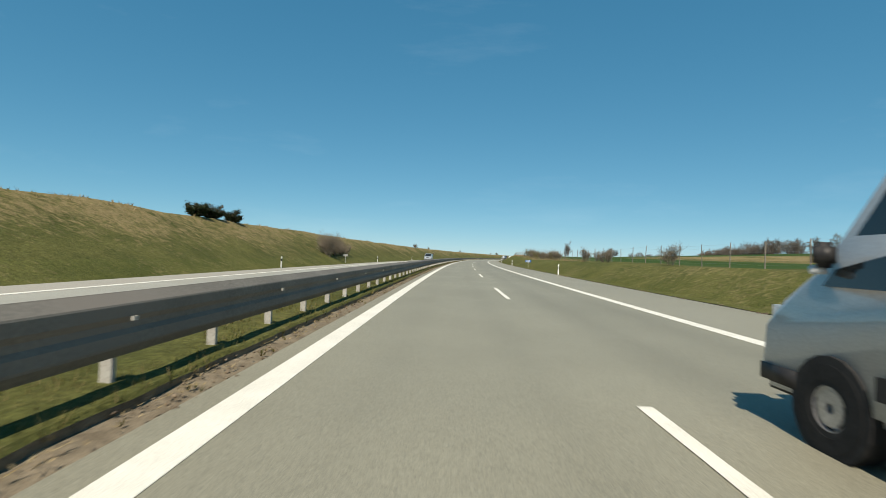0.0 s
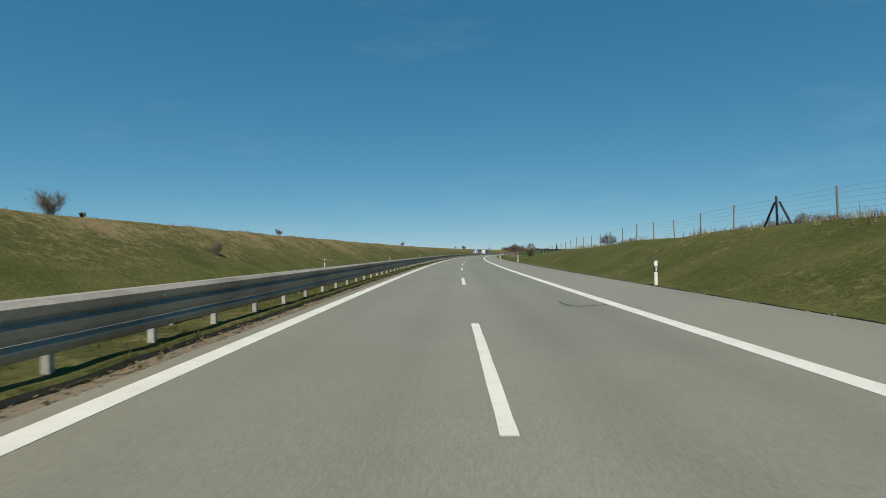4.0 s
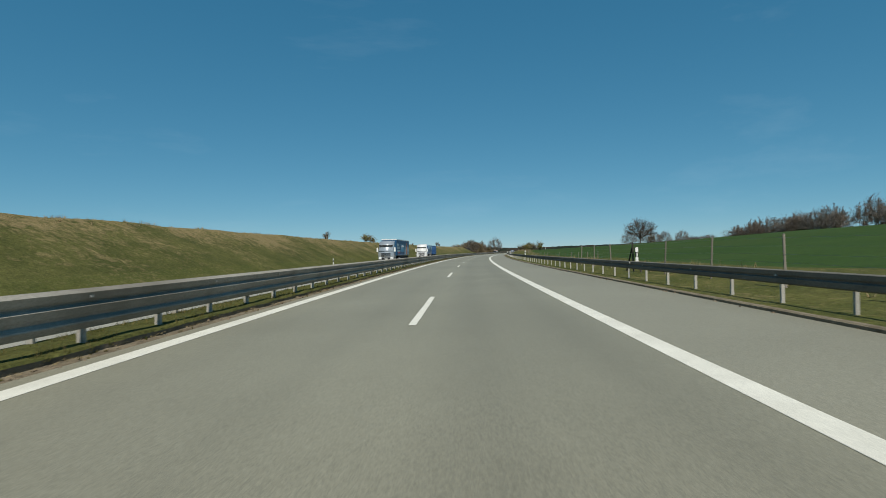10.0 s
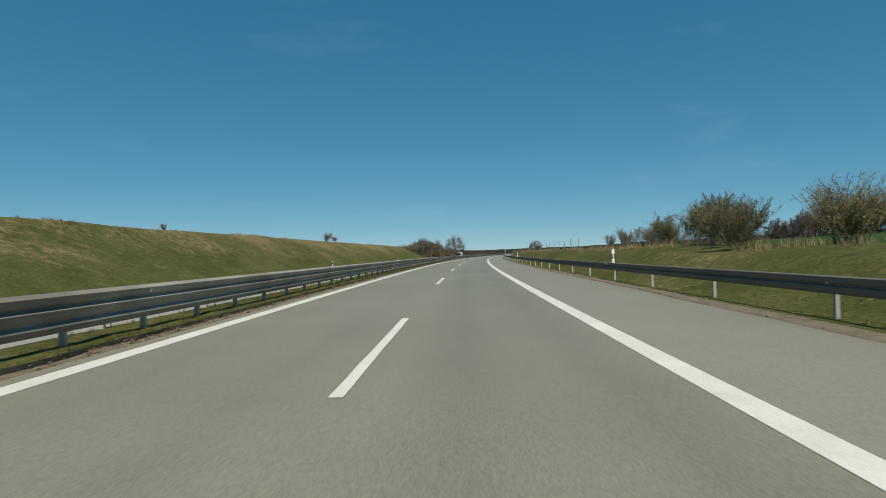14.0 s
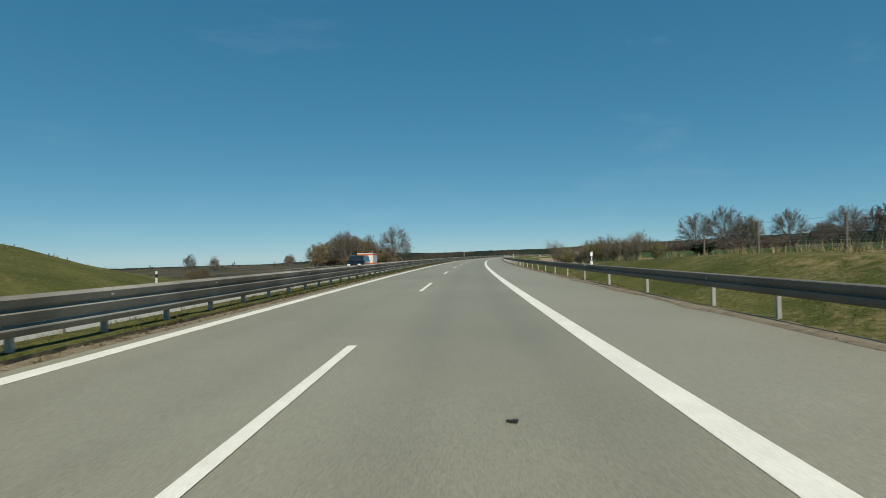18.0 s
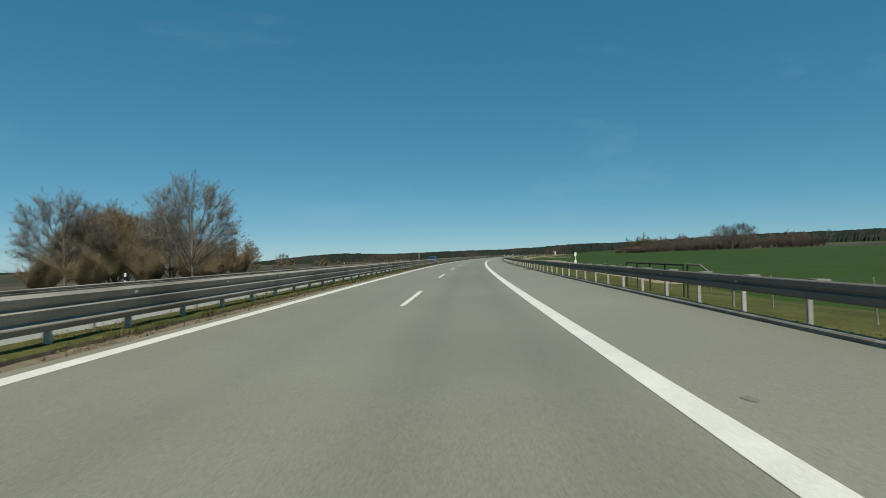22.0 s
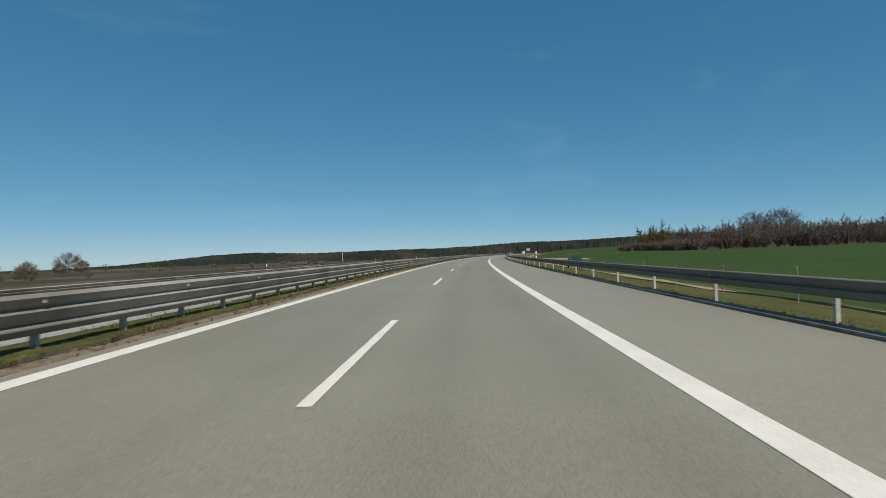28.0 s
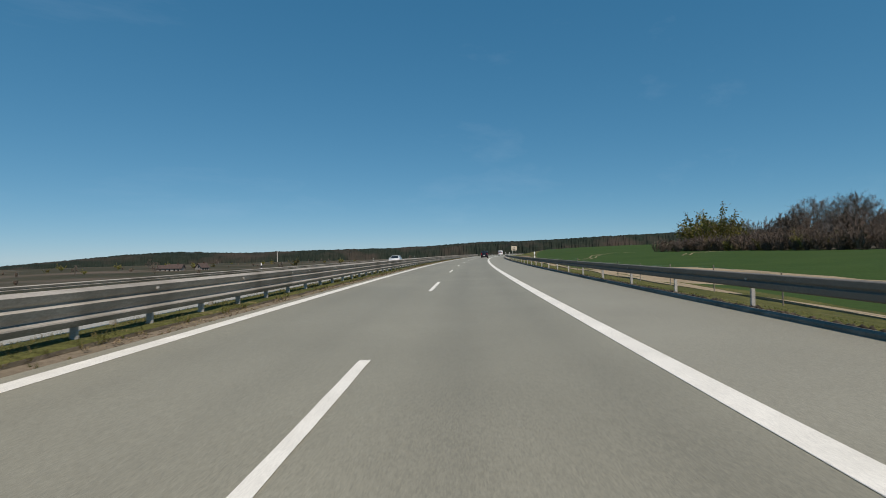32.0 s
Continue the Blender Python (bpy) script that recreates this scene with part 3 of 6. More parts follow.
def tinted(name, colours, rough=0.9, through_light=0.0):
    """Colour by the random value of each loose piece of the mesh."""
    m = bpy.data.materials.new(name)
    m.use_nodes = True
    n, l = m.node_tree.nodes, m.node_tree.links
    b = n["Principled BSDF"]
    b.inputs["Roughness"].default_value, b.inputs["Specular IOR Level"].default_value = rough, 0.15
    g = n.new("ShaderNodeNewGeometry")
    r = n.new("ShaderNodeValToRGB")
    e = r.color_ramp.elements
    e[0].color, e[1].color = (*colours[0], 1), (*colours[-1], 1)
    for i, c in enumerate(colours[1:-1]):
        e.new((i + 1) / (len(colours) - 1)).color = (*c, 1)
    l.new(g.outputs["Random Per Island"], r.inputs["Fac"])
    l.new(r.outputs["Color"], b.inputs["Base Color"])
    if through_light:
        t = n.new("ShaderNodeBsdfTranslucent")
        mx = n.new("ShaderNodeMixShader")
        mx.inputs["Fac"].default_value = through_light
        l.new(r.outputs["Color"], t.inputs["Color"])
        l.new(b.outputs["BSDF"], mx.inputs[1])
        l.new(t.outputs["BSDF"], mx.inputs[2])
        l.new(mx.outputs["Shader"], n["Material Output"].inputs["Surface"])
    return m


BARK_DARK = material("dark_bark", ((0.06, 0.05, 0.043), (0.11, 0.094, 0.08)), 1, rough=0.95, bump=0.3, fine=6)
TWIG_YELLOW = tinted("yellow_twigs", ((0.17, 0.145, 0.035), (0.24, 0.205, 0.055), (0.3, 0.25, 0.08)))
BARK = material("bark", ((0.12, 0.102, 0.082), (0.22, 0.19, 0.158)), 3, rough=0.95, bump=0.6, fine=20, stretch=(1, 1, 0.3))
TWIG = tinted("bare_twigs", ((0.15, 0.128, 0.094), (0.21, 0.18, 0.134), (0.27, 0.232, 0.178)))
TWIG_GREY = tinted("grey_twigs", ((0.14, 0.126, 0.112), (0.195, 0.178, 0.16), (0.25, 0.23, 0.207)))
TWIG_RUST = tinted("rusty_twigs", ((0.155, 0.122, 0.07), (0.215, 0.174, 0.103), (0.285, 0.236, 0.148)))
TWIG_OLIVE = tinted("olive_twigs", ((0.1, 0.085, 0.03), (0.14, 0.12, 0.045), (0.19, 0.16, 0.065)))
TWIG_WOOD = tinted("wood_twigs", ((0.125, 0.094, 0.072), (0.175, 0.135, 0.105), (0.235, 0.187, 0.148)))
TWIG_DARK = tinted("dark_twigs", ((0.1, 0.08, 0.066), (0.145, 0.118, 0.098), (0.19, 0.157, 0.132)))
LEAF = tinted("young_leaves", ((0.12, 0.125, 0.03), (0.18, 0.172, 0.044), (0.24, 0.21, 0.065)), through_light=0.25)
NEEDLE = tinted("dark_broom", ((0.018, 0.03, 0.012), (0.032, 0.046, 0.018), (0.052, 0.062, 0.028)), through_light=0.2)
BLADES = tinted("grass_blades", ((0.055, 0.07, 0.016), (0.09, 0.096, 0.024), (0.13, 0.12, 0.036), (0.19, 0.155, 0.065), (0.26, 0.205, 0.1)), through_light=0.4)
BLADES_GREEN = tinted("green_blades", ((0.045, 0.064, 0.014), (0.073, 0.088, 0.02), (0.105, 0.11, 0.03), (0.17, 0.142, 0.058)), through_light=0.4)
STRAW = tinted("dead_stalks", ((0.2, 0.15, 0.075), (0.28, 0.22, 0.12), (0.36, 0.29, 0.17)), through_light=0.15)


def branches(rng, height, spread, stems=1, levels=5, fork=4, clear=0.25, rise=0.35, wiggle=0.18, first=None):
    """Skeleton of a bare tree: list of (points, radii)."""
    out = []

    def grow(p, way, length, radius, level):
        n = 4 if level < 2 else 3
        pts, rad = [p.copy()], [radius]
        w = way.copy()
        for i in range(n):
            w = (w + Vector((rng.gauss(0, wiggle), rng.gauss(0, wiggle), rng.gauss(0, wiggle * 0.6) + (0.05 if level else 0.0)))).normalized()
            p = p + w * (length / n)
            pts.append(p.copy())
            rad.append(radius * (1 - 0.62 * (i + 1) / n))
        out.append((pts, rad, level))
        if level >= levels:
            return
        kids = fork + (2 if level == 0 else 0) + rng.choice((0, 0, 1))
        for k in range(kids):
            u = rng.uniform(clear if level == 0 else 0.2, 1.0)
            i = min(int(u * n), n - 1)
            q = pts[i].lerp(pts[i + 1], u * n - i)
            turn = rng.uniform(0, 2 * math.pi)
            side = Vector((math.cos(turn), math.sin(turn), 0))
            side = (side - w * side.dot(w)).normalized()
            lean = rng.uniform(0.45, 1.0) * spread
            go = (w * (1 - 0.35 * lean) + side * lean + Vector((0, 0, rise * 0.4))).normalized()
            grow(q, go, length * rng.uniform(0.5, 0.78), max(rad[i] * 0.6, 0.008), level + 1)

    for k in range(stems):
        a = 2 * math.pi * k / max(stems, 1) + rng.uniform(-0.4, 0.4)
        out_ward = 0.0 if stems == 1 else rng.uniform(0.15, 0.55)
        base = Vector((math.cos(a), math.sin(a), 0)) * (0.0 if stems == 1 else rng.uniform(0.05, 0.35) * height * 0.25)
        way = Vector((math.cos(a) * out_ward, math.sin(a) * out_ward, 1)).normalized()
        grow(base, way, height * (first or (0.55 if stems == 1 else rng.uniform(0.45, 0.7))), height * (0.03 if stems == 1 else 0.012), 0 if stems == 1 else 1)
    return out


def tube_arrays(skeleton, sides_by_level, thin=1.0, floor=0.0):
    vs, ts = [], []
    for pts, rad, level in skeleton:
        k = sides_by_level[min(level, len(sides_by_level) - 1)]
        if k == 0:
            continue
        o = len(vs)
        for i, p in enumerate(pts):
            w = (pts[min(i + 1, len(pts) - 1)] - pts[max(i - 1, 0)]).normalized()
            u = w.orthogonal().normalized()
            v = w.cross(u)
            r = max(rad[i] * thin, floor)
            for j in range(k):
                a = 2 * math.pi * j / k
                vs.append(p + (u * math.cos(a) + v * math.sin(a)) * r)
        for i in range(len(pts) - 1):
            for j in range(k):
                a, b = o + i * k + j, o + i * k + (j + 1) % k
                ts += [(a, b, b + k), (a, b + k, a + k)]
    return vs, ts


def spray(rng, skeleton, level, count, length, width, droop=0.0):
    """Fine twigs, two crossed slivers each, off the outer branches."""
    ends = [(p, r) for p, r, lv in skeleton if lv >= level]
    vs, ts = [], []
    for _ in range(count):
        pts, _r = rng.choice(ends)
        i = rng.randrange(len(pts) - 1)
        q = pts[i].lerp(pts[i + 1], rng.random())
        w = (pts[i + 1] - pts[i]).normalized()
        go = (w * 0.7 + Vector((rng.gauss(0, 0.6), rng.gauss(0, 0.6), rng.gauss(0.15 - droop, 0.5)))).normalized()
        e = q + go * length * rng.uniform(0.5, 1.4)
        u = go.orthogonal().normalized() * width
        v = go.cross(u)
        o = len(vs)
        vs += [q - u, q + u, e, q - v, q + v]
        ts += [(o, o + 1, o + 2), (o + 3, o + 4, o + 2)]
    return vs, ts


def leaf_spray(rng, skeleton, level, count, size):
    ends = [(p, r) for p, r, lv in skeleton if lv >= level]
    vs, ts = [], []
    for _ in range(count):
        pts, _r = rng.choice(ends)
        i = rng.randrange(len(pts) - 1)
        q = pts[i].lerp(pts[i + 1], rng.random()) + Vector((rng.gauss(0, 1), rng.gauss(0, 1), rng.gauss(0, 1))) * size * 1.2
        a = Vector((rng.gauss(0, 1), rng.gauss(0, 1), rng.gauss(0, 1))).normalized() * size * rng.uniform(0.5, 1.2)
        b = a.orthogonal().normalized() * a.length * 0.6
        o = len(vs)
        vs += [q - a, q + b, q + a, q - b]
        ts += [(o, o + 1, o + 2), (o, o + 2, o + 3)]
    return vs, ts


def plant(name, seed, height, spread, twigs, twig_len, twig_w, twig_mat, stems=1, levels=4, fork=4, clear=0.3, rise=0.35, leaves=0, leaf=0.05, leaf_mat=None, first=None, wiggle=0.18, bark=None):
    """Meshes of one tree or bush: wood, twigs and, where it has them, leaves."""
    rng = random.Random(seed)
    sk = branches(rng, height, spread, stems, levels, fork, clear, rise, wiggle, first)
    top = max(p.z for pts, _r, _l in sk for p in pts)
    f = height * 0.96 / top
    sk = [([p * f for p in pts], [r * f for r in rad], lv) for pts, rad, lv in sk]
    out = [("trunk" if stems == 1 else "branchwork", fast_mesh(name + "_wood", *tube_arrays(sk, (7, 5, 4, 3, 0) if height > 5 else (5, 4, 3, 3), thin=0.62, floor=twig_w * 0.8), bark or BARK))]
    out.append(("crown", fast_mesh(name + "_crown", *spray(rng, sk, max(1, levels - 2), twigs, twig_len, twig_w), twig_mat)))
    if leaves:
        out.append(("foliage", fast_mesh(name + "_leaves", *leaf_spray(rng, sk, max(1, levels - 2), leaves, leaf), leaf_mat)))
    return out


def globe(name, seed, h, rx, clear, limbs, subs, fine, twigs, twig_len, twig_w, twig_mat, bark=None, lead=0.55, thick=0.022):
    """Meshes of a bare tree with a rounded crown: limbs fan out from the trunk to an uneven dome and fork there."""
    rng = random.Random(seed)
    low = clear * h
    mid = low + (h - low) * 0.42
    bump_seed = rng.uniform(0, 50)

    def shell(a, p, k):
        """A point of the crown's outline at azimuth a and height angle p."""
        up = (h - mid) if p > 0 else (mid - low) * 0.9
        r = k * (1 + 0.16 * noise.noise(Vector((math.cos(a) * 1.6, math.sin(a) * 1.6, p * 2 + bump_seed))))
        return Vector((rx * h * math.cos(p) * math.cos(a), rx * h * math.cos(p) * math.sin(a), up * math.sin(p))) * r + Vector((0, 0, mid))

    def bent(a, b, lift, n, r0, r1, level):
        c = a.lerp(b, 0.5) + Vector((rng.gauss(0, 0.02), rng.gauss(0, 0.02), lift)) * h
        pts = [a * (1 - u) ** 2 + c * 2 * u * (1 - u) + b * u * u + Vector((rng.gauss(0, 1), rng.gauss(0, 1), rng.gauss(0, 1))) * (0.006 * h * (0 < u < 1)) for u in (i / n for i in range(n + 1))]
        sk.append((pts, [r0 + (r1 - r0) * i / n for i in range(n + 1)], level))
        return pts

    sk = []
    r = thick * h
    trunk = bent(Vector((0, 0, 0)), Vector((rng.gauss(0, 0.02) * h, rng.gauss(0, 0.02) * h, lead * h)), 0.0, 6, r, r * 0.45, 0)
    for i in range(limbs):
        a, p = i * 2.39996 + rng.uniform(-0.3, 0.3), math.asin(-0.35 + 1.33 * (i + 0.5) / limbs)
        u = min(0.98, (low + (lead * h - low) * rng.uniform(0.0, 1.0) * (0.35 + 0.65 * i / limbs)) / (lead * h))
        j = min(int(u * 6), 5)
        start = trunk[j].lerp(trunk[j + 1], u * 6 - j)
        limb = bent(start, shell(a, p, rng.uniform(0.72, 0.95)), 0.05 if p < 0.7 else 0.0, 5, r * 0.42, r * 0.1, 1)
        for k in range(subs):
            v = rng.uniform(0.3, 0.95)
            j2 = min(int(v * 5), 4)
            q = limb[j2].lerp(limb[j2 + 1], v * 5 - j2)
            spread = 0.75 if k % 2 else 0.4
            end = shell(a + rng.gauss(0, spread), max(-0.45, min(1.5, p + rng.gauss(0.08, spread * 0.7))), rng.uniform(0.78, 1.02))
            sub_branch = bent(q, q.lerp(end, rng.uniform(0.55, 1.0)), 0.015, 3, r * 0.14, r * 0.035, 2)
            for _m in range(fine):
                w = rng.choice(sub_branch[1:])
                go = ((w - Vector((0, 0, mid * 0.8))).normalized() + Vector((rng.gauss(0, 0.5), rng.gauss(0, 0.5), rng.gauss(0.15, 0.4)))).normalized()
                bent(w, w + go * h * rng.uniform(0.05, 0.12), 0.0, 2, r * 0.04, r * 0.015, 3)
    out = [("trunk", fast_mesh(name + "_wood", *tube_arrays(sk, (7, 5, 3, 3), floor=twig_w * 0.8), bark or BARK))]
    out.append(("crown", fast_mesh(name + "_crown", *spray(rng, sk, 2, twigs, twig_len, twig_w), twig_mat)))
    return out


KINDS = {
    "oak": globe("oak", 3, 15, 0.54, 0.3, 18, 10, 5, 20000, 0.8, 0.0095, TWIG_DARK, bark=BARK_DARK, lead=0.52, thick=0.026),
    "tall": globe("tall", 8, 16, 0.44, 0.13, 18, 9, 5, 21000, 0.85, 0.009, TWIG_GREY, lead=0.7, thick=0.012),
    "tall_b": globe("tall_b", 15, 17, 0.28, 0.1, 15, 8, 5, 15000, 0.9, 0.011, TWIG, lead=0.75, thick=0.011),
    "willow": plant("willow", 21, 13, 0.6, 26000, 1.15, 0.011, TWIG_RUST, stems=14, levels=4, fork=4, rise=0.9, wiggle=0.12),
    "dome": globe("dome", 91, 12, 0.5, 0.02, 20, 9, 4, 22000, 0.95, 0.012, TWIG_RUST, lead=0.55, thick=0.016),
    "yellow": plant("yellow", 83, 11, 0.8, 9000, 1.5, 0.03, TWIG_YELLOW, stems=16, levels=3, fork=5, rise=0.5, leaves=8000, leaf=0.2, leaf_mat=LEAF),
    "shrub": plant("shrub", 31, 2.3, 0.5, 3400, 0.33, 0.0035, TWIG, stems=11, levels=3, fork=4, rise=0.9),
    "shrub_b": plant("shrub_b", 37, 2.2, 0.7, 2800, 0.32, 0.0035, TWIG, stems=9, levels=3, fork=5, rise=0.6),
    "leafy": plant("leafy", 41, 2.6, 0.7, 1200, 0.3, 0.006, TWIG, stems=10, levels=3, fork=5, rise=0.6, leaves=4200, leaf=0.036, leaf_mat=LEAF),
    "broom": plant("broom", 47, 1.4, 0.6, 2600, 0.16, 0.01, NEEDLE, stems=14, levels=3, fork=5, rise=0.9, leaves=5200, leaf=0.04, leaf_mat=NEEDLE),
    "sapling": plant("sapling", 53, 4.2, 0.45, 1500, 0.45, 0.006, TWIG_GREY, levels=4, fork=4, clear=0.15, rise=0.8, first=0.75),
}


def put(kind, s, d, size=1.0, turn=0.0, name="bush", label="", category="bush", group="", z=None, wide=1.0):
    """A plant at its place; the first of a kind is built, the others are copies of it."""
    ground_z = float(rough(np.array([s]), np.array([d]), land([s], [d]))[0]) if z is None else z
    m = turned(s, d, ground_z - (0.22 * size if kind[:5] in ("shrub", "leafy", "broom") else 0.08), turn) @ Matrix.Diagonal((size * wide, size * wide, size, 1))
    ob = thing(name, m, label, category, group)
    for part_name, me in KINDS[kind]:
        piece(part_name, me, ob)
    return ob


rnd = random.Random(77)
# the bank on the far side
put("broom", 43.2, -24.2, 1.1, 10, "broom_bush", "dark evergreen broom bush on the crest of the bank", group="evergreen bushes on the bank", wide=1.7)
put("broom", 45.6, -24.2, 1.2, 80, "broom_bush", "dark evergreen broom bush on the crest of the bank", group="evergreen bushes on the bank", wide=1.7)
put("broom", 49.4, -24, 1.15, 150, "broom_bush", "dark evergreen broom bush with a rounded top on the bank", group="evergreen bushes on the bank", wide=1.5)
for s, d, kind, size in ((61.2, -17.7, "shrub", 1.45), (62.6, -18.2, "shrub", 1.4), (64.3, -17.6, "shrub_b", 1.15), (65.8, -18.3, "shrub", 1.2), (67.4, -17.7, "shrub_b", 1.1), (69, -18.2, "shrub", 1.05)):
    put(kind, s, d, size, rnd.uniform(0, 360), "bare_shrub", "leafless brown shrub on the grassy motorway bank", group="leafless shrubs on the bank")
put("shrub_b", 71, -17.8, 0.95, 70, "bare_shrub", "leafless brown shrub on the grassy motorway bank", group="leafless shrubs on the bank")
put("shrub_b", 187, -24.6, 0.95, 30, "bare_shrub", "dense leafless grey shrub alone on the bank's crest", wide=1.3)
put("broom", 189, -24.2, 0.35, 60, "broom_bush", "low dark broom bush on the crest of the bank")
for s, d, size in ((227, -26, 0.55), (196, -19, 0.6), (325, -25, 0.75), (343, -25, 0.4), (468, -26.5, 0.9), (505.5, -27, 0.55), (556, -27, 0.45), (604, -27, 1.1), (607, -26.6, 0.7)):
    put(rnd.choice(("shrub", "shrub_b")), s, d, size, rnd.uniform(0, 360), "bare_shrub", "leafless shrub on the crest of the grassy bank", group="leafless shrubs on the bank")
for s, d, size in ((496, -26.6, 0.9), (499, -27, 1.0), (502, -26.8, 0.85)):
    put("leafy", s, d, size, rnd.uniform(0, 360), "bank_bush", "grey-green budding bush on the crest of the bank", group="budding bushes on the crest")
# along the near verge
for s, d, kind, size in ((36, 13, "shrub", 0.8), (51, 13, "shrub", 0.75), (55, 13.6, "shrub_b", 0.8), (62, 13.4, "shrub", 0.9), (67, 16, "shrub_b", 0.8), (73.5, 13, "sapling", 0.72), (79.3, 13, "shrub", 0.9), (83.6, 13.2, "leafy", 0.75), (88.3, 13, "shrub_b", 0.9),
                         (92, 13.5, "shrub", 0.8), (96.6, 13.2, "shrub_b", 0.75), (101, 13.4, "shrub", 0.8), (104.8, 16, "shrub_b", 0.95), (106, 13, "leafy", 0.85), (111, 13.2, "shrub", 1.1), (116.5, 13, "shrub_b", 0.9), (121, 13.5, "shrub", 0.8), (125, 13, "leafy", 0.9), (128, 14, "shrub", 0.7)):
    put(kind, s, d, size, rnd.uniform(0, 360), "roadside_shrub", "leafless shrub on the grass slope beside the road", group="shrubs beside the hard shoulder")
for s, d, kind, size in ((250, 11.5, "leafy", 0.85), (253, 12, "shrub_b", 0.9), (257, 12.5, "shrub", 0.8)):
    put(kind, s, d, size, rnd.uniform(0, 360), "roadside_shrub", "budding shrub at the end of the bank", group="shrubs at the end of the bank")
for s, d, kind, size in ((530, 11.2, "leafy", 0.95), (533, 12.5, "leafy", 1.0), (536.5, 13.5, "leafy", 1.15), (540, 14.5, "leafy", 1.1), (543.5, 13.6, "leafy", 0.95), (547, 14.2, "shrub_b", 0.9), (553, 14, "shrub", 0.85), (556, 13.6, "shrub_b", 0.75), (529, 14.5, "leafy", 1.1), (526, 15, "shrub", 1.0), (533, 17, "leafy", 1.3)):
    put(kind, s, d, size, rnd.uniform(0, 360), "budding_bush", "bush with the first olive leaves on the bank", group="budding bushes on the bank")
put("tall", 627.4, 14, 0.165, 40, "young_tree", "young leafless tree on the edge of the bank", "tree", wide=1.25)
put("shrub", 629.5, 14.5, 1.0, 140, "roadside_shrub", "leafless shrub under a young tree")
put("sapling", 653.8, 14, 0.75, 200, "young_birch", "slender leafless birch in dry grass beside the road", "tree")
for s, d, kind, size in ((657, 13.4, "shrub_b", 0.5), (681, 10.6, "shrub", 0.95), (679, 10.9, "leafy", 0.8), (675, 11, "shrub_b", 0.9), (689, 9.9, "shrub", 1.2), (683, 11, "shrub", 1.0), (673.5, 11.3, "shrub_b", 0.9), (677, 11.2, "shrub", 0.95)):
    put(kind, s, d, size, rnd.uniform(0, 360), "roadside_shrub", "leafless shrub in dry grass below the road", group="shrubs below the road")
for s, d, kind, size in ((680, 11.5, "shrub", 0.95), (684.8, 10.8, "shrub_b", 0.9), (687.6, 10.4, "leafy", 0.75), (667.5, 10.8, "leafy", 0.45), (671.5, 11, "shrub", 0.85), (690, 10.4, "shrub_b", 0.9)):
    put(kind, s, d, size, s * 77 % 360, "roadside_shrub", "dense leafless shrub beside the wire fence", group="shrubs below the road")
# trees of the fields
put("oak", 681, 74, 1.12, 15, "oak_tree", "large leafless oak with a broad crown alone on the green field", "tree", wide=1.05)
for s, d, size in ((853, 124, 0.62), (862, 128, 0.55), (842, 128, 0.6), (880, 138, 0.6), (890, 143, 0.66), (868, 133, 0.58), (898, 150, 0.6)):
    put(rnd.choice(("oak", "tall")), s, d, size, rnd.uniform(0, 360), "field_tree", "leafless tree behind the crest of the field", "tree", "trees behind the field's crest")
for s, d, kind, size in ((848, 78, "tall", 1.0), (850, 89, "tall", 1.12), (843, 96, "tall_b", 0.8), (862, 100, "tall", 0.9), (838, 106, "tall", 0.9), (826, 118, "tall", 0.85)):
    put(kind, s, d, size, rnd.uniform(0, 360), "field_tree", "tall leafless tree at the edge of the green field", "tree", "trees by the field edge")
put("broom", 850, 81, 4.3, 50, "ivy_thicket", "dark evergreen thicket round the foot of two field trees", "bush", wide=1.9)
# the copse on the left
for s, d, kind, size in ((868, -66, "dome", 1.05), (866, -71, "dome", 1.15), (874, -74, "tall", 0.9), (880, -80, "tall", 0.9), (884, -90, "dome", 1.0), (879, -86, "dome", 0.85), (890, -96, "tall", 0.75), (876, -82, "dome", 0.95), (848, -40, "tall", 0.95), (874, -52, "willow", 0.85), (880, -56, "willow", 0.75), (852, -64, "tall", 0.95), (866, -58, "tall_b", 0.85), (872, -60, "tall", 0.75), (858, -55, "willow", 0.7), (886, -60, "tall_b", 0.6), (864, -50, "willow", 0.62), (860, -62, "dome", 1.1)):
    put(kind, s, d, size * 1.13, rnd.uniform(0, 360), "copse_tree", "leafless tree of a brown copse below the road", "tree", "trees of the copse")
for s, d, kind, size in ((870, -70, "tall_b", 0.95), (857, -64, "dome", 0.95), (848, -56, "willow", 0.6), (853, -50, "willow", 0.5), (862, -46, "willow", 0.42), (868, -48, "willow", 0.45), (876, -62, "tall", 0.8), (842, -58, "willow", 0.55), (872, -76, "dome", 1.05), (897, -60, "willow", 0.75), (905, -61, "tall_b", 0.6)):
    put(kind, s, d, size * 1.13, rnd.uniform(0, 360), "copse_tree", "leafless tree of a brown copse below the road", "tree", "trees of the copse")
for s, d, size in ((745, -60, 0.3), (752, -62, 0.32), (1115, -139, 0.6), (1108, -142, 0.5), (1136, -246, 0.85), (1131, -252, 0.7), (1122, -200, 0.4), (1240, -262, 0.8), (1232, -268, 0.7)):
    put("dome", s, d, size, rnd.uniform(0, 360), "round_willow", "rounded willow with ochre twigs in the valley", "tree", "willows in the valley")
put("yellow", 1128, -224, 1.15, 20, "yellow_willow", "rounded yellow-green willow in the valley", "tree", wide=1.4)
put("tall", 1240, -272, 0.95, 70, "valley_tree", "grey leafless tree behind willows in the valley", "tree", wide=1.3)
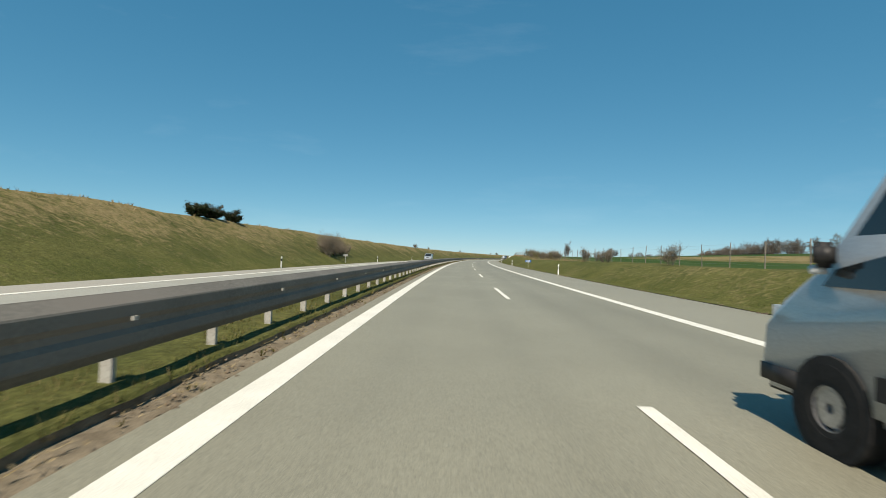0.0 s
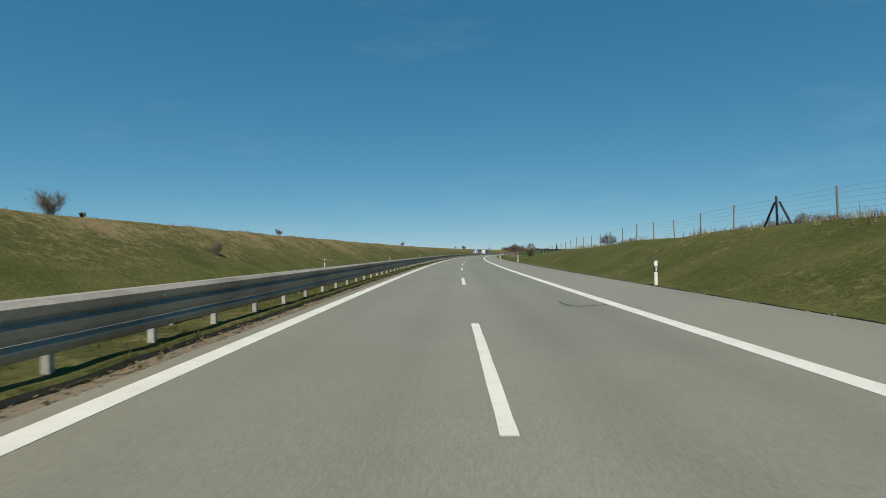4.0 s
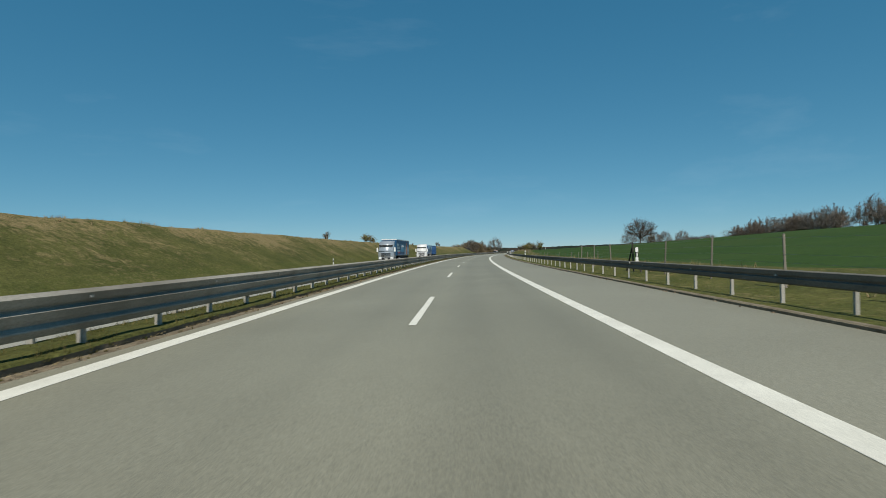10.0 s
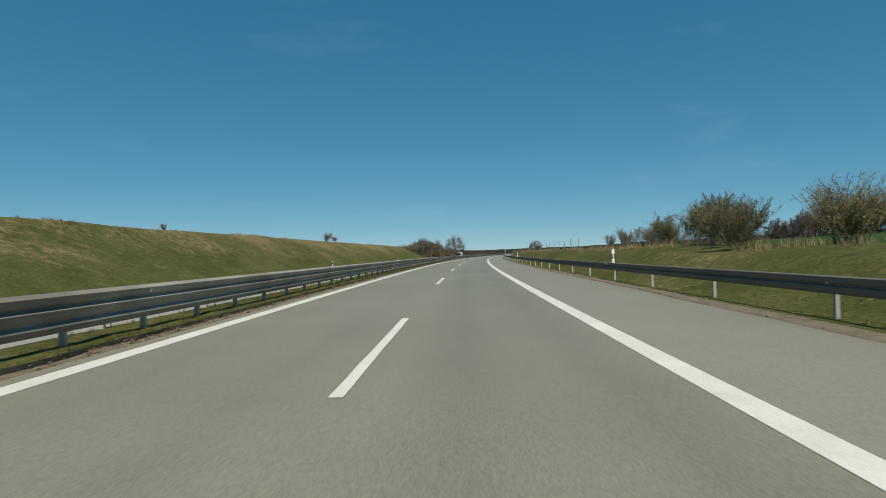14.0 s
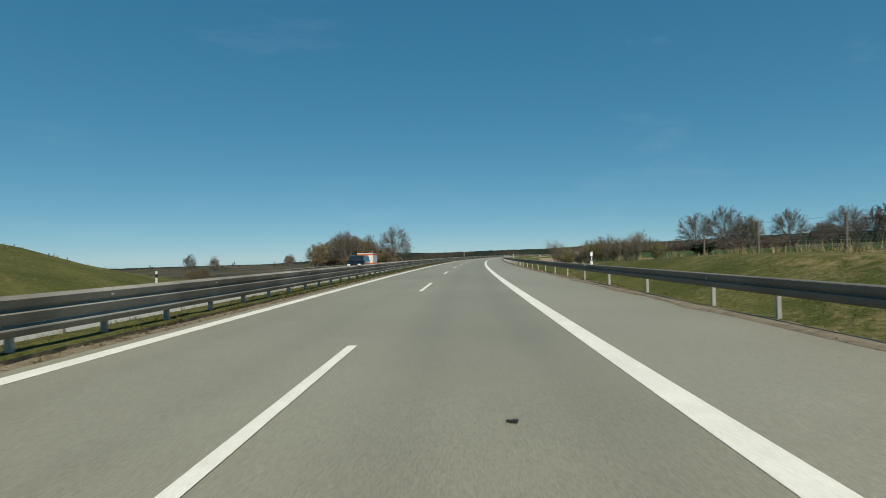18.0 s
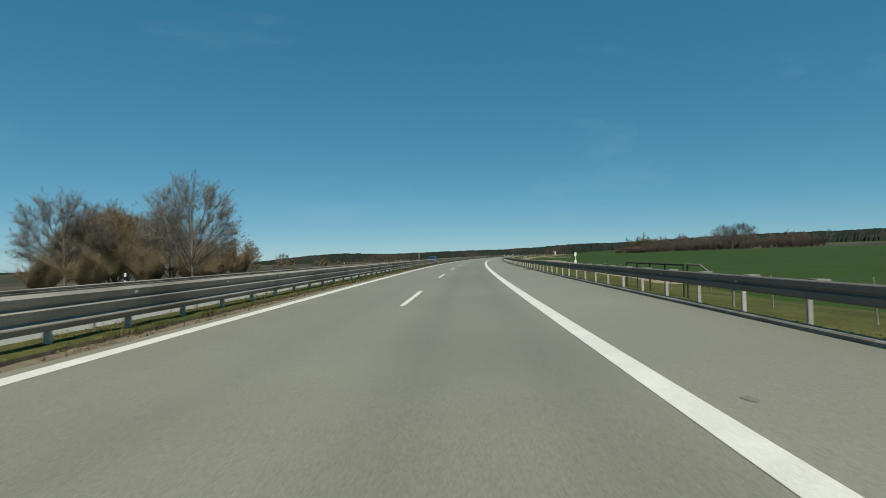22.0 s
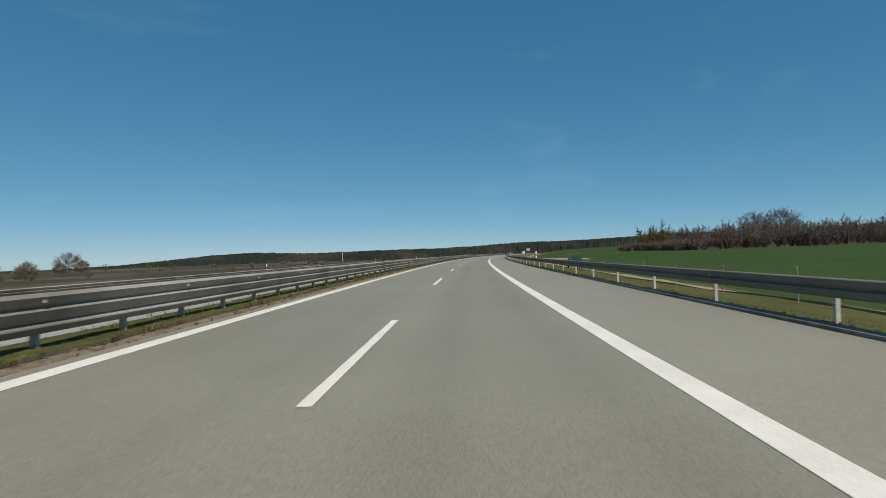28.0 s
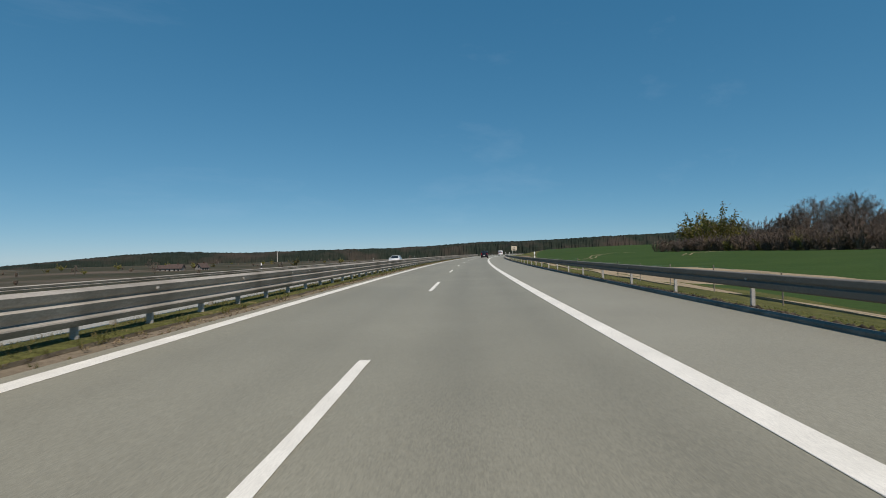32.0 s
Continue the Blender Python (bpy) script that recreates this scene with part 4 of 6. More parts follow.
for s, d, size in ((820, -114, 0.55), (829, -110, 0.5), (962, -157, 0.6), (942, -141, 0.62), (948, -146, 0.55)):
    put("tall_b", s, d, size, rnd.uniform(0, 360), "valley_tree", "thin leafless tree standing in the valley", "tree", "trees in the valley")
put("tall", 907, 148, 0.72, 20, "field_tree", "tall leafless tree at the edge of the green field", "tree", "trees by the field edge", wide=1.2)
for s, d, size in ((1440, 189, 1.75), (1445, 172, 1.65)):
    put("tall", s, d, size * 0.94, rnd.uniform(0, 360), "crown_tree", "tall leafless tree with a spreading crown over the wood", "tree", "tall trees behind the wood", wide=1.35)


def wood(name, label, spots, kinds, seed, group=""):
    """A stretch of far wood, one mesh for the stems and one for the crowns."""
    rng = random.Random(seed)
    ob = tagged(new(name), label, "wood", kind="stuff")
    soup = {}
    for s, d, size in spots:
        z = float(land([s], [d])[0]) - 0.3
        kind = rng.choice(kinds)
        m = np.array(turned(s, d, z, rng.uniform(0, 360)) @ Matrix.Diagonal((size, size, size * rng.uniform(0.85, 1.15), 1)))
        for part_name, me in FAR[kind]:
            co = np.empty(len(me.vertices) * 3, np.float32)
            me.vertices.foreach_get("co", co)
            co = co.reshape(-1, 3) @ m[:3, :3].T + m[:3, 3]
            ix = np.empty(len(me.loops), np.int32)
            me.loops.foreach_get("vertex_index", ix)
            vs, ts, n, _mat = soup.setdefault((part_name, me.materials[0].name), [[], [], 0, me.materials[0]])
            vs.append(co)
            ts.append(ix.reshape(-1, 3) + n)
            soup[(part_name, me.materials[0].name)][2] += len(co)
    for (part_name, _m), (vs, ts, n, mat) in soup.items():
        piece(part_name, fast_mesh(name + "_" + part_name, np.concatenate(vs), np.concatenate(ts), mat), ob)


FAR = {
    "grey": globe("far_grey", 61, 15, 0.38, 0.12, 10, 6, 0, 2000, 1.05, 0.038, TWIG_GREY, bark=BARK, lead=0.7, thick=0.016),
    "brown": globe("far_brown", 67, 15, 0.4, 0.03, 10, 6, 0, 2100, 1.1, 0.042, TWIG_WOOD, bark=BARK, lead=0.65, thick=0.015),
    "airy": globe("far_airy", 69, 15, 0.36, 0.3, 9, 6, 1, 1100, 1.0, 0.026, TWIG_GREY, bark=BARK, lead=0.62, thick=0.011),
    "thin": globe("far_thin", 63, 15, 0.34, 0.06, 5, 3, 0, 380, 2.2, 0.08, TWIG_DARK, bark=BARK_DARK, lead=0.65, thick=0.015),
    "scrub": plant("far_scrub", 73, 5, 0.5, 420, 1.1, 0.055, TWIG_WOOD, stems=6, levels=2, fork=4, rise=0.6, bark=BARK_DARK),
    "olive": plant("far_olive", 71, 12, 0.6, 400, 1.4, 0.05, TWIG_OLIVE, stems=6, levels=3, fork=4, rise=0.6, leaves=1300, leaf=0.36, leaf_mat=LEAF),
}
rng = random.Random(5)


def hill_spot():
    """Along the upper edge of the field, taller away from its end."""
    u = rng.random()
    return 906 - 190 * u, 160 + 78 * u + rng.uniform(0, 30) * (0.4 + u), rng.uniform(0.98, 1.3) + 0.55 * u


wood("wood_on_hill", "leafless brown wood on the rise behind the field", [hill_spot() for _ in range(105)], ("airy", "airy", "brown", "grey"), 1)
wood("wood_far_field", "leafless wood far across the flat fields", [(rng.uniform(230, 330), rng.uniform(150, 230), rng.uniform(0.5, 0.7)) for _ in range(40)] + [(rng.uniform(120, 230), rng.uniform(190, 260), rng.uniform(0.5, 0.7)) for _ in range(24)], ("thin", "grey"), 2)
spots = []
while len(spots) < 125:
    s, d = rng.uniform(1235, 1420), rng.uniform(86, 240)
    if d > 92 + max(0.0, (s - 1330)) * 0.9:
        spots.append((s, d, rng.uniform(0.74, 0.95)))
wood("wood_by_field", "leafless brown wood behind the green field", spots, ("brown", "grey", "brown"), 3)
wood("undergrowth", "dark undergrowth along the edge of the wood", [(rng.uniform(1238, 1340), rng.uniform(84, 98), rng.uniform(0.6, 1.2)) for _ in range(110)] + [(1330 + 90 * u, 92 + 81 * u + rng.uniform(-4, 6), rng.uniform(0.7, 1.2)) for u in [rng.random() for _ in range(70)]] + [(s + rng.uniform(-4, 4), d + rng.uniform(-4, 4), rng.uniform(1.1, 1.7)) for s, d, _z in spots], ("scrub",), 8)
wood("wood_edge", "olive budding trees at the corner of the wood", [(rng.uniform(1326, 1348), rng.uniform(82, 100), rng.uniform(0.8, 1.6)) for _ in range(18)] + [(rng.uniform(1240, 1320), rng.uniform(82, 90), rng.uniform(0.35, 0.6)) for _ in range(9)], ("olive",), 4)
wood("corner_bushes", "brown bushes on the sandy corner of the wood", [(rng.uniform(1308, 1334), rng.uniform(66, 86), rng.uniform(0.7, 1.3)) for _ in range(30)], ("scrub",), 9)
wood("valley_scrub", "pinkish brown scrub and low trees in the valley", [(rng.uniform(900, 1700), -abs(rng.gauss(230, 90)) - 45, rng.uniform(0.25, 0.6)) for _ in range(100)], ("thin", "olive", "scrub"), 6)


# ---------------------------------------------------------------- grass
def tufts(name, label, spots, height, mat, blades=6, width=0.012, lean=0.5, seed=1, lift=0.0, spread=0.0):
    """spots: arrays of s, d. Blades are single tapered slivers in bunches."""
    g = np.random.default_rng(seed)
    s, d = spots
    n = len(s)
    z = rough(s, d, land(s, d)) - 0.02 + lift
    x, y = plan(s, d)
    base = np.repeat(np.stack([x, y, z], -1), blades, 0)
    k = len(base)
    h = height * g.uniform(0.5, 1.25, k) * np.repeat(g.uniform(0.6, 1.3, n), blades)
    a = g.uniform(0, 2 * np.pi, k)
    out = np.stack([np.cos(a), np.sin(a), np.zeros(k)], -1)
    side = np.stack([-np.sin(a), np.cos(a), np.zeros(k)], -1)
    base = base + out * (g.uniform(0, 0.35, k) * height)[:, None]
    if spread:
        way = heading(np.repeat(s, blades))
        along, across = g.uniform(-spread, spread, (2, k))
        base[:, 0] += along * np.sin(way) + across * np.cos(way)
        base[:, 1] += along * np.cos(way) - across * np.sin(way)
        ss, dd = np.repeat(s, blades) + along, np.repeat(d, blades) + across
        base[:, 2] = rough(ss, dd, land(ss, dd)) - 0.02 + lift
    tip = base + out * (h * g.uniform(0.1, lean, k))[:, None] + np.array([0, 0, 1.0]) * h[:, None]
    w = width * g.uniform(0.6, 1.3, k)
    v = np.stack([base - side * w[:, None], base + side * w[:, None], tip], 1).reshape(-1, 3)
    t = np.arange(3 * k).reshape(-1, 3)
    ob = new(name, fast_mesh(name, v, t, mat))
    return tagged(ob, label, "grass", kind="stuff")


def scatter(n, s0, s1, d0, d1, seed, clump=0.0):
    g = np.random.default_rng(seed)
    s, d = g.uniform(s0, s1, n), g.uniform(d0, d1, n)
    if clump:
        keep = np.array([noise.noise(Vector((a * clump, b * clump * 1.5, seed))) > -0.05 for a, b in zip(s, d)])
        s, d = s[keep], d[keep]
    return s, d


tufts("median_grass", "short green and straw grass under the median guardrail", scatter(90000, -10, 1240, -5.3, -4.12, 1, 0.9), 0.13, BLADES, 6, 0.008, 0.9, seed=1, lift=0.05)
tufts("median_straw", "flattened straw lying on the bare soil of the median edge", scatter(42000, -10, 1240, -4.25, -3.86, 21, 0.8), 0.022, STRAW, 4, 0.007, 5.0, seed=21, lift=0.035)
tufts("median_fringe", "sparse dry grass at the edge of the median soil", scatter(9000, -10, 1260, -4.35, -3.85, 2, 1.5), 0.06, BLADES, 5, 0.009, 0.9, seed=2)
tufts("verge_grass", "green grass on the verge beside the shoulder", scatter(26000, -10, 1300, 6.9, 8.6, 3), 0.05, BLADES_GREEN, 5, 0.012, 2.0, seed=3, spread=0.25)

tufts("verge_dry_grass", "tall dead grass on the crest of the verge", np.concatenate([np.stack(scatter(1800, 60, 240, 11.4, 14, 4, 0.3)), np.stack(scatter(2500, 520, 720, 10.4, 15, 5, 0.3)), np.stack(scatter(900, 1190, 1330, 10, 16, 6, 0.3)), np.stack(scatter(900, 270, 480, 9.6, 11.8, 7, 0.4))], 1), 0.34, STRAW, 8, 0.012, 0.6, seed=4)

tufts("bank_dry_grass", "dead grass along the crest of the bank", scatter(6000, -10, 680, -26, -22.8, 9, 0.35), 0.2, STRAW, 6, 0.018, 1.0, seed=6)


# ---------------------------------------------------------------- far ridge
def ridge():
    """Pine-covered hills round the end of the valley."""
    az = np.array((-75, -50, -30, -15, -9.3, -4.3, -0.4, 5, 9.8, 11.1, 15.2, 19.4, 23.3, 28.6, 31.8, 37, 41.5, 47.8, 56.8, 63.7, 80, 110), float)
    el = np.array((-0.55, -0.75, -0.7, -0.62, -0.6, -0.36, -0.02, 0.54, 0.74, 0.67, 0.52, 0.6, 0.69, 0.77, 0.81, 1.07, 1.33, 1.33, 1.66, 1.9, 1.9, 1.6), float)
    cx, cy = 355.0, 1029.0
    a = np.arange(-75, 110, 0.06)
    verts, faces = [], []
    rows = ((1260, 0.0), (1285, 0.35), (1315, 0.66), (1345, 0.86), (1380, 0.97), (1410, 1.0), (1480, 0.9), (1650, 0.2))
    for deg in a:
        top = 1.2 + math.tan(radians(np.interp(deg, az, el))) * 1400
        for j, (r, u) in enumerate(rows):
            r *= 1 + 0.03 * math.sin(deg * 0.21) + 0.012 * noise.noise(Vector((deg * 1.3, j * 0.7, 4))) + 0.006 * noise.noise(Vector((deg * 5, j * 1.9, 7)))
            foot = -22.0
            z = foot + (top - foot) * u
            if u > 0.3:
                p = Vector((deg * 2.2, r * 0.02, 1))
                z += 1.0 * noise.noise(Vector((deg * 1.1, j * 0.9, 2))) + 1.3 * noise.noise(Vector((deg * 4.3, j * 1.7, 5))) + 1.1 * noise.noise(Vector((deg * 17, j * 3.1, 8))) - 0.6
            verts.append((cx + r * math.sin(radians(deg)), cy + r * math.cos(radians(deg)), z))
    k = len(rows)
    for i in range(len(a) - 1):
        for j in range(k - 1):
            q = i * k + j
            faces.append((q, q + k, q + k + 1, q + 1))
    ob = new("backdrop_ridge", mesh("backdrop_ridge", verts, faces, PINE))
    tagged(ob, "low dark pine-covered hills beyond the valley", "hill", kind="structure")


PINE = material("pine_canopy", ((0.013, 0.021, 0.015), (0.028, 0.034, 0.025)), 0.05, rough=0.95, bump=0.0, fine=0.5, coarse=0.008, dark=(0.045, 0.038, 0.03), spec=0.05)
ridge()

# ---------------------------------------------------------------- marker posts, signs and fences
WHITE = material("white_plastic", ((0.74, 0.74, 0.72), (0.8, 0.8, 0.78)), 3, rough=0.5, bump=0.0, fine=30)
BLACK = material("black_plastic", ((0.015, 0.015, 0.016), (0.025, 0.025, 0.026)), 3, rough=0.5, bump=0.0, fine=30)
REFLECTOR = material("reflector", ((0.5, 0.5, 0.48), (0.6, 0.6, 0.58)), 8, rough=0.25, bump=0.0, fine=60)
SIGN_BLUE = material("sign_blue", ((0.01, 0.1, 0.36), (0.015, 0.12, 0.4)), 3, rough=0.4, bump=0.0, fine=30)
ALU = material("sign_back", ((0.3, 0.3, 0.29), (0.38, 0.38, 0.37)), 3, rough=0.5, bump=0.0, fine=30, metal=0.5)
WEATHERED = material("weathered_wood", ((0.16, 0.14, 0.115), (0.26, 0.235, 0.2)), 2.5, rough=0.9, bump=0.4, fine=22, stretch=(1, 1, 0.15), island=0.2)
TARRED = material("tarred_wood", ((0.03, 0.028, 0.025), (0.06, 0.054, 0.046)), 2.5, rough=0.9, bump=0.4, fine=22, stretch=(1, 1, 0.15))
CONCRETE = material("pale_concrete", ((0.3, 0.285, 0.25), (0.42, 0.4, 0.36)), 0.9, rough=0.9, bump=0.4, fine=18)


def rounded_prism(out, z0, z1, slope=0.0):
    """A prism over an outline; slope lifts its top towards -x."""
    n = len(out)
    v = [(x, y, z0) for x, y in out] + [(x, y, z1 - slope * x) for x, y in out]
    return v, [(i, (i + 1) % n, n + (i + 1) % n, n + i) for i in range(n)] + [tuple(range(n))[::-1], tuple(range(n, 2 * n))]


def marker(side, foot=-0.6):
    """A white marker post: a rounded triangular body, black band and reflector. side: -1 on the near verge."""
    ob = thing("marker_post", Matrix.Identity(4))
    out = [(-0.055, -0.045), (-0.02, -0.06), (0.02, -0.06), (0.055, -0.045), (0.05, -0.01), (0.015, 0.05), (-0.015, 0.05), (-0.05, -0.01)]
    wide = [(x * 1.06, y * 1.06) for x, y in out]
    piece("body", mesh("body", *rounded_prism(out, foot, 0.52), WHITE), ob)
    if foot > 0:
        piece("bracket", mesh("bracket", *box_data(-0.3, -0.02, foot + 0.02, 0.0, 0.02, foot + 0.08), STEEL_POST), ob, label="grey steel bracket on the rail")
    piece("black_band", mesh("black_band", *rounded_prism(wide, 0.52, 0.72), BLACK), ob, label="slanting black band")
    piece("head", mesh("head", *rounded_prism(out, 0.72, 0.9, 0.35 * side), WHITE), ob)
    piece("reflector", mesh("reflector", *box_data(-0.026, -0.075, 0.54, 0.026, -0.062, 0.7), REFLECTOR), ob)
    return ob


first = {}
for k in range(-1, 28):
    s = 43 + 44.2 * k if k <= 5 else 309.1 + 44.65 * (k - 6) + {14: -1.1, 16: 6.0, 17: 2.4, 18: 2.0}.get(k, 0.0)
    for side, d, turn in ((-1, 6.72 if s < 270 else 7.67 - 0.55 * float(blend(s, 470, 570)), 0), (1, -15.75 if s < 650 else -16.6, 180)):
        rail_side = side < 0 and s > 270
        ss = s if side < 0 else (s - {0: 2.3, 1: 3.7}.get(k, 5.5) if s < 650 else 758.9 + 43.8 * (k - 16))
        z = float(land([ss], [d])[0]) if d > -16 else -0.2
        m = turned(ss, d, 0.37 if rail_side else z, turn)
        kind = (side, rail_side)
        if kind not in first:
            ob = marker(side, 0.26 if rail_side else -0.6)
            ob.matrix_world = m
            tagged(ob, "white plastic marker post with a black band in the verge", "marker post", "marker posts along the motorway")
            first[kind] = ob
        else:
            copy_thing(first[kind], m)


def km_sign(s, d, seen=True, turn=0.0):
    z = float(land([s], [d])[0])
    ob = thing("distance_sign", turned(s, d, z, turn), "small blue distance sign with white bars on a post" if seen else "small distance sign seen from its grey back", "sign")
    piece("post", mesh("post", *rounded_prism([(0.025 * math.cos(a), 0.025 * math.sin(a)) for a in np.linspace(0, 2 * math.pi, 9)[:-1]], -0.2, 1.0), STEEL_POST), ob)
    v, f = rounded_prism([(x * (1.0 if seen else 0.8), y) for x, y in ((-0.36, 0.0), (-0.34, -0.012), (0.34, -0.012), (0.36, 0.0), (0.34, 0.012), (-0.34, 0.012))], 0.82, 1.1)
    panel = piece("panel", mesh("panel", v, f, [SIGN_BLUE if seen else ALU]), ob)
    if seen:
        for x0, x1 in ((-0.2, -0.12), (-0.08, 0.0), (0.04, 0.12), (0.15, 0.23)):
            piece("bar", mesh("bar", *box_data(x0, -0.018, 0.89, x1, -0.013, 1.03), WHITE), panel)
        for z0, z1 in ((0.83, 0.845), (1.075, 1.09)):
            piece("rim", mesh("rim", *box_data(-0.33, -0.018, z0, 0.33, -0.013, z1), WHITE), panel)
    else:
        for x in (-0.16, 0.16):
            piece("stiffener", mesh("stiffener", *box_data(x - 0.02, -0.03, 0.84, x + 0.02, -0.012, 1.08), STEEL_POST), panel)


km_sign(65.5, 7.0)
km_sign(514, 8.6)
km_sign(63.0, -15.95, False)
km_sign(506, -15.95, False)


def fence(s0, s1, d, step, height, low=False, brace=10, lead=0, braced=()):
    """Wire fence on wooden posts; every brace-th post has two struts."""
    base = at(s0, d, 0)
    ob = thing("wire_fence", Matrix.Translation(base), "wire game fence on weathered wooden posts" if not low else "low wire fence on weathered wooden posts", "fence", "fences along the verge")
    stations = np.arange(s0, s1 + 0.1, step)
    r = 0.024 if low else 0.034
    out = [(r * math.cos(a), r * math.sin(a)) for a in np.linspace(0, 2 * math.pi, 8)[:-1]]
    me = mesh("post", *rounded_prism(out, -0.4, height), WEATHERED)
    tall = mesh("brace_post", *rounded_prism([(x * 1.25, y * 1.25) for x, y in out], -0.4, height * 1.04), TARRED)
    zs = []
    for i, s in enumerate(stations):
        z = float(rough(np.array([s]), np.array([d]), land([s], [d]))[0])
        zs.append(z)
        m = turned(s, d, z)
        m.translation -= base
        end = i in braced if braced else (i + lead) % brace == 0
        lean = pose(0, 0, 0, rnd.gauss(0, 1.5), rnd.gauss(0, 1.5), 0)
        piece("brace_post" if end else "post", tall if end else me, ob, m @ lean)
        if end:
            for way in (-1, 1):
                a = math.degrees(math.atan2(step * 0.27, height)) * way
                piece("strut", tall, ob, m @ Matrix.Translation((0, way * step * 0.27, 0)) @ pose(0, 0, 0, a, 0, 0))
    for h in np.linspace(0.15, 0.93, 6 if not low else 3) * height:
        vs = []
        for s, z in zip(stations, zs):
            p = at(s, d - 0.05, z + h) - base
            vs += [p + Vector((0, 0, 0.003)), p - Vector((0, 0, 0.003))]
        piece("wire", mesh("wire", vs, [(2 * i, 2 * i + 1, 2 * i + 3, 2 * i + 2) for i in range(len(stations) - 1)], STEEL_POST), ob)


fence(4, 132, 17.0, 4.0, 1.7, brace=99, lead=40)
fence(130.2, 250, 12.5, 3.19, 1.15, brace=15, lead=0)
fence(250.95, 417, 9.5, 4.15, 1.45, braced=(8, 17, 28, 37))
fence(418, 518, 12.0, 4.15, 0.6, True, brace=30, lead=7)
fence(561.5, 712, 12.0, 4.15, 1.05, brace=99, lead=50)
fence(717, 840, 13.5, 5, 1.3, True, brace=30, lead=3)
fence(990, 1270, 11.5, 4.6, 1.1, True, brace=99, lead=91)


# ---------------------------------------------------------------- kerb, drains, track, steps
for k in range(17):
    s0 = 717 + 45 * k
    st = np.arange(s0, s0 + 45.1, 5)
    ob = new("kerb", ribbon("kerb", st, ((6.6, -0.2), (6.6, 0.055), (6.63, 0.075), (6.78, 0.075), (6.85, 0.0), (6.85, -0.2)), KERB_DARK))
    tagged(ob, "low weathered concrete kerb along the hard shoulder", "kerb", "kerbs along the shoulder", kind="structure")
for k in range(4):
    s0 = 275 + 60 * k
    ob = new("kerb", ribbon("kerb", np.arange(s0, s0 + 60.1, 5), ((6.6, -0.2), (6.6, 0.05), (6.63, 0.07), (6.75, 0.07), (6.78, 0.0), (6.78, -0.2)), SOIL))
    tagged(ob, "low brown kerb grown over with soil along the shoulder", "kerb", "kerbs along the shoulder", kind="structure")

st = np.arange(516, 718.1, 1.0)
g = np.random.default_rng(88)
rag = np.interp(st, np.arange(510, 725, 1.5), g.uniform(-0.2, 0.1, 144))
rim = g.uniform(-0.012, 0.012, (len(st), 4))
cols = [(6.52, 0.004), (6.6, 0.03), (6.8, 0.045), (7.25, -0.03)]
verts = [at(float(s), d + (rag[i] if j < 3 else 0.0) + rim[i, j], z + max(0.0, rim[i, j]) * (j > 0)) for i, s in enumerate(st) for j, (d, z) in enumerate(cols)]
edge = new("verge_edge", mesh("verge_edge", verts, [(4 * i + j, 4 * i + j + 1, 4 * i + j + 5, 4 * i + j + 4) for i in range(len(st) - 1) for j in range(3)], SOIL))
tagged(edge, "ragged brown soil that creeps over the shoulder's edge", "soil", kind="structure")
tufts("edge_straw", "dead straw lying on the soil at the shoulder's edge", scatter(15000, 516, 718, 6.45, 7.1, 61, 0.8), 0.045, STRAW, 5, 0.008, 2.5, seed=61, lift=0.03)
tufts("edge_moss", "dark moss and low grass on the soil at the shoulder's edge", scatter(9000, 516, 718, 6.6, 7.3, 62, 1.2), 0.06, BLADES, 5, 0.01, 1.4, seed=62, lift=0.03)


def drain(s, d):
    ob = thing("road_drain", turned(s, d, 0.0), "rusty iron drain grate at the edge of the shoulder", "drain")
    piece("frame", mesh("frame", *joined([box_data(-0.22, -0.25, 0.0, -0.18, 0.25, 0.012), box_data(0.18, -0.25, 0.0, 0.22, 0.25, 0.012), box_data(-0.18, -0.25, 0.0, 0.18, -0.21, 0.012), box_data(-0.18, 0.21, 0.0, 0.18, 0.25, 0.012)]), RUST), ob)
    for i in range(7):
        y = -0.19 + i * 0.06
        piece("bar", mesh("bar", *box_data(-0.18, y, 0.0, 0.18, y + 0.025, 0.009), RUST), ob)


RUST = material("rusty_iron", ((0.05, 0.034, 0.025), (0.085, 0.058, 0.04)), 4, rough=0.8, bump=0.3, fine=40, metal=0.4)
for s in (276, 381, 700, 758.5, 817.6, 876, 935, 980, 1023, 1056, 1092):
    drain(s, 6.32)


def laid(s0, s1, d0, d1, lift, step=4.0):
    """A thin slab lying on the land."""
    st = np.arange(s0, s1 + 0.1, step)
    vs, fs = [], []
    for s in st:
        for d in (d0, d1):
            z = float(rough(np.array([s]), np.array([d]), land([s], [d]))[0])
            vs += [at(s, d, z + lift), at(s, d, z - 0.15)]
    for i in range(len(st) - 1):
        a = 4 * i
        fs += [(a, a + 4, a + 6, a + 2), (a, a + 1, a + 5, a + 4), (a + 2, a + 6, a + 7, a + 3)]
    return vs, fs


track = new("farm_track", mesh("farm_track", *laid(955, 1330, 12.6, 15.0, 0.06), STUBBLE))
tagged(track, "pale sandy farm track beside the motorway fence", "track", kind="structure")
track = new("farm_track_far", mesh("farm_track_far", *laid(700, 960, 20, 23, 0.06), STUBBLE))
tagged(track, "pale sandy farm track below the motorway", "track", kind="structure")


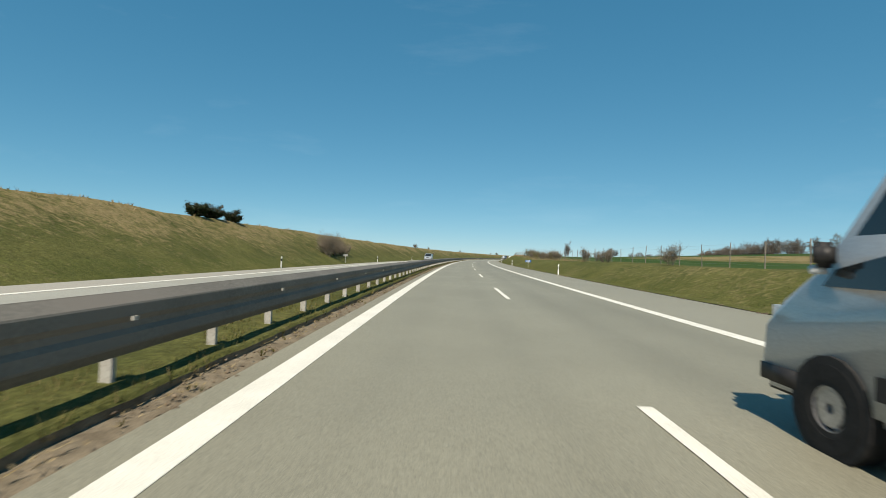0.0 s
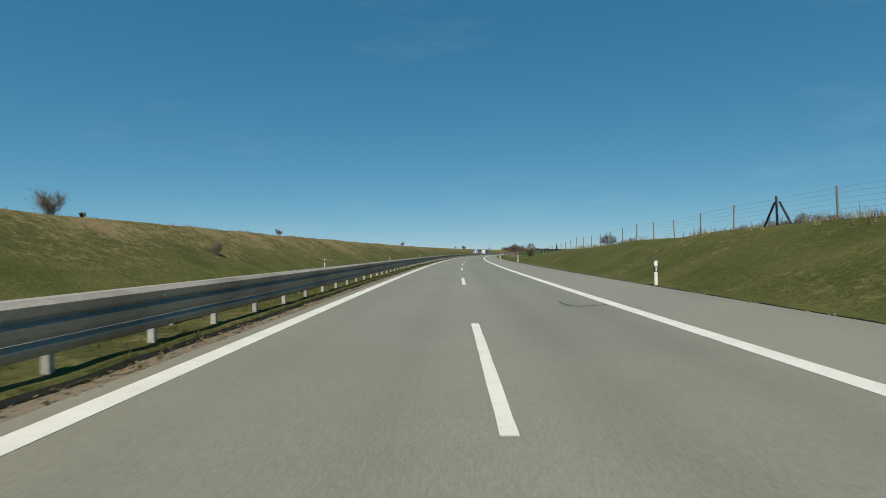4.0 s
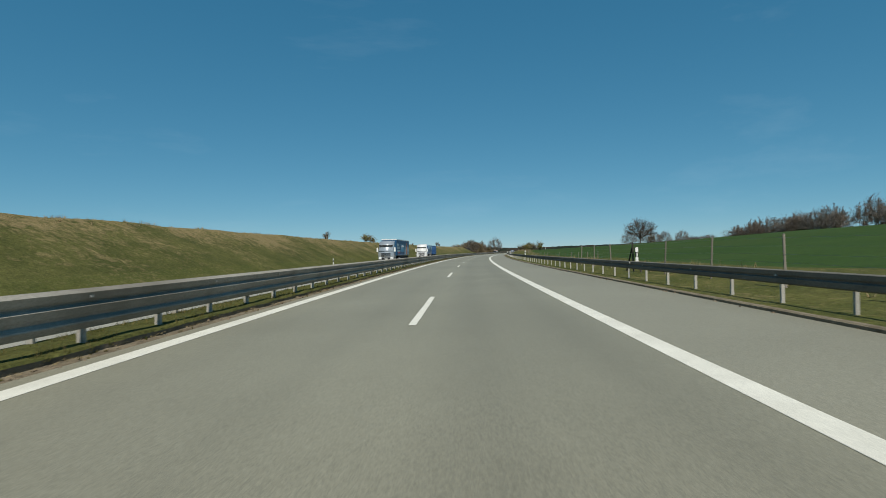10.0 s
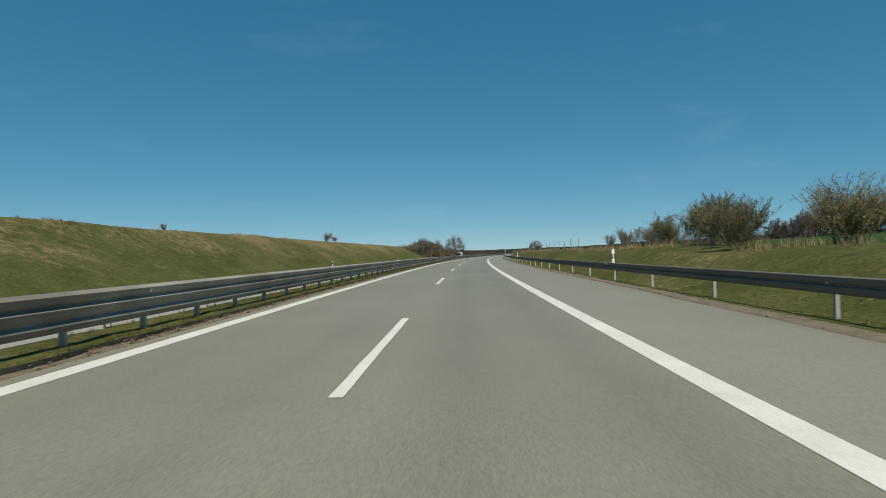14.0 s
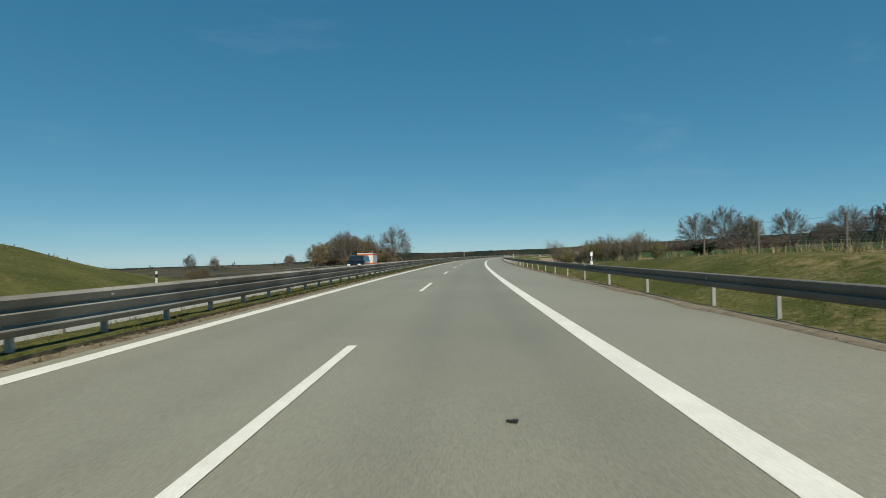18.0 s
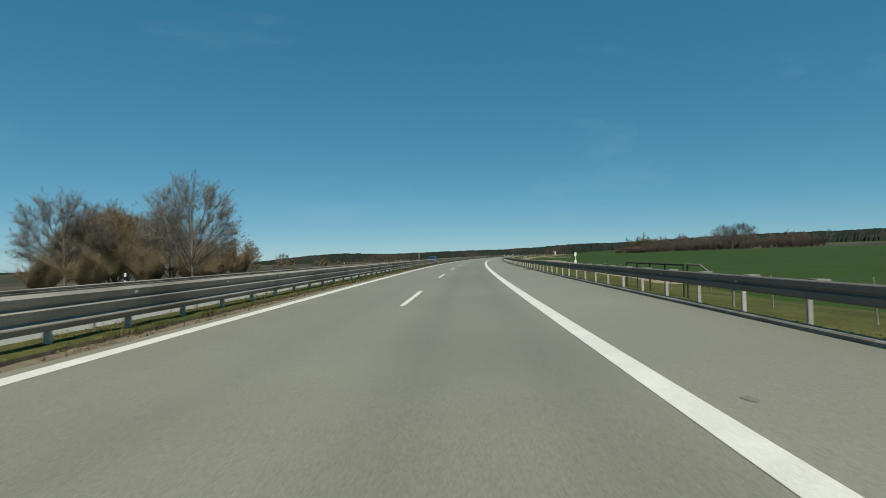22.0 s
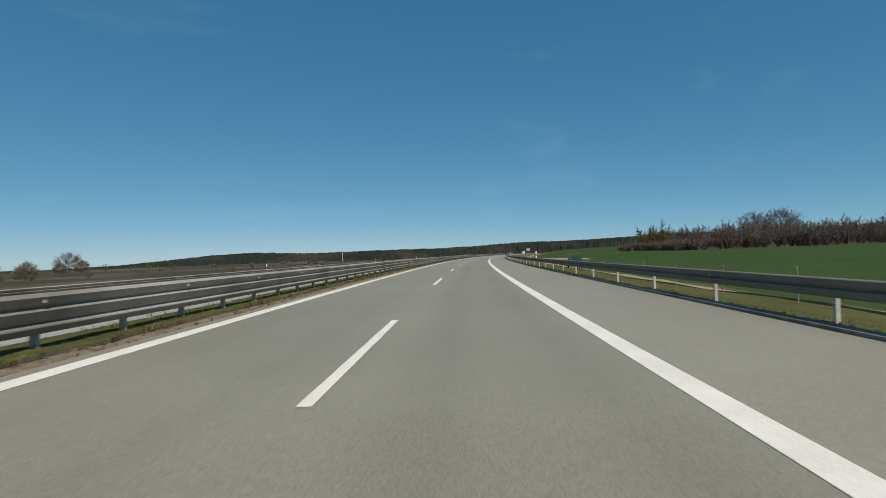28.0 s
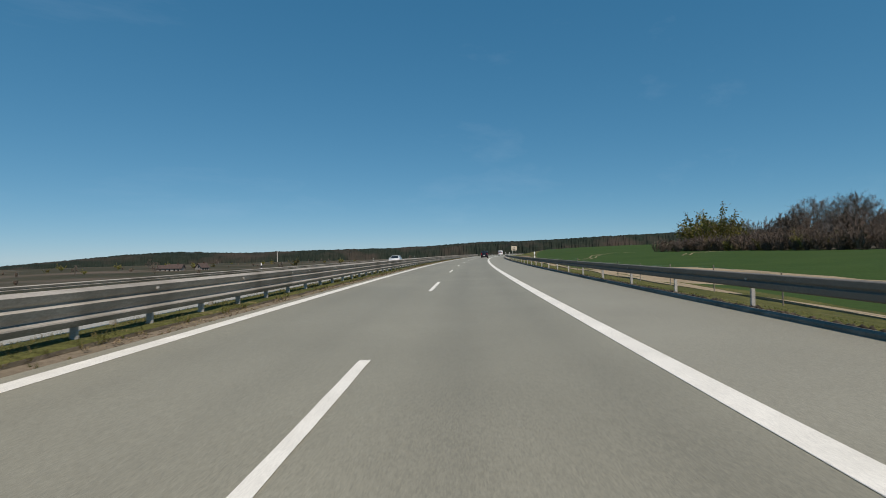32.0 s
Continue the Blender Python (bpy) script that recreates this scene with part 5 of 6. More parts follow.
def handrail():
    """Railing round the steps of a culvert."""
    z = -0.55
    ob = thing("handrail", turned(795.5, 9.9, z), "dark steel handrail with posts beside the concrete steps of a culvert", "railing")
    pipe = lambda a, b: tube_arrays([([Vector(a), Vector(a).lerp(Vector(b), 0.5), Vector(b)], [0.036, 0.036, 0.036], 0)], (7,))
    for y, top in ((0.6, 1.26), (0.95, 1.24), (2.75, 1.24), (4.5, 1.24), (6.2, 1.24), (7.8, 1.24)):
        piece("post", fast_mesh("post", *pipe((0, y, -0.3), (0, y, top)), TARRED), ob)
    piece("top_rail", fast_mesh("top_rail", *pipe((0, 0.95, 1.24), (0, 7.8, 1.24)), TARRED), ob)
    piece("knee_rail", fast_mesh("knee_rail", *pipe((0, 0.95, 0.65), (0, 7.8, 0.65)), TARRED), ob)
    piece("slanting_rail", fast_mesh("slanting_rail", *pipe((0, -2.6, 0.5), (0, -0.4, 1.26)), WEATHERED), ob, label="pale slanting end rail")
    piece("end_rail", fast_mesh("end_rail", *pipe((0, -0.4, 1.26), (0, 0.6, 1.26)), WEATHERED), ob, label="pale level end rail")
    piece("foot_post", fast_mesh("foot_post", *pipe((0, -2.6, -0.3), (0, -2.6, 0.5)), WEATHERED), ob)
    steps = thing("culvert_steps", turned(792, 8.7, -0.5), "pale concrete slabs stepping down the verge to a culvert", "steps")
    me = mesh("slab", *box_data(-0.35, -0.5, -0.25, 0.35, 0.5, 0.08), CONCRETE)
    for i in range(9):
        piece("slab", me, steps, pose(0.1 * math.sin(i), i * 1.55, 0.0 - 0.01 * i))


handrail()


def cover_trailer():
    """A small trailer under a green cover, parked on the track."""
    d, s = 12.5, 1034.5
    z = float(land([s], [d])[0])
    ob = thing("car_trailer", turned(s, d, z + 0.05, 6) @ Matrix.Scale(0.95, 4), "small pale trailer under a dark green cover on the farm track", "trailer")
    piece("box", mesh("box", *joined([box_data(-0.65, -1.15, 0.5, 0.65, 1.15, 0.85), box_data(-0.68, -1.18, 0.82, 0.68, 1.18, 0.87)]), WHITE), ob, label="pale side panels")
    out = [(-0.68, 0.85), (-0.66, 1.2), (-0.45, 1.42), (0, 1.5), (0.45, 1.42), (0.66, 1.2), (0.68, 0.85)]
    v = [(x, y, zz) for y in (-1.18, -0.4, 0.4, 1.18) for x, zz in out]
    n = len(out)
    f = [(i * n + j, i * n + j + 1, (i + 1) * n + j + 1, (i + 1) * n + j) for i in range(3) for j in range(n - 1)] + [tuple(range(n)), tuple(range(3 * n, 4 * n))[::-1]]
    piece("cover", mesh("cover", v, f, TARPAULIN), ob, label="dark green tarpaulin cover")
    for x in (-0.74, 0.74):
        wheel_to(ob, x, -0.05, 0.28, 0.28, 0.16)
    piece("drawbar", mesh("drawbar", *joined([box_data(-0.05, 1.15, 0.42, 0.05, 2.2, 0.5)]), STEEL_POST), ob)


# ---------------------------------------------------------------- vehicles
TYRE = material("tyre_rubber", ((0.012, 0.012, 0.012), (0.022, 0.022, 0.022)), 5, rough=0.85, bump=0.1, fine=40)
RIM = material("wheel_steel", ((0.4, 0.4, 0.41), (0.5, 0.5, 0.51)), 5, rough=0.35, bump=0.0, fine=40, metal=0.8)
TARPAULIN = material("green_tarpaulin", ((0.01, 0.06, 0.045), (0.015, 0.08, 0.06)), 2, rough=0.6, bump=0.2, fine=9)
UNDER = material("underbody", ((0.012, 0.012, 0.013), (0.03, 0.03, 0.03)), 3, rough=0.8, bump=0.1, fine=20)
LAMP = material("lamp_glass", ((0.6, 0.62, 0.64), (0.75, 0.77, 0.78)), 6, rough=0.12, bump=0.0, fine=40)
TAIL = material("tail_lamp", ((0.35, 0.01, 0.01), (0.45, 0.02, 0.015)), 6, rough=0.2, bump=0.0, fine=40)


def car_paint(name, colour, metal=0.0):
    m = material(name, (tuple(c * 0.95 for c in colour), colour), 2, rough=0.3, bump=0.0, fine=60, metal=metal, spec=0.5)
    m.node_tree.nodes["Principled BSDF"].inputs["Coat Weight"].default_value = 0.6
    m.node_tree.nodes["Principled BSDF"].inputs["Coat Roughness"].default_value = 0.06
    return m


SILVER, NAVY, BLUE = car_paint("silver_paint", (0.42, 0.46, 0.5), 0.4), car_paint("navy_paint", (0.004, 0.005, 0.009)), car_paint("blue_paint", (0.012, 0.06, 0.24))
WHITE_PAINT, CREAM = car_paint("white_paint", (0.72, 0.73, 0.73)), car_paint("pale_grey_paint", (0.5, 0.51, 0.5))
TRUCK_BLUE, DULL_BLUE = car_paint("truck_blue", (0.02, 0.075, 0.21)), material("tarpaulin_blue", ((0.012, 0.062, 0.14), (0.018, 0.08, 0.175)), 0.8, rough=0.5, bump=0.0, fine=150)
ORANGE = material("orange_panel", ((0.62, 0.13, 0.02), (0.68, 0.16, 0.03)), 2, rough=0.5, bump=0.0, fine=150)
GLASS = material("dark_window_glass", ((0.012, 0.016, 0.018), (0.02, 0.024, 0.026)), 2, rough=0.05, bump=0.0, fine=40, spec=0.8)
TEAL = material("print_teal", ((0.05, 0.22, 0.36), (0.08, 0.28, 0.42)), 2, rough=0.5, bump=0.0, fine=150)
PRINT_WHITE = material("print_white", ((0.6, 0.63, 0.65), (0.68, 0.7, 0.72)), 2, rough=0.5, bump=0.0, fine=150)
PALE = material("print_pale", ((0.3, 0.39, 0.44), (0.42, 0.49, 0.52)), 2, rough=0.5, bump=0.0, fine=150)
RED = material("print_red", ((0.4, 0.03, 0.05), (0.46, 0.04, 0.06)), 2, rough=0.5, bump=0.0, fine=150)


def ring(x0, x1, r0, r1, n=20):
    """A washer about the x axis."""
    v, f = [], []
    for x in (x0, x1):
        for r in (r0, r1):
            v += [(x, r * math.cos(2 * math.pi * i / n), r * math.sin(2 * math.pi * i / n)) for i in range(n)]
    for i in range(n):
        j = (i + 1) % n
        f += [(i, j, n + j, n + i), (2 * n + i, 3 * n + i, 3 * n + j, 2 * n + j), (n + i, n + j, 3 * n + j, 3 * n + i), (i, 2 * n + i, 2 * n + j, j)]
    return v, f


def wheel_to(parent, x, y, z, r, w):
    """Tyre, rim and hub, standing at (x, y)."""
    m = pose(x, y, z)
    s = 1 if x > 0 else -1
    tyre = piece("tyre", mesh("tyre", *joined([ring(-w / 2, w / 2, r * 0.62, r * 0.97), ring(-w * 0.4, w * 0.4, r * 0.9, r)]), TYRE, smooth=False), parent, m)
    piece("rim", mesh("rim", *joined([ring(s * w * 0.18, s * w * 0.42, r * 0.12, r * 0.4, 12), ring(s * w * 0.28, s * w * 0.46, r * 0.48, r * 0.64), ring(s * w * 0.1, s * w * 0.2, 0.01, r * 0.6, 12)]), RIM), tyre, label="steel rim")


def body_mesh(profile, width, tumble, belt, paint):
    """A closed car body: a side outline (y, z) given all round, extruded; it narrows above the belt line."""
    top = max(z for _y, z in profile)
    half = lambda z: width / 2 - tumble * max(0.0, (z - belt) / (top - belt)) ** 1.2 - 0.05 * max(0.0, (0.45 - z))
    bm = bmesh.new()
    rows = [[bm.verts.new((sx * half(z), y, z)) for y, z in profile] for sx in (-1, 1)]
    n = len(profile)
    bm.faces.new(rows[0])
    bm.faces.new(rows[1][::-1])
    for i in range(n):
        j = (i + 1) % n
        bm.faces.new((rows[0][i], rows[1][i], rows[1][j], rows[0][j]))
    bmesh.ops.recalc_face_normals(bm, faces=bm.faces)
    bmesh.ops.bevel(bm, geom=[e for e in bm.edges if len({v.co.x > 0 for v in e.verts}) == 1], offset=0.07, segments=3, affect="EDGES", clamp_overlap=True)
    me = bpy.data.meshes.new("body")
    bm.to_mesh(me)
    bm.free()
    me.materials.append(paint)
    me.polygons.foreach_set("use_smooth", [True] * len(me.polygons))
    return me, half


def side_panel(poly, half, sx, proud=0.012):
    """A thin panel on the body's side."""
    n = len(poly)
    v = [(sx * (half(z) + p), y, z) for p in (proud, -0.03) for y, z in poly]
    f = [tuple(range(n)) if sx < 0 else tuple(range(n))[::-1]] + [(i, (i + 1) % n, n + (i + 1) % n, n + i) for i in range(n)]
    return v, f


def cross_panel(a, b, half, inset, proud=0.012):
    """A thin panel across the body between two points (y, z) of its outline."""
    ny, nz = b[1] - a[1], -(b[0] - a[0])
    l = math.hypot(ny, nz)
    ny, nz = ny / l * proud, nz / l * proud
    v = [(sx * (half(z) - inset), y + ny, z + nz) for y, z in (a, b) for sx in (-1, 1)] + [(sx * (half(z) - inset), y - ny * 2, z - nz * 2) for y, z in (a, b) for sx in (-1, 1)]
    return v, [(0, 1, 3, 2), (4, 6, 7, 5), (0, 4, 5, 1), (2, 3, 7, 6), (0, 2, 6, 4), (1, 5, 7, 3)]


def rounded_box(name, x0, y0, z0, x1, y1, z1, r, mat):
    """A box with rounded edges."""
    bm = bmesh.new()
    v, f = box_data(x0, y0, z0, x1, y1, z1)
    vs = [bm.verts.new(c) for c in v]
    for q in f:
        bm.faces.new([vs[i] for i in q])
    bmesh.ops.recalc_face_normals(bm, faces=bm.faces)
    bmesh.ops.bevel(bm, geom=list(bm.edges), offset=r, segments=3, affect="EDGES", clamp_overlap=True)
    me = bpy.data.meshes.new(name)
    bm.to_mesh(me)
    bm.free()
    me.materials.append(mat)
    me.polygons.foreach_set("use_smooth", [True] * len(me.polygons))
    return me


def road_vehicle(m, name, label, profile, width, tumble, belt, paint, windows, screen, rear, wheels, r, category="car", lamps=0.75, plate_z=0.45):
    """A car or van whose own +y is its front. windows: side panes; screen, rear: windscreen and rear window as two outline points."""
    ob = thing(name, m @ Matrix.Scale(0.895, 4), label, category)
    me, half = body_mesh(profile, width, tumble, belt, paint)
    front, back = max(y for y, _z in profile), min(y for y, _z in profile)
    body = piece("body", me, ob)
    for poly in windows:
        for sx in (-1, 1):
            piece("side_window", mesh("side_window", *side_panel(poly, half, sx), GLASS), ob, label="dark glass")
    piece("windscreen", mesh("windscreen", *cross_panel(*screen, half, 0.12), GLASS), ob, label="dark glass")
    piece("rear_window", mesh("rear_window", *cross_panel(*rear, half, 0.16), GLASS), ob, label="dark glass")
    for y in wheels:
        for sx in (-1, 1):
            piece("wheel_arch", mesh("wheel_arch", *[[(x + sx * (width / 2 - 0.09), yy + y, zz + r) for x, yy, zz in ring(-0.1, 0.1, r * 0.5, r * 1.16)[0]], ring(-0.1, 0.1, 0.1, 0.2)[1]], UNDER), ob)
            wheel_to(ob, sx * (width / 2 - 0.1), y, r, r, 0.23)
    piece("floor_pan", mesh("floor_pan", *box_data(-width / 2 + 0.2, back + 0.25, 0.17, width / 2 - 0.2, front - 0.25, 0.4), UNDER), ob)
    for sx in (-1, 1):
        x = sx * (width / 2 - 0.3)
        piece("headlight", mesh("headlight", *box_data(x - 0.17, front - 0.16, lamps - 0.1, x + 0.17, front + 0.012, lamps + 0.09), LAMP), ob)
        x = sx * (width / 2 - 0.17)
        piece("tail_light", mesh("tail_light", *box_data(x - 0.09, back - 0.012, lamps + 0.1, x + 0.09, back + 0.1, lamps + 0.5), TAIL), ob)
        y = screen[0][0] - 0.12
        lift = 0.06 if paint is CREAM else 0.0
        mirror = piece("mirror", rounded_box("mirror", sx * (width / 2 + 0.09) - 0.08, y - 0.05, belt + 0.03 + lift, sx * (width / 2 + 0.09) + 0.08, y + 0.06, belt + 0.22 + lift, 0.035, BLACK if paint is CREAM else paint), ob)
        if paint is CREAM:
            piece("indicator", rounded_box("indicator", sx * (width / 2 + 0.1) - 0.06, y + 0.02, belt + lift - 0.02, sx * (width / 2 + 0.1) + 0.06, y + 0.075, belt + 0.05 + lift, 0.012, LAMP), mirror, label="clear indicator lamp")
    piece("grille", mesh("grille", *joined([box_data(-0.42, front - 0.1, lamps - 0.07 + k * 0.045, 0.42, front + 0.014, lamps - 0.045 + k * 0.045) for k in range(4)]), BLACK), ob)
    if paint is CREAM:
        piece("bumper", rounded_box("bumper", -width / 2 - 0.012, front - 0.62, 0.3, width / 2 + 0.012, front + 0.03, 0.62, 0.09, BLACK), ob, label="dark plastic bumper")
        for sx in (-1, 1):
            piece("side_trim", mesh("side_trim", *box_data(sx * (width / 2 + 0.006) - 0.012, back + 0.3, 0.52, sx * (width / 2 + 0.006) + 0.012, front - 1.3, 0.68), BLACK), ob, label="dark plastic trim")
    piece("lower_grille", mesh("lower_grille", *box_data(-0.55, front - 0.1, 0.32, 0.55, front + 0.012, 0.42), BLACK), ob)
    piece("number_plate", mesh("number_plate", *box_data(-0.26, front - 0.02, plate_z, 0.26, front + 0.022, plate_z + 0.11), WHITE), ob)
    piece("number_plate", mesh("number_plate", *box_data(-0.26, back - 0.022, plate_z + 0.2, 0.26, back + 0.02, plate_z + 0.31), WHITE), ob)
    return ob


VAN = ((-2.4, 0.3), (-2.45, 0.6), (-2.42, 1.1), (-2.28, 1.85), (-2.1, 1.95), (0.7, 1.97), (1.05, 1.9), (1.75, 1.2), (2.3, 1.0), (2.43, 0.8), (2.45, 0.45), (2.38, 0.28))
VAN_WIN = (((0.1, 1.18), (1.45, 1.18), (0.95, 1.78), (0.1, 1.78)), ((-1.15, 1.18), (0.02, 1.18), (0.02, 1.78), (-1.15, 1.78)), ((-2.2, 1.18), (-1.23, 1.18), (-1.23, 1.78), (-2.1, 1.78)))
HATCH = ((-1.95, 0.3), (-2.0, 0.6), (-1.95, 0.95), (-1.65, 1.4), (-1.4, 1.47), (-0.2, 1.5), (0.15, 1.46), (0.95, 0.98), (1.75, 0.82), (2.0, 0.65), (2.03, 0.4), (1.95, 0.26))
HATCH_WIN = (((-0.35, 0.96), (0.75, 0.96), (0.05, 1.36), (-0.35, 1.38)), ((-1.4, 0.96), (-0.43, 0.96), (-0.43, 1.38), (-1.3, 1.34)))
BIG = ((-3.0, 0.35), (-3.02, 0.7), (-2.98, 2.35), (-2.85, 2.48), (1.3, 2.5), (1.6, 2.4), (2.25, 1.45), (2.75, 1.1), (2.95, 0.9), (3.0, 0.5), (2.92, 0.32))
BIG_WIN = (((0.95, 1.25), (2.2, 1.25), (1.65, 2.05), (0.95, 2.05)),)

cover_trailer()
road_vehicle(turned(2.55, 1.78), "delivery_van", "pale grey delivery van in the next lane of the carriageway", BIG, 2.05, 0.14, 1.3, CREAM, BIG_WIN, ((2.2, 1.52), (1.65, 2.32)), ((-3.01, 1.4), (-2.99, 2.1)), (2.12, -1.9), 0.34, "van", 0.95, 0.5)
far = lambda s, d: turned(s, d, -fall(s) * (-d - 5.6) / 9.8 + 0.005, 180)
road_vehicle(far(124, -11.3), "silver_minibus", "silver minibus coming towards us on the far carriageway", VAN, 1.9, 0.16, 1.1, SILVER, VAN_WIN, ((1.7, 1.26), (1.1, 1.84)), ((-2.44, 1.25), (-2.32, 1.75)), (1.55, -1.45), 0.33, "van", 0.82)
road_vehicle(far(699.4, -11.2), "navy_minibus", "dark navy minibus that tows a box trailer", VAN, 1.9, 0.16, 1.1, NAVY, VAN_WIN, ((1.7, 1.26), (1.1, 1.84)), ((-2.44, 1.25), (-2.32, 1.75)), (1.55, -1.45), 0.33, "van", 0.82)
road_vehicle(far(879.5, -7.9), "blue_hatchback", "bright blue hatchback on the oncoming carriageway", HATCH, 1.72, 0.2, 0.92, BLUE, HATCH_WIN, ((0.88, 1.03), (0.2, 1.42)), ((-1.9, 1.03), (-1.68, 1.36)), (1.25, -1.25), 0.3, "car", 0.68)
road_vehicle(far(1189, -11.2), "white_hatchback", "white hatchback coming up on the far carriageway", HATCH, 1.72, 0.2, 0.92, WHITE_PAINT, HATCH_WIN, ((0.88, 1.03), (0.2, 1.42)), ((-1.9, 1.03), (-1.68, 1.36)), (1.25, -1.25), 0.3, "car", 0.68)
road_vehicle(turned(1241, 1.7), "dark_minibus", "dark minibus ahead on the same carriageway", VAN, 1.9, 0.16, 1.1, NAVY, VAN_WIN, ((1.7, 1.26), (1.1, 1.84)), ((-2.44, 1.25), (-2.32, 1.75)), (1.55, -1.45), 0.33, "van", 0.82)
road_vehicle(turned(1345, 1.8), "white_delivery_van", "white delivery van far ahead on the carriageway", BIG, 2.05, 0.14, 1.3, WHITE_PAINT, BIG_WIN, ((2.2, 1.52), (1.65, 2.32)), ((-3.01, 1.4), (-2.99, 2.1)), (1.98, -1.9), 0.34, "van", 0.95, 0.5)


def box_trailer():
    ob = thing("box_trailer", far(703.9, -11.2) @ Matrix.Scale(0.895, 4), "white and orange box trailer behind a navy minibus", "trailer")
    piece("box", mesh("box", *joined([box_data(-1.05, -1.4, 0.62, 1.05, 1.4, 2.2), box_data(-1.08, -1.43, 2.2, 1.08, 1.43, 2.26)]), WHITE_PAINT), ob)
    piece("upper_band", mesh("upper_band", *box_data(-1.062, -1.412, 1.98, 1.062, 1.412, 2.14), ORANGE), ob, label="orange band")
    piece("lower_band", mesh("lower_band", *box_data(-1.062, -1.412, 0.6, 1.062, 1.412, 0.98), ORANGE), ob, label="orange band")
    piece("emblem", mesh("emblem", *[[(-1.07, y, z) for y, z in [(0.22 * math.cos(a), 1.5 + 0.22 * math.sin(a)) for a in np.linspace(0, 2 * math.pi, 17)[:-1]]], [tuple(range(16))]], PALE), ob)
    piece("chassis", mesh("chassis", *box_data(-0.95, -1.35, 0.42, 0.95, 1.35, 0.6), UNDER), ob)
    piece("drawbar", mesh("drawbar", *box_data(-0.06, 1.4, 0.42, 0.06, 2.3, 0.52), STEEL_POST), ob)
    for sx in (-1, 1):
        for y in (-0.42, 0.28):
            wheel_to(ob, sx * 0.92, y, 0.31, 0.31, 0.2)


def cab(ob, paint, y0, high):
    """A lorry's cab, its front at y0."""
    prof = ((y0 - 2.2, 0.55), (y0 - 2.2, high - 0.1), (y0 - 1.9, high), (y0 - 0.75, high - 0.15), (y0 - 0.32, high - 0.75), (y0 - 0.06, 1.75), (y0, 1.2), (y0, 0.45), (y0 - 0.15, 0.35), (y0 - 1.0, 0.45))
    me, half = body_mesh(prof, 2.45, 0.12, 1.8, paint)
    c = piece("cab", me, ob)
    piece("windscreen", mesh("windscreen", *cross_panel((y0 - 0.08, 1.8), (y0 - 0.34, high - 0.85), half, 0.12), GLASS), c, label="dark glass")
    piece("sun_visor", mesh("sun_visor", *box_data(-1.1, y0 - 0.45, high - 0.9, 1.1, y0 - 0.12, high - 0.72), BLACK), c)
    for sx in (-1, 1):
        piece("side_window", mesh("side_window", *side_panel(((y0 - 1.35, 1.75), (y0 - 0.3, 1.75), (y0 - 0.5, 2.45), (y0 - 1.35, 2.45)), half, sx), GLASS), c, label="dark glass")
        piece("mirror", mesh("mirror", *box_data(sx * 1.42 - 0.12, y0 - 0.35, 1.75, sx * 1.42 + 0.12, y0 - 0.2, 2.45), WHITE_PAINT), c)
        piece("headlight", mesh("headlight", *box_data(sx * 0.95 - 0.22, y0 - 0.1, 0.62, sx * 0.95 + 0.22, y0 + 0.015, 0.92), LAMP), c)
        piece("step", mesh("step", *joined([box_data(sx * 1.1 - 0.12, y0 - 1.1, 0.45, sx * 1.1 + 0.13, y0 - 0.6, 0.5), box_data(sx * 1.1 - 0.12, y0 - 1.1, 0.8, sx * 1.1 + 0.13, y0 - 0.6, 0.85)]), BLACK), c)
        wheel_to(ob, sx * 1.05, y0 - 1.4, 0.5, 0.5, 0.34)
    for k in range(4):
        piece("grille_slat", mesh("grille_slat", *box_data(-0.75, y0 - 0.08, 1.0 + k * 0.15, 0.75, y0 + 0.014, 1.1 + k * 0.15), BLACK), c)
    piece("bumper", mesh("bumper", *box_data(-0.7, y0 - 0.1, 0.42, 0.7, y0 + 0.012, 0.85), BLACK), c)
    piece("number_plate", mesh("number_plate", *box_data(-0.26, y0, 0.55, 0.26, y0 + 0.02, 0.66), WHITE), c)


def bottle(y, z, h, w, mat, sx=-1):
    """A flat printed bottle shape on the tarpaulin."""
    out = [(-0.5, 0), (0.5, 0), (0.5, 0.62), (0.18, 0.8), (0.18, 1.0), (-0.18, 1.0), (-0.18, 0.8), (-0.5, 0.62)]
    return [(sx * 1.268, y + a * w, z + b * h) for a, b in out], [tuple(range(8))]


def lettering(words, width, mat):
    """Flat letters of the built-in font, scaled to a width."""
    font = bpy.data.curves.new("slogan", "FONT")
    font.body, font.size, font.shear, font.extrude = words, 0.4, 0.15, 0.002
    sample = new("slogan", font)
    bpy.context.view_layer.update()
    me = bpy.data.meshes.new_from_object(sample.evaluated_get(bpy.context.evaluated_depsgraph_get()))
    bpy.data.objects.remove(sample)
    bpy.data.curves.remove(font)
    f = width / max(v.co.x for v in me.vertices)
    for v in me.vertices:
        v.co.x, v.co.y = v.co.x * f, v.co.y * min(f, 1.1)
    me.materials.append(mat)
    return me


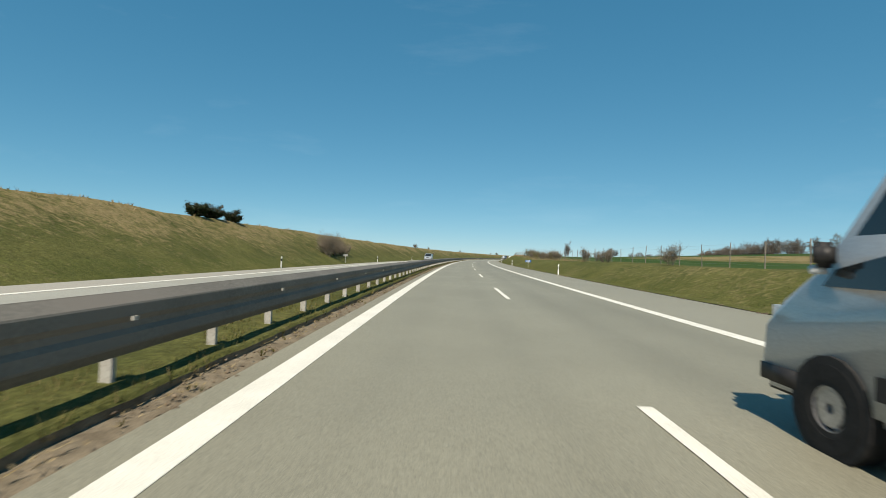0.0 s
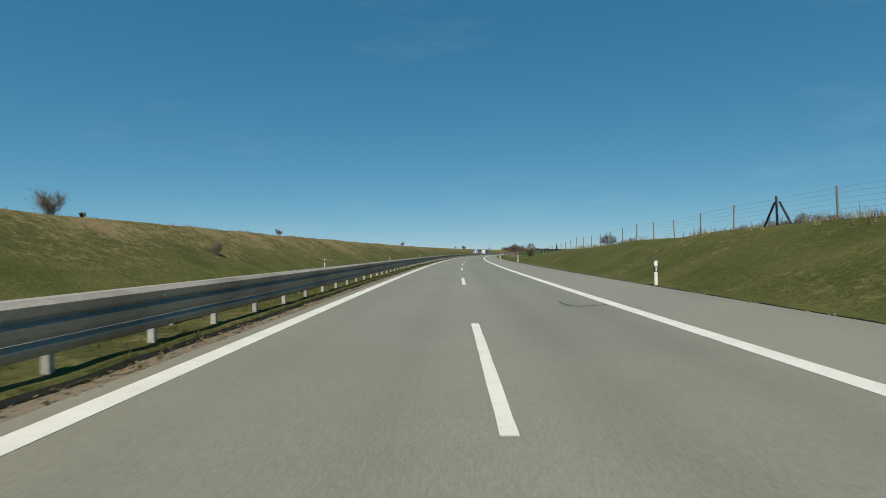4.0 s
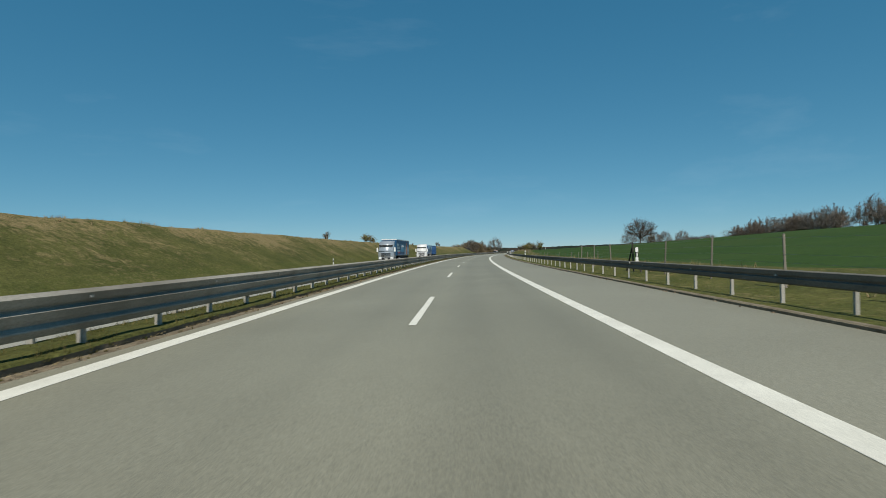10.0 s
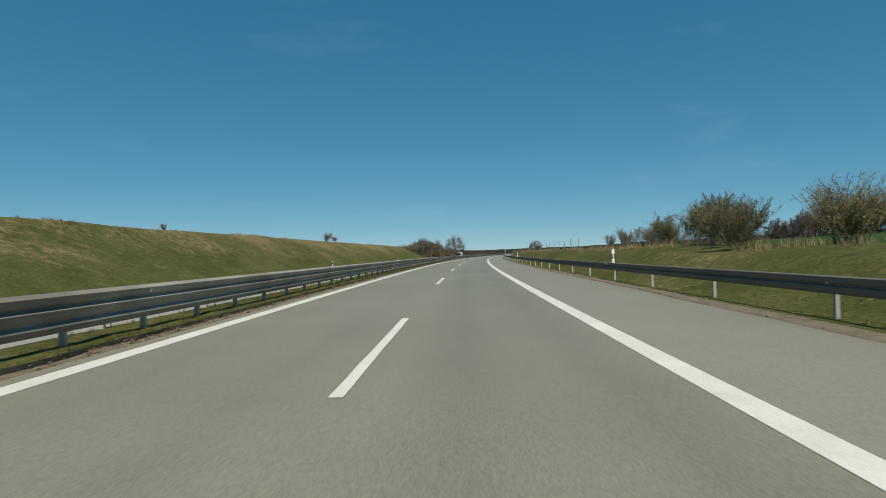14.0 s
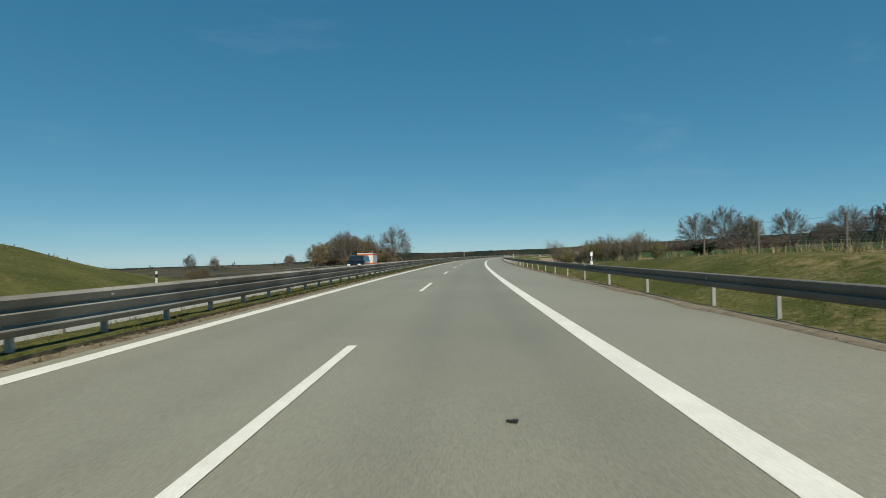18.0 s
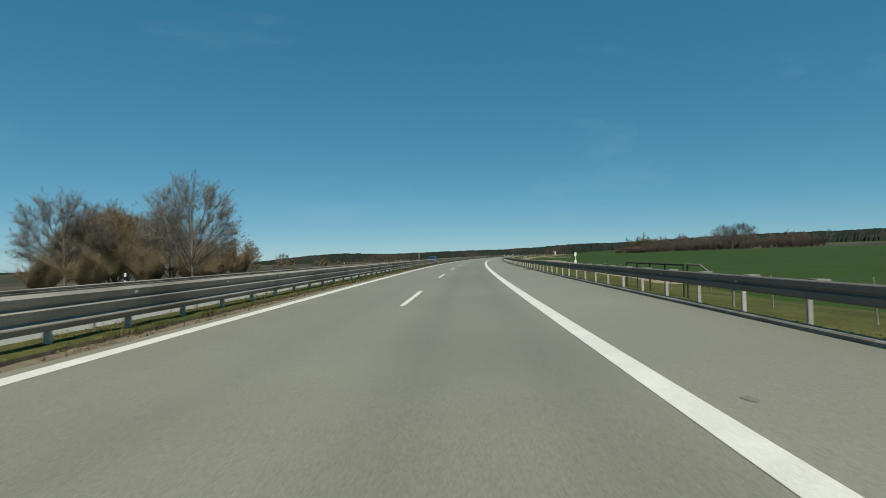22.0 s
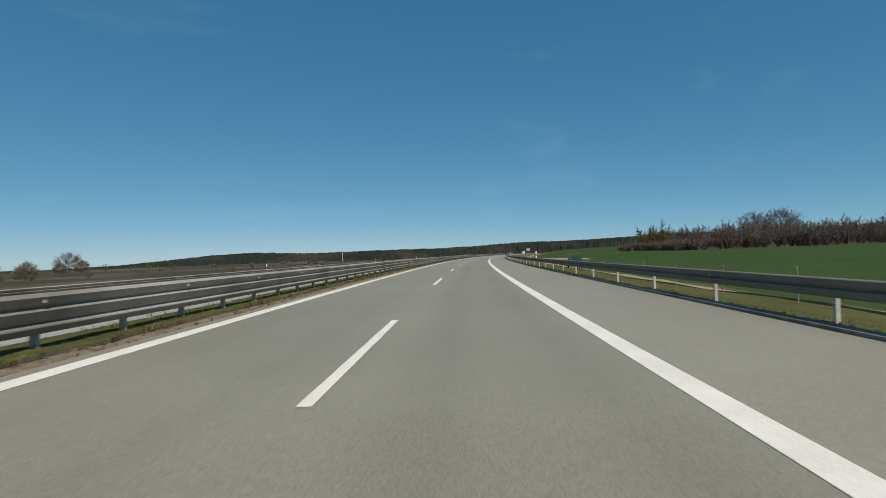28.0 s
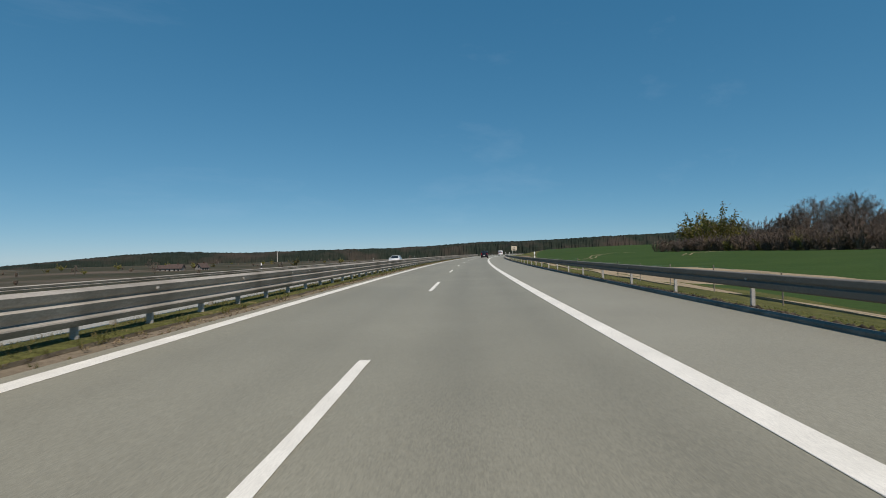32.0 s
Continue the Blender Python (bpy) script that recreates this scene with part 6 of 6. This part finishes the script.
def tarpaulin_lorry():
    ob = thing("articulated_lorry", far(456.4, -11.55) @ Matrix.Scale(0.895, 4), "silver articulated lorry with a printed blue tarpaulin trailer", "lorry")
    cab(ob, SILVER, 8.2, 3.55)
    box = piece("trailer_box", mesh("trailer_box", *joined([box_data(-1.25, -8.0, 1.1, 1.25, 5.4, 3.75)]), DULL_BLUE), ob, label="dark blue printed tarpaulin")
    piece("roof_edge", mesh("roof_edge", *joined([box_data(-1.27, -8.02, 3.7, -1.2, 5.42, 3.86), box_data(1.2, -8.02, 3.7, 1.27, 5.42, 3.86), box_data(-1.2, 5.36, 3.7, 1.2, 5.42, 3.86), box_data(-1.2, -8.02, 3.7, 1.2, -7.96, 3.86), box_data(-1.2, -7.96, 3.8, 1.2, 5.36, 3.84)]), WHITE_PAINT), box)
    piece("side_rail", mesh("side_rail", *joined([box_data(sx * 1.262 - 0.012, -8, 1.05, sx * 1.262 + 0.012, 5.4, 1.16) for sx in (-1, 1)]), BLACK), box)
    piece("rear_doors", mesh("rear_doors", *joined([box_data(-1.2, -8.03, 1.15, -0.02, -8.0, 3.7), box_data(0.02, -8.03, 1.15, 1.2, -8.0, 3.7)]), DULL_BLUE), box)
    for y0, y1, z0, z1, mat in ((3.3, 5.0, 2.75, 3.1, PALE), (2.6, 5.0, 2.2, 2.6, PALE), (1.9, 4.9, 1.75, 2.05, PALE), (1.9, 4.2, 1.5, 1.68, RED), (-2.2, 1.4, 1.75, 3.0, TEAL)):
        lift = 0.004 if mat is not PALE else 0.008
        piece("print_bar", mesh("print_bar", *box_data(-1.25 - lift, y0, z0, -1.2, y1, z1), mat), box)
    for words, y, z, width in (("Gans auf Geschmack", 1.3, 2.62, 3.25), ("abfahren!", 1.3, 2.22, 1.6)):
        piece("slogan", lettering(words, width, PRINT_WHITE), box, Matrix(((0, 0, -1, -1.262), (-1, 0, 0, y), (0, 1, 0, z), (0, 0, 0, 1))), label="pale printed lettering")
    buckle = mesh("buckle", *box_data(-1.275, -0.11, 1.17, -1.262, 0.11, 1.22), PRINT_WHITE)
    for i in range(30):
        piece("buckle", buckle, box, pose(0, -7.75 + i * 0.44, 0), label="pale lashing buckle")
    for i, (y, h, w, mat) in enumerate(((-2.7, 1.2, 0.5, PALE), (-3.35, 1.5, 0.6, PALE), (-4.1, 1.85, 0.72, PALE), (-4.95, 2.0, 0.85, ORANGE), (-5.8, 1.75, 0.68, PALE), (-6.5, 1.6, 0.6, PALE), (-7.2, 1.5, 0.6, PALE))):
        piece("printed_bottle", mesh("printed_bottle", *bottle(y, 1.3, h, w, mat), mat), box)
    piece("chassis", mesh("chassis", *joined([box_data(-0.5, -7.9, 0.8, 0.5, 6.0, 1.08), box_data(-1.22, -2.6, 0.45, -1.15, 2.2, 1.0), box_data(1.15, -2.6, 0.45, 1.22, 2.2, 1.0)]), UNDER), ob)
    for sx in (-1, 1):
        for y in (3.4, -3.9, -5.2, -6.5):
            wheel_to(ob, sx * 1.05, y, 0.5, 0.5, 0.36)


def tipper_lorry():
    ob = thing("tipper_lorry", far(494.6, -11.55) @ Matrix.Scale(0.895, 4), "white lorry with a smooth blue body and a ribbed blue trailer", "lorry")
    cab(ob, WHITE_PAINT, 9.4, 3.6)
    out = [(-1.1, 1.15), (-1.27, 1.4), (-1.27, 3.0), (-1.2, 3.25), (1.2, 3.25), (1.27, 3.0), (1.27, 1.4), (1.1, 1.15)]
    n = len(out)
    v = [(x, y, z) for y in (-0.6, 6.9) for x, z in out]
    front = piece("tank_body", mesh("tank_body", v, [(i, (i + 1) % n, n + (i + 1) % n, n + i) for i in range(n)] + [tuple(range(n)), tuple(range(n, 2 * n))[::-1]], TRUCK_BLUE), ob, label="smooth blue tipper body")
    piece("top_rim", mesh("top_rim", *joined([box_data(-1.3, -0.62, 3.18, -1.18, 6.92, 3.34), box_data(1.18, -0.62, 3.18, 1.3, 6.92, 3.34)]), TRUCK_BLUE), front)
    piece("end_frame", mesh("end_frame", *joined([box_data(sx * 1.24 - 0.06, -0.7, 1.1, sx * 1.24 + 0.06, -0.45, 3.4) for sx in (-1, 1)]), TRUCK_BLUE), front)
    piece("cloth_square", mesh("cloth_square", *box_data(-1.278, 2.2, 1.9, -1.25, 4.2, 2.8), DULL_BLUE), front, label="darker blue square")
    back = piece("ribbed_box", mesh("ribbed_box", *box_data(-1.18, -9.2, 1.05, 1.18, -1.7, 3.2), TRUCK_BLUE), ob, label="ribbed blue container")
    rib = mesh("rib", *box_data(-0.05, -0.06, 0.0, 0.05, 0.06, 2.15), TRUCK_BLUE)
    for sx in (-1, 1):
        for i in range(8):
            piece("rib", rib, back, pose(sx * 1.22, -9.12 + i * 1.05, 1.05))
    for i in range(6):
        piece("load_cover", mesh("load_cover", *box_data(-1.15, -9.0 + i * 1.2, 3.2, 1.15, -8.0 + i * 1.2, 3.26 + 0.03 * (i % 3)), UNDER), back)
    piece("chassis", mesh("chassis", *joined([box_data(-0.5, -0.8, 0.75, 0.5, 7.4, 1.12), box_data(-0.5, -9.1, 0.75, 0.5, -1.6, 1.04), box_data(-0.08, -1.7, 0.7, 0.08, -0.7, 0.82)]), UNDER), ob)
    guard = []
    for sx in (-1, 1):
        for y in (0.9, 2.2, -3.2, -7.4, -8.5):
            wheel_to(ob, sx * 1.03, y, 0.5, 0.5, 0.38)
    arc = [(1.55 + 1.35 * math.cos(a), 0.45 + 0.72 * math.sin(a)) for a in np.linspace(0.1, math.pi - 0.1, 9)]
    v = [(x, y, z) for y, z in arc for x in (-1.27, -0.85)]
    piece("mudguard", mesh("mudguard", v, [(2 * i, 2 * i + 1, 2 * i + 3, 2 * i + 2) for i in range(8)], STEEL_POST), ob)


box_trailer()
tarpaulin_lorry()
tipper_lorry()

# ---------------------------------------------------------------- marks, repairs and loose soil on the road
TAR = material("crack_sealant", ((0.035, 0.033, 0.03), (0.06, 0.056, 0.05)), 4, rough=0.55, bump=0.1, fine=30)
REPAIR = material("repair_patch", ((0.16, 0.155, 0.135), (0.2, 0.194, 0.17)), 3, rough=0.85, bump=0.3, fine=40)
CLOD = tinted("soil_clods", ((0.09, 0.07, 0.05), (0.16, 0.125, 0.088), (0.25, 0.2, 0.14)))
# near-black lumps: the guardrail's shadow behind the kerb is put into their colour
SHADE_CLOD = tinted("dark_clods", ((0.018, 0.016, 0.013), (0.035, 0.03, 0.023), (0.075, 0.06, 0.042)))


def seam(points, width, seed, mat=TAR, lift=0.005):
    """A meandering flat strip on the carriageway through a few points (s, d)."""
    r = random.Random(seed)
    line = []
    for (s0, d0), (s1, d1) in zip(points, points[1:]):
        n = max(2, int(math.hypot(s1 - s0, d1 - d0) / 0.08))
        for i in range(n):
            u = i / n
            line.append((s0 + (s1 - s0) * u + r.gauss(0, 0.014), d0 + (d1 - d0) * u + r.gauss(0, 0.014)))
    line.append(points[-1])
    vs, fs = [], []
    for i, (s, d) in enumerate(line):
        s2, d2 = line[min(i + 1, len(line) - 1)]
        s1, d1 = line[max(i - 1, 0)]
        l = max(math.hypot(s2 - s1, d2 - d1), 1e-6)
        w = width * r.uniform(0.6, 1.3) / 2
        nx, ny = (d2 - d1) / l * w, -(s2 - s1) / l * w
        vs += [at(s + nx, d + ny, lift), at(s - nx, d - ny, lift)]
    fs = [(2 * i, 2 * i + 1, 2 * i + 3, 2 * i + 2) for i in range(len(line) - 1)]
    return mesh("sealed_crack", vs, fs, mat)


def blot(s, d, ls, ld, seed, mat, lift=0.005, name="repair_patch"):
    """A ragged flat patch."""
    r = random.Random(seed)
    n = 18
    ring_pts = [(s + ls * math.cos(2 * math.pi * i / n) * r.uniform(0.7, 1.15), d + ld * math.sin(2 * math.pi * i / n) * r.uniform(0.7, 1.15)) for i in range(n)]
    return mesh(name, [at(a, b, lift) for a, b in ring_pts], [tuple(range(n))], mat)


for i, (w, pts) in enumerate((
        (0.05, ((113.4, 0.72), (112.2, 0.79), (110.6, 0.8), (109.2, 0.84))),
        (0.045, ((112.05, 0.03), (112.12, 0.74))),
        (0.045, ((112.03, 1.04), (112.05, 1.36), (111.3, 1.44))),
        (0.05, ((111.15, 1.02), (111.1, 1.42), (110.7, 1.7))),
        (0.045, ((110.93, 0.49), (111.02, 0.8))),
        (0.04, ((169.3, 2.09), (169.11, 2.45), (169.42, 3.16))),
        (0.035, ((170.3, 2.27), (169.9, 2.2), (169.3, 2.3))))):
    piece("sealed_crack", seam(pts, w, i), road, label="black sealed crack")
for i, s in enumerate((38.5, 96.2, 141.0, 233.4, 322.7, 401.3, 466.8, 557.5, 631.2, 702.6, 768.4, 866.1, 951.0, 1033.3, 1098.2, 1150)):
    r = random.Random(900 + i)
    a, b = sorted((r.uniform(0.3, 1.6), r.uniform(1.8, 3.1)))
    piece("sealed_crack", seam(((s, a), (s + r.uniform(-0.25, 0.25), (a + b) / 2), (s + r.uniform(-0.3, 0.3), b)), 0.014, 40 + i, REPAIR), road, label="fine transverse crack")
piece("repair_patch", blot(781.1, 3.9, 0.1, 0.06, 3, REPAIR, 0.004), shoulder)
piece("repair_patch", blot(483.7, 2.1, 0.1, 0.05, 4, REPAIR), road)
piece("repair_patch", blot(611, 4.6, 0.14, 0.07, 5, REPAIR, 0.004), shoulder)
for i, (s, a, b) in enumerate(((276.28, 0.11, 0.045), (275.77, 0.14, 0.05), (274.99, 0.1, 0.05), (278.1, 0.06, 0.03))):
    piece("paint_loss", blot(s, 0.005 * (i - 1), a, b, 20 + i, ASPHALT_FAR, 0.012, "paint_loss"), road, label="bare asphalt where the paint has worn off")


def clods(name, label, n, s0, s1, d0, d1, size, mat, seed, lift=0.0, clump=0.6):
    """Small uneven lumps of earth lying along an edge."""
    g = np.random.default_rng(seed)
    s, d = scatter(n, s0, s1, d0, d1, seed, clump)
    n = len(s)
    x, y = plan(s, d)
    base = np.stack([x, y, np.full(n, lift)], -1)
    r = size * g.uniform(0.35, 1.3, n) ** 1.5
    dirs = np.array([(1, 0, 0), (0, 1, 0), (-1, 0, 0), (0, -1, 0), (0, 0, 0.75), (0, 0, -0.6)], float)
    v = base[:, None, :] + dirs[None] * (r[:, None] * g.uniform(0.55, 1.35, (n, 6)))[..., None] + g.normal(0, 0.15, (n, 6, 3)) * r[:, None, None]
    t = np.array([(0, 1, 4), (1, 2, 4), (2, 3, 4), (3, 0, 4), (1, 0, 5), (2, 1, 5), (3, 2, 5), (0, 3, 5)])
    tris = (np.arange(n) * 6)[:, None, None] + t[None]
    ob = new(name, fast_mesh(name, v.reshape(-1, 3), tris.reshape(-1, 3), mat))
    tagged(ob, label, "soil", kind="stuff")


clods("median_clods", "loose earth and gravel along the median edge", 26000, -5, 1230, -4.2, -3.72, 0.02, CLOD, 31, 0.0, 0.4)
clods("kerb_clods", "crumbling soil behind the kerb, darkened like the guardrail's shadow", 9000, 712, 1230, 6.8, 7.05, 0.06, SHADE_CLOD, 32, 0.03, 0.0)
clods("edge_clods", "crumbled brown earth on the edge of the shoulder", 7000, 516, 717, 6.42, 7.0, 0.028, CLOD, 34, 0.02, 0.3)
clods("verge_clods", "loose earth along the edge of the shoulder", 11000, -5, 716, 6.5, 7.0, 0.04, CLOD, 33, 0.0, 0.5)
debris = new("rubber_scrap", mesh("rubber_scrap", *joined([box_data(-0.12, -0.05, 0, 0.12, 0.05, 0.035), box_data(-0.02, 0.04, 0.0, 0.09, 0.16, 0.028)]), TYRE))
debris.matrix_world = turned(646.5, 1.9, 0.004, 25) @ Matrix.Scale(0.35, 4)
tagged(debris, "small black rubber scrap lying on the carriageway", "debris")



def turf(name, label, d_in, d_edge, high, s0, s1, seed, mat):
    """A sheet of sod with a ragged, broken edge towards the carriageway."""
    st = np.arange(s0, s1, 0.3)
    way = 1 if d_edge > d_in else -1
    vs, fs = [], []
    for s in st:
        e = d_edge - 0.08 * way * float(blend(s, 500, 680)) * (d_edge < 0) + way * (0.07 * noise.noise(Vector((s * 0.9, seed, 0))) + 0.05 * noise.noise(Vector((s * 3.7, seed, 5))))
        h = high * (1 + 0.35 * noise.noise(Vector((s * 1.3, seed, 9))))
        vs += [at(s, d_in, high * 0.7), at(s, (d_in + e) / 2, h * 1.15), at(s, e - way * 0.04, h), at(s, e, h * 0.55), at(s, e - way * 0.015, -0.06)]
    for i in range(len(st) - 1):
        for j in range(4):
            a = 5 * i + j
            fs.append((a, a + 1, a + 6, a + 5) if way > 0 else (a + 1, a, a + 5, a + 6))
    ob = new(name, mesh(name, vs, fs, [mat, SOIL], [1 if j == 3 else 0 for i in range(len(st) - 1) for j in range(4)], smooth=False))
    tagged(ob, label, "turf", kind="structure")


turf("median_turf", "raised sod of the median with a ragged edge above bare soil", -5.3, -4.13, 0.075, -20, 1250, 3, GRASS)
turf("verge_turf", "sod of the verge creeping over the edge of the shoulder", 8.2, 6.66, 0.022, -20, 660, 7, GRASS_GREEN)

# ---------------------------------------------------------------- the bank's bare patch, field tracks
def draped(name, rows, mat, lift=0.05):
    """A sheet over the land through rows of (s, d) points."""
    vs, fs, k = [], [], len(rows[0])
    for row in rows:
        for s, d in row:
            z = float(rough(np.array([s]), np.array([d]), land([s], [d]))[0])
            vs.append(at(s, d, z + lift))
    for i in range(len(rows) - 1):
        for j in range(k - 1):
            a = i * k + j
            fs.append((a, a + 1, a + k + 1, a + k))
    return mesh(name, vs, fs, mat)


RED_STALKS = tinted("bare_patch", ((0.19, 0.135, 0.085), (0.25, 0.18, 0.115), (0.31, 0.23, 0.15)), through_light=0.4)
g = np.random.default_rng(12)
tufts("bare_patch", "reddish thin growth where the bank has slipped", (375.5 + 3.4 * g.normal(size=4200).clip(-2, 2), -20.2 + 0.9 * g.normal(size=4200).clip(-2, 2)), 0.035, RED_STALKS, 5, 0.02, 3.5, seed=8, spread=0.4)


def tyre_tracks(name, pts, gap=1.7, w=0.45):
    """Two pale wheel marks through the crop."""
    ob = tagged(new(name), "pale pair of tractor tracks through the green crop", "track", kind="structure")
    fine_s = np.concatenate([np.linspace(a[0], b[0], 10, endpoint=False) for a, b in zip(pts, pts[1:])] + [[pts[-1][0]]])
    fine_d = np.concatenate([np.linspace(a[1], b[1], 10, endpoint=False) for a, b in zip(pts, pts[1:])] + [[pts[-1][1]]])
    for side in (-0.5, 0.5):
        rows = []
        for i in range(len(fine_s)):
            a, b = max(i - 1, 0), min(i + 1, len(fine_s) - 1)
            ds, dd = fine_s[b] - fine_s[a], fine_d[b] - fine_d[a]
            l = math.hypot(ds, dd)
            rows.append([(fine_s[i] + dd / l * (side * gap + e * w), fine_d[i] - ds / l * (side * gap + e * w)) for e in (-0.5, 0.5)])
        piece("wheel_mark", draped("wheel_mark", rows, STUBBLE, 0.12), ob)


tyre_tracks("field_tracks", ((1250, 27), (1268, 33), (1290, 37), (1312, 45), (1326, 58)))
tyre_tracks("field_tracks_bend", ((1256, 56), (1272, 62), (1288, 74), (1296, 92), (1300, 110)))

rows = []
for i in range(25):
    u = i / 24
    s, d = 772 + 46 * u, 22 + 34 * u ** 1.35
    w = 1.6 + 0.8 * noise.noise(Vector((u * 9, 2, 4)))
    rows.append([(s + w * e * 0.6, d - w * e) for e in (-1, -0.4, 0.4, 1)])
strip = new("sandy_strip", draped("sandy_strip", rows, STUBBLE, 0.1))
tagged(strip, "pale sandy strip across the edge of the green field", "track", kind="structure")


def boulder(s, d, size, seed):
    """A rounded field stone."""
    bm = bmesh.new()
    bmesh.ops.create_icosphere(bm, subdivisions=3, radius=size)
    for v in bm.verts:
        v.co *= 1 + 0.22 * noise.noise(v.co * 1.3 + Vector((seed, 0, 0)))
        v.co.z *= 0.72
    me = bpy.data.meshes.new("boulder")
    bm.to_mesh(me)
    bm.free()
    me.materials.append(CONCRETE)
    me.polygons.foreach_set("use_smooth", [True] * len(me.polygons))
    ob = new("boulder", me)
    ob.matrix_world = turned(s, d, float(land([s], [d])[0]) + size * 0.35)
    tagged(ob, "large pale rounded boulder lying in the grass", "boulder")


boulder(769, 36, 0.62, 3)

# ---------------------------------------------------------------- far things of the valley
def mast():
    """A slim pale mast far across the valley."""
    ob = thing("mast", pose(719, 2091, -17) @ Matrix.Scale(1.33, 4), "slim pale concrete mast standing far off in the valley", "mast")
    n = 10
    v = [(r0 * math.cos(2 * math.pi * i / n), r0 * math.sin(2 * math.pi * i / n), z) for z, r0 in ((-2, 0.95), (16, 0.75), (22.6, 0.6)) for i in range(n)]
    f = [(k * n + i, k * n + (i + 1) % n, (k + 1) * n + (i + 1) % n, (k + 1) * n + i) for k in range(2) for i in range(n)] + [tuple(range(2 * n, 3 * n))]
    piece("shaft", mesh("shaft", v, f, CONCRETE), ob)
    piece("cap", mesh("cap", *box_data(-0.9, -0.9, 22.2, 0.9, 0.9, 23.2), CONCRETE), ob)


ROOF = material("dark_roof_tiles", ((0.05, 0.038, 0.034), (0.085, 0.06, 0.05)), 0.8, rough=0.85, bump=0.2, fine=6)
RENDERED = material("pale_render", ((0.2, 0.19, 0.17), (0.27, 0.255, 0.23)), 0.5, rough=0.9, bump=0.1, fine=8)


def house(s, d, length, width, eaves, ridge_h, turn, label):
    z = float(land([s], [d])[0])
    ob = thing("house", turned(s, d, z - 0.3, turn), label, "house", "farm houses in the valley")
    l, w = length / 2, width / 2
    v = [(-w, -l, -1), (w, -l, -1), (w, l, -1), (-w, l, -1), (-w, -l, eaves), (w, -l, eaves), (w, l, eaves), (-w, l, eaves), (0, -l, ridge_h), (0, l, ridge_h)]
    wall = piece("wall", mesh("wall", v, [(1, 2, 6, 5), (3, 0, 4, 7), (0, 1, 5, 8, 4), (2, 3, 7, 9, 6)], RENDERED), ob)
    o = 0.5
    for sx in (-1, 1):
        a = [(0, -l - o, ridge_h + 0.25), (0, l + o, ridge_h + 0.25), (sx * (w + o), l + o, eaves - 0.2), (sx * (w + o), -l - o, eaves - 0.2)]
        b = [(x, y, zz - 0.25) for x, y, zz in a]
        roof = piece("roof", mesh("roof", a + b, [(0, 1, 2, 3), (7, 6, 5, 4), (0, 4, 5, 1), (1, 5, 6, 2), (2, 6, 7, 3), (3, 7, 4, 0)], ROOF), ob)
    piece("chimney", mesh("chimney", *box_data(-0.35, l * 0.3, ridge_h - 0.4, 0.35, l * 0.3 + 0.7, ridge_h + 1.1), RUST), ob)
    for sx in (-1, 1):
        for y in (-l * 0.55, l * 0.1, l * 0.6):
            piece("window", mesh("window", *box_data(sx * w - 0.04, y - 0.5, eaves - 1.9, sx * w + 0.04, y + 0.5, eaves - 0.7), GLASS), ob)
    for y in (-l, l):
        piece("window", mesh("window", *box_data(-0.5, y - 0.04, eaves - 0.4, 0.5, y + 0.04, eaves + 0.8), GLASS), ob)


mast()
house(1386, -206, 9, 6, 2.2, 4.4, 70, "low farm house with a dark roof in the valley")
house(1392, -192, 6, 5, 2.2, 4.6, 10, "farm house with a white gable in the valley")
house(1402, -228, 11, 6, 1.8, 3.8, 80, "long barn with a dark roof in the valley")


def road_sign(s, d):
    z = float(land([s], [d])[0])
    ob = thing("traffic_sign", turned(s, d, z), "pale rectangular traffic sign on two posts beside the road", "sign")
    for x in (-0.6, 0.6):
        piece("post", mesh("post", *rounded_prism([(x + 0.05 * math.cos(a), 0.07 + 0.05 * math.sin(a)) for a in np.linspace(0, 2 * math.pi, 9)[:-1]], -0.3, 3.4 - z), STEEL_POST), ob)
    panel = piece("panel", mesh("panel", *rounded_prism([(-0.95, -0.02), (0.95, -0.02), (0.95, 0.02), (-0.95, 0.02)], 2.0 - z, 3.6 - z), PALE_SIGN), ob)
    for z0 in (2.3, 2.75, 3.15):
        piece("bar", mesh("bar", *box_data(-0.6, -0.03, z0 - z, 0.5, -0.02, z0 - z + 0.2), BLACK), panel)


PALE_SIGN = material("pale_sign", ((0.62, 0.55, 0.42), (0.68, 0.6, 0.47)), 2, rough=0.5, bump=0.0, fine=30)
road_sign(1298, 9.4)
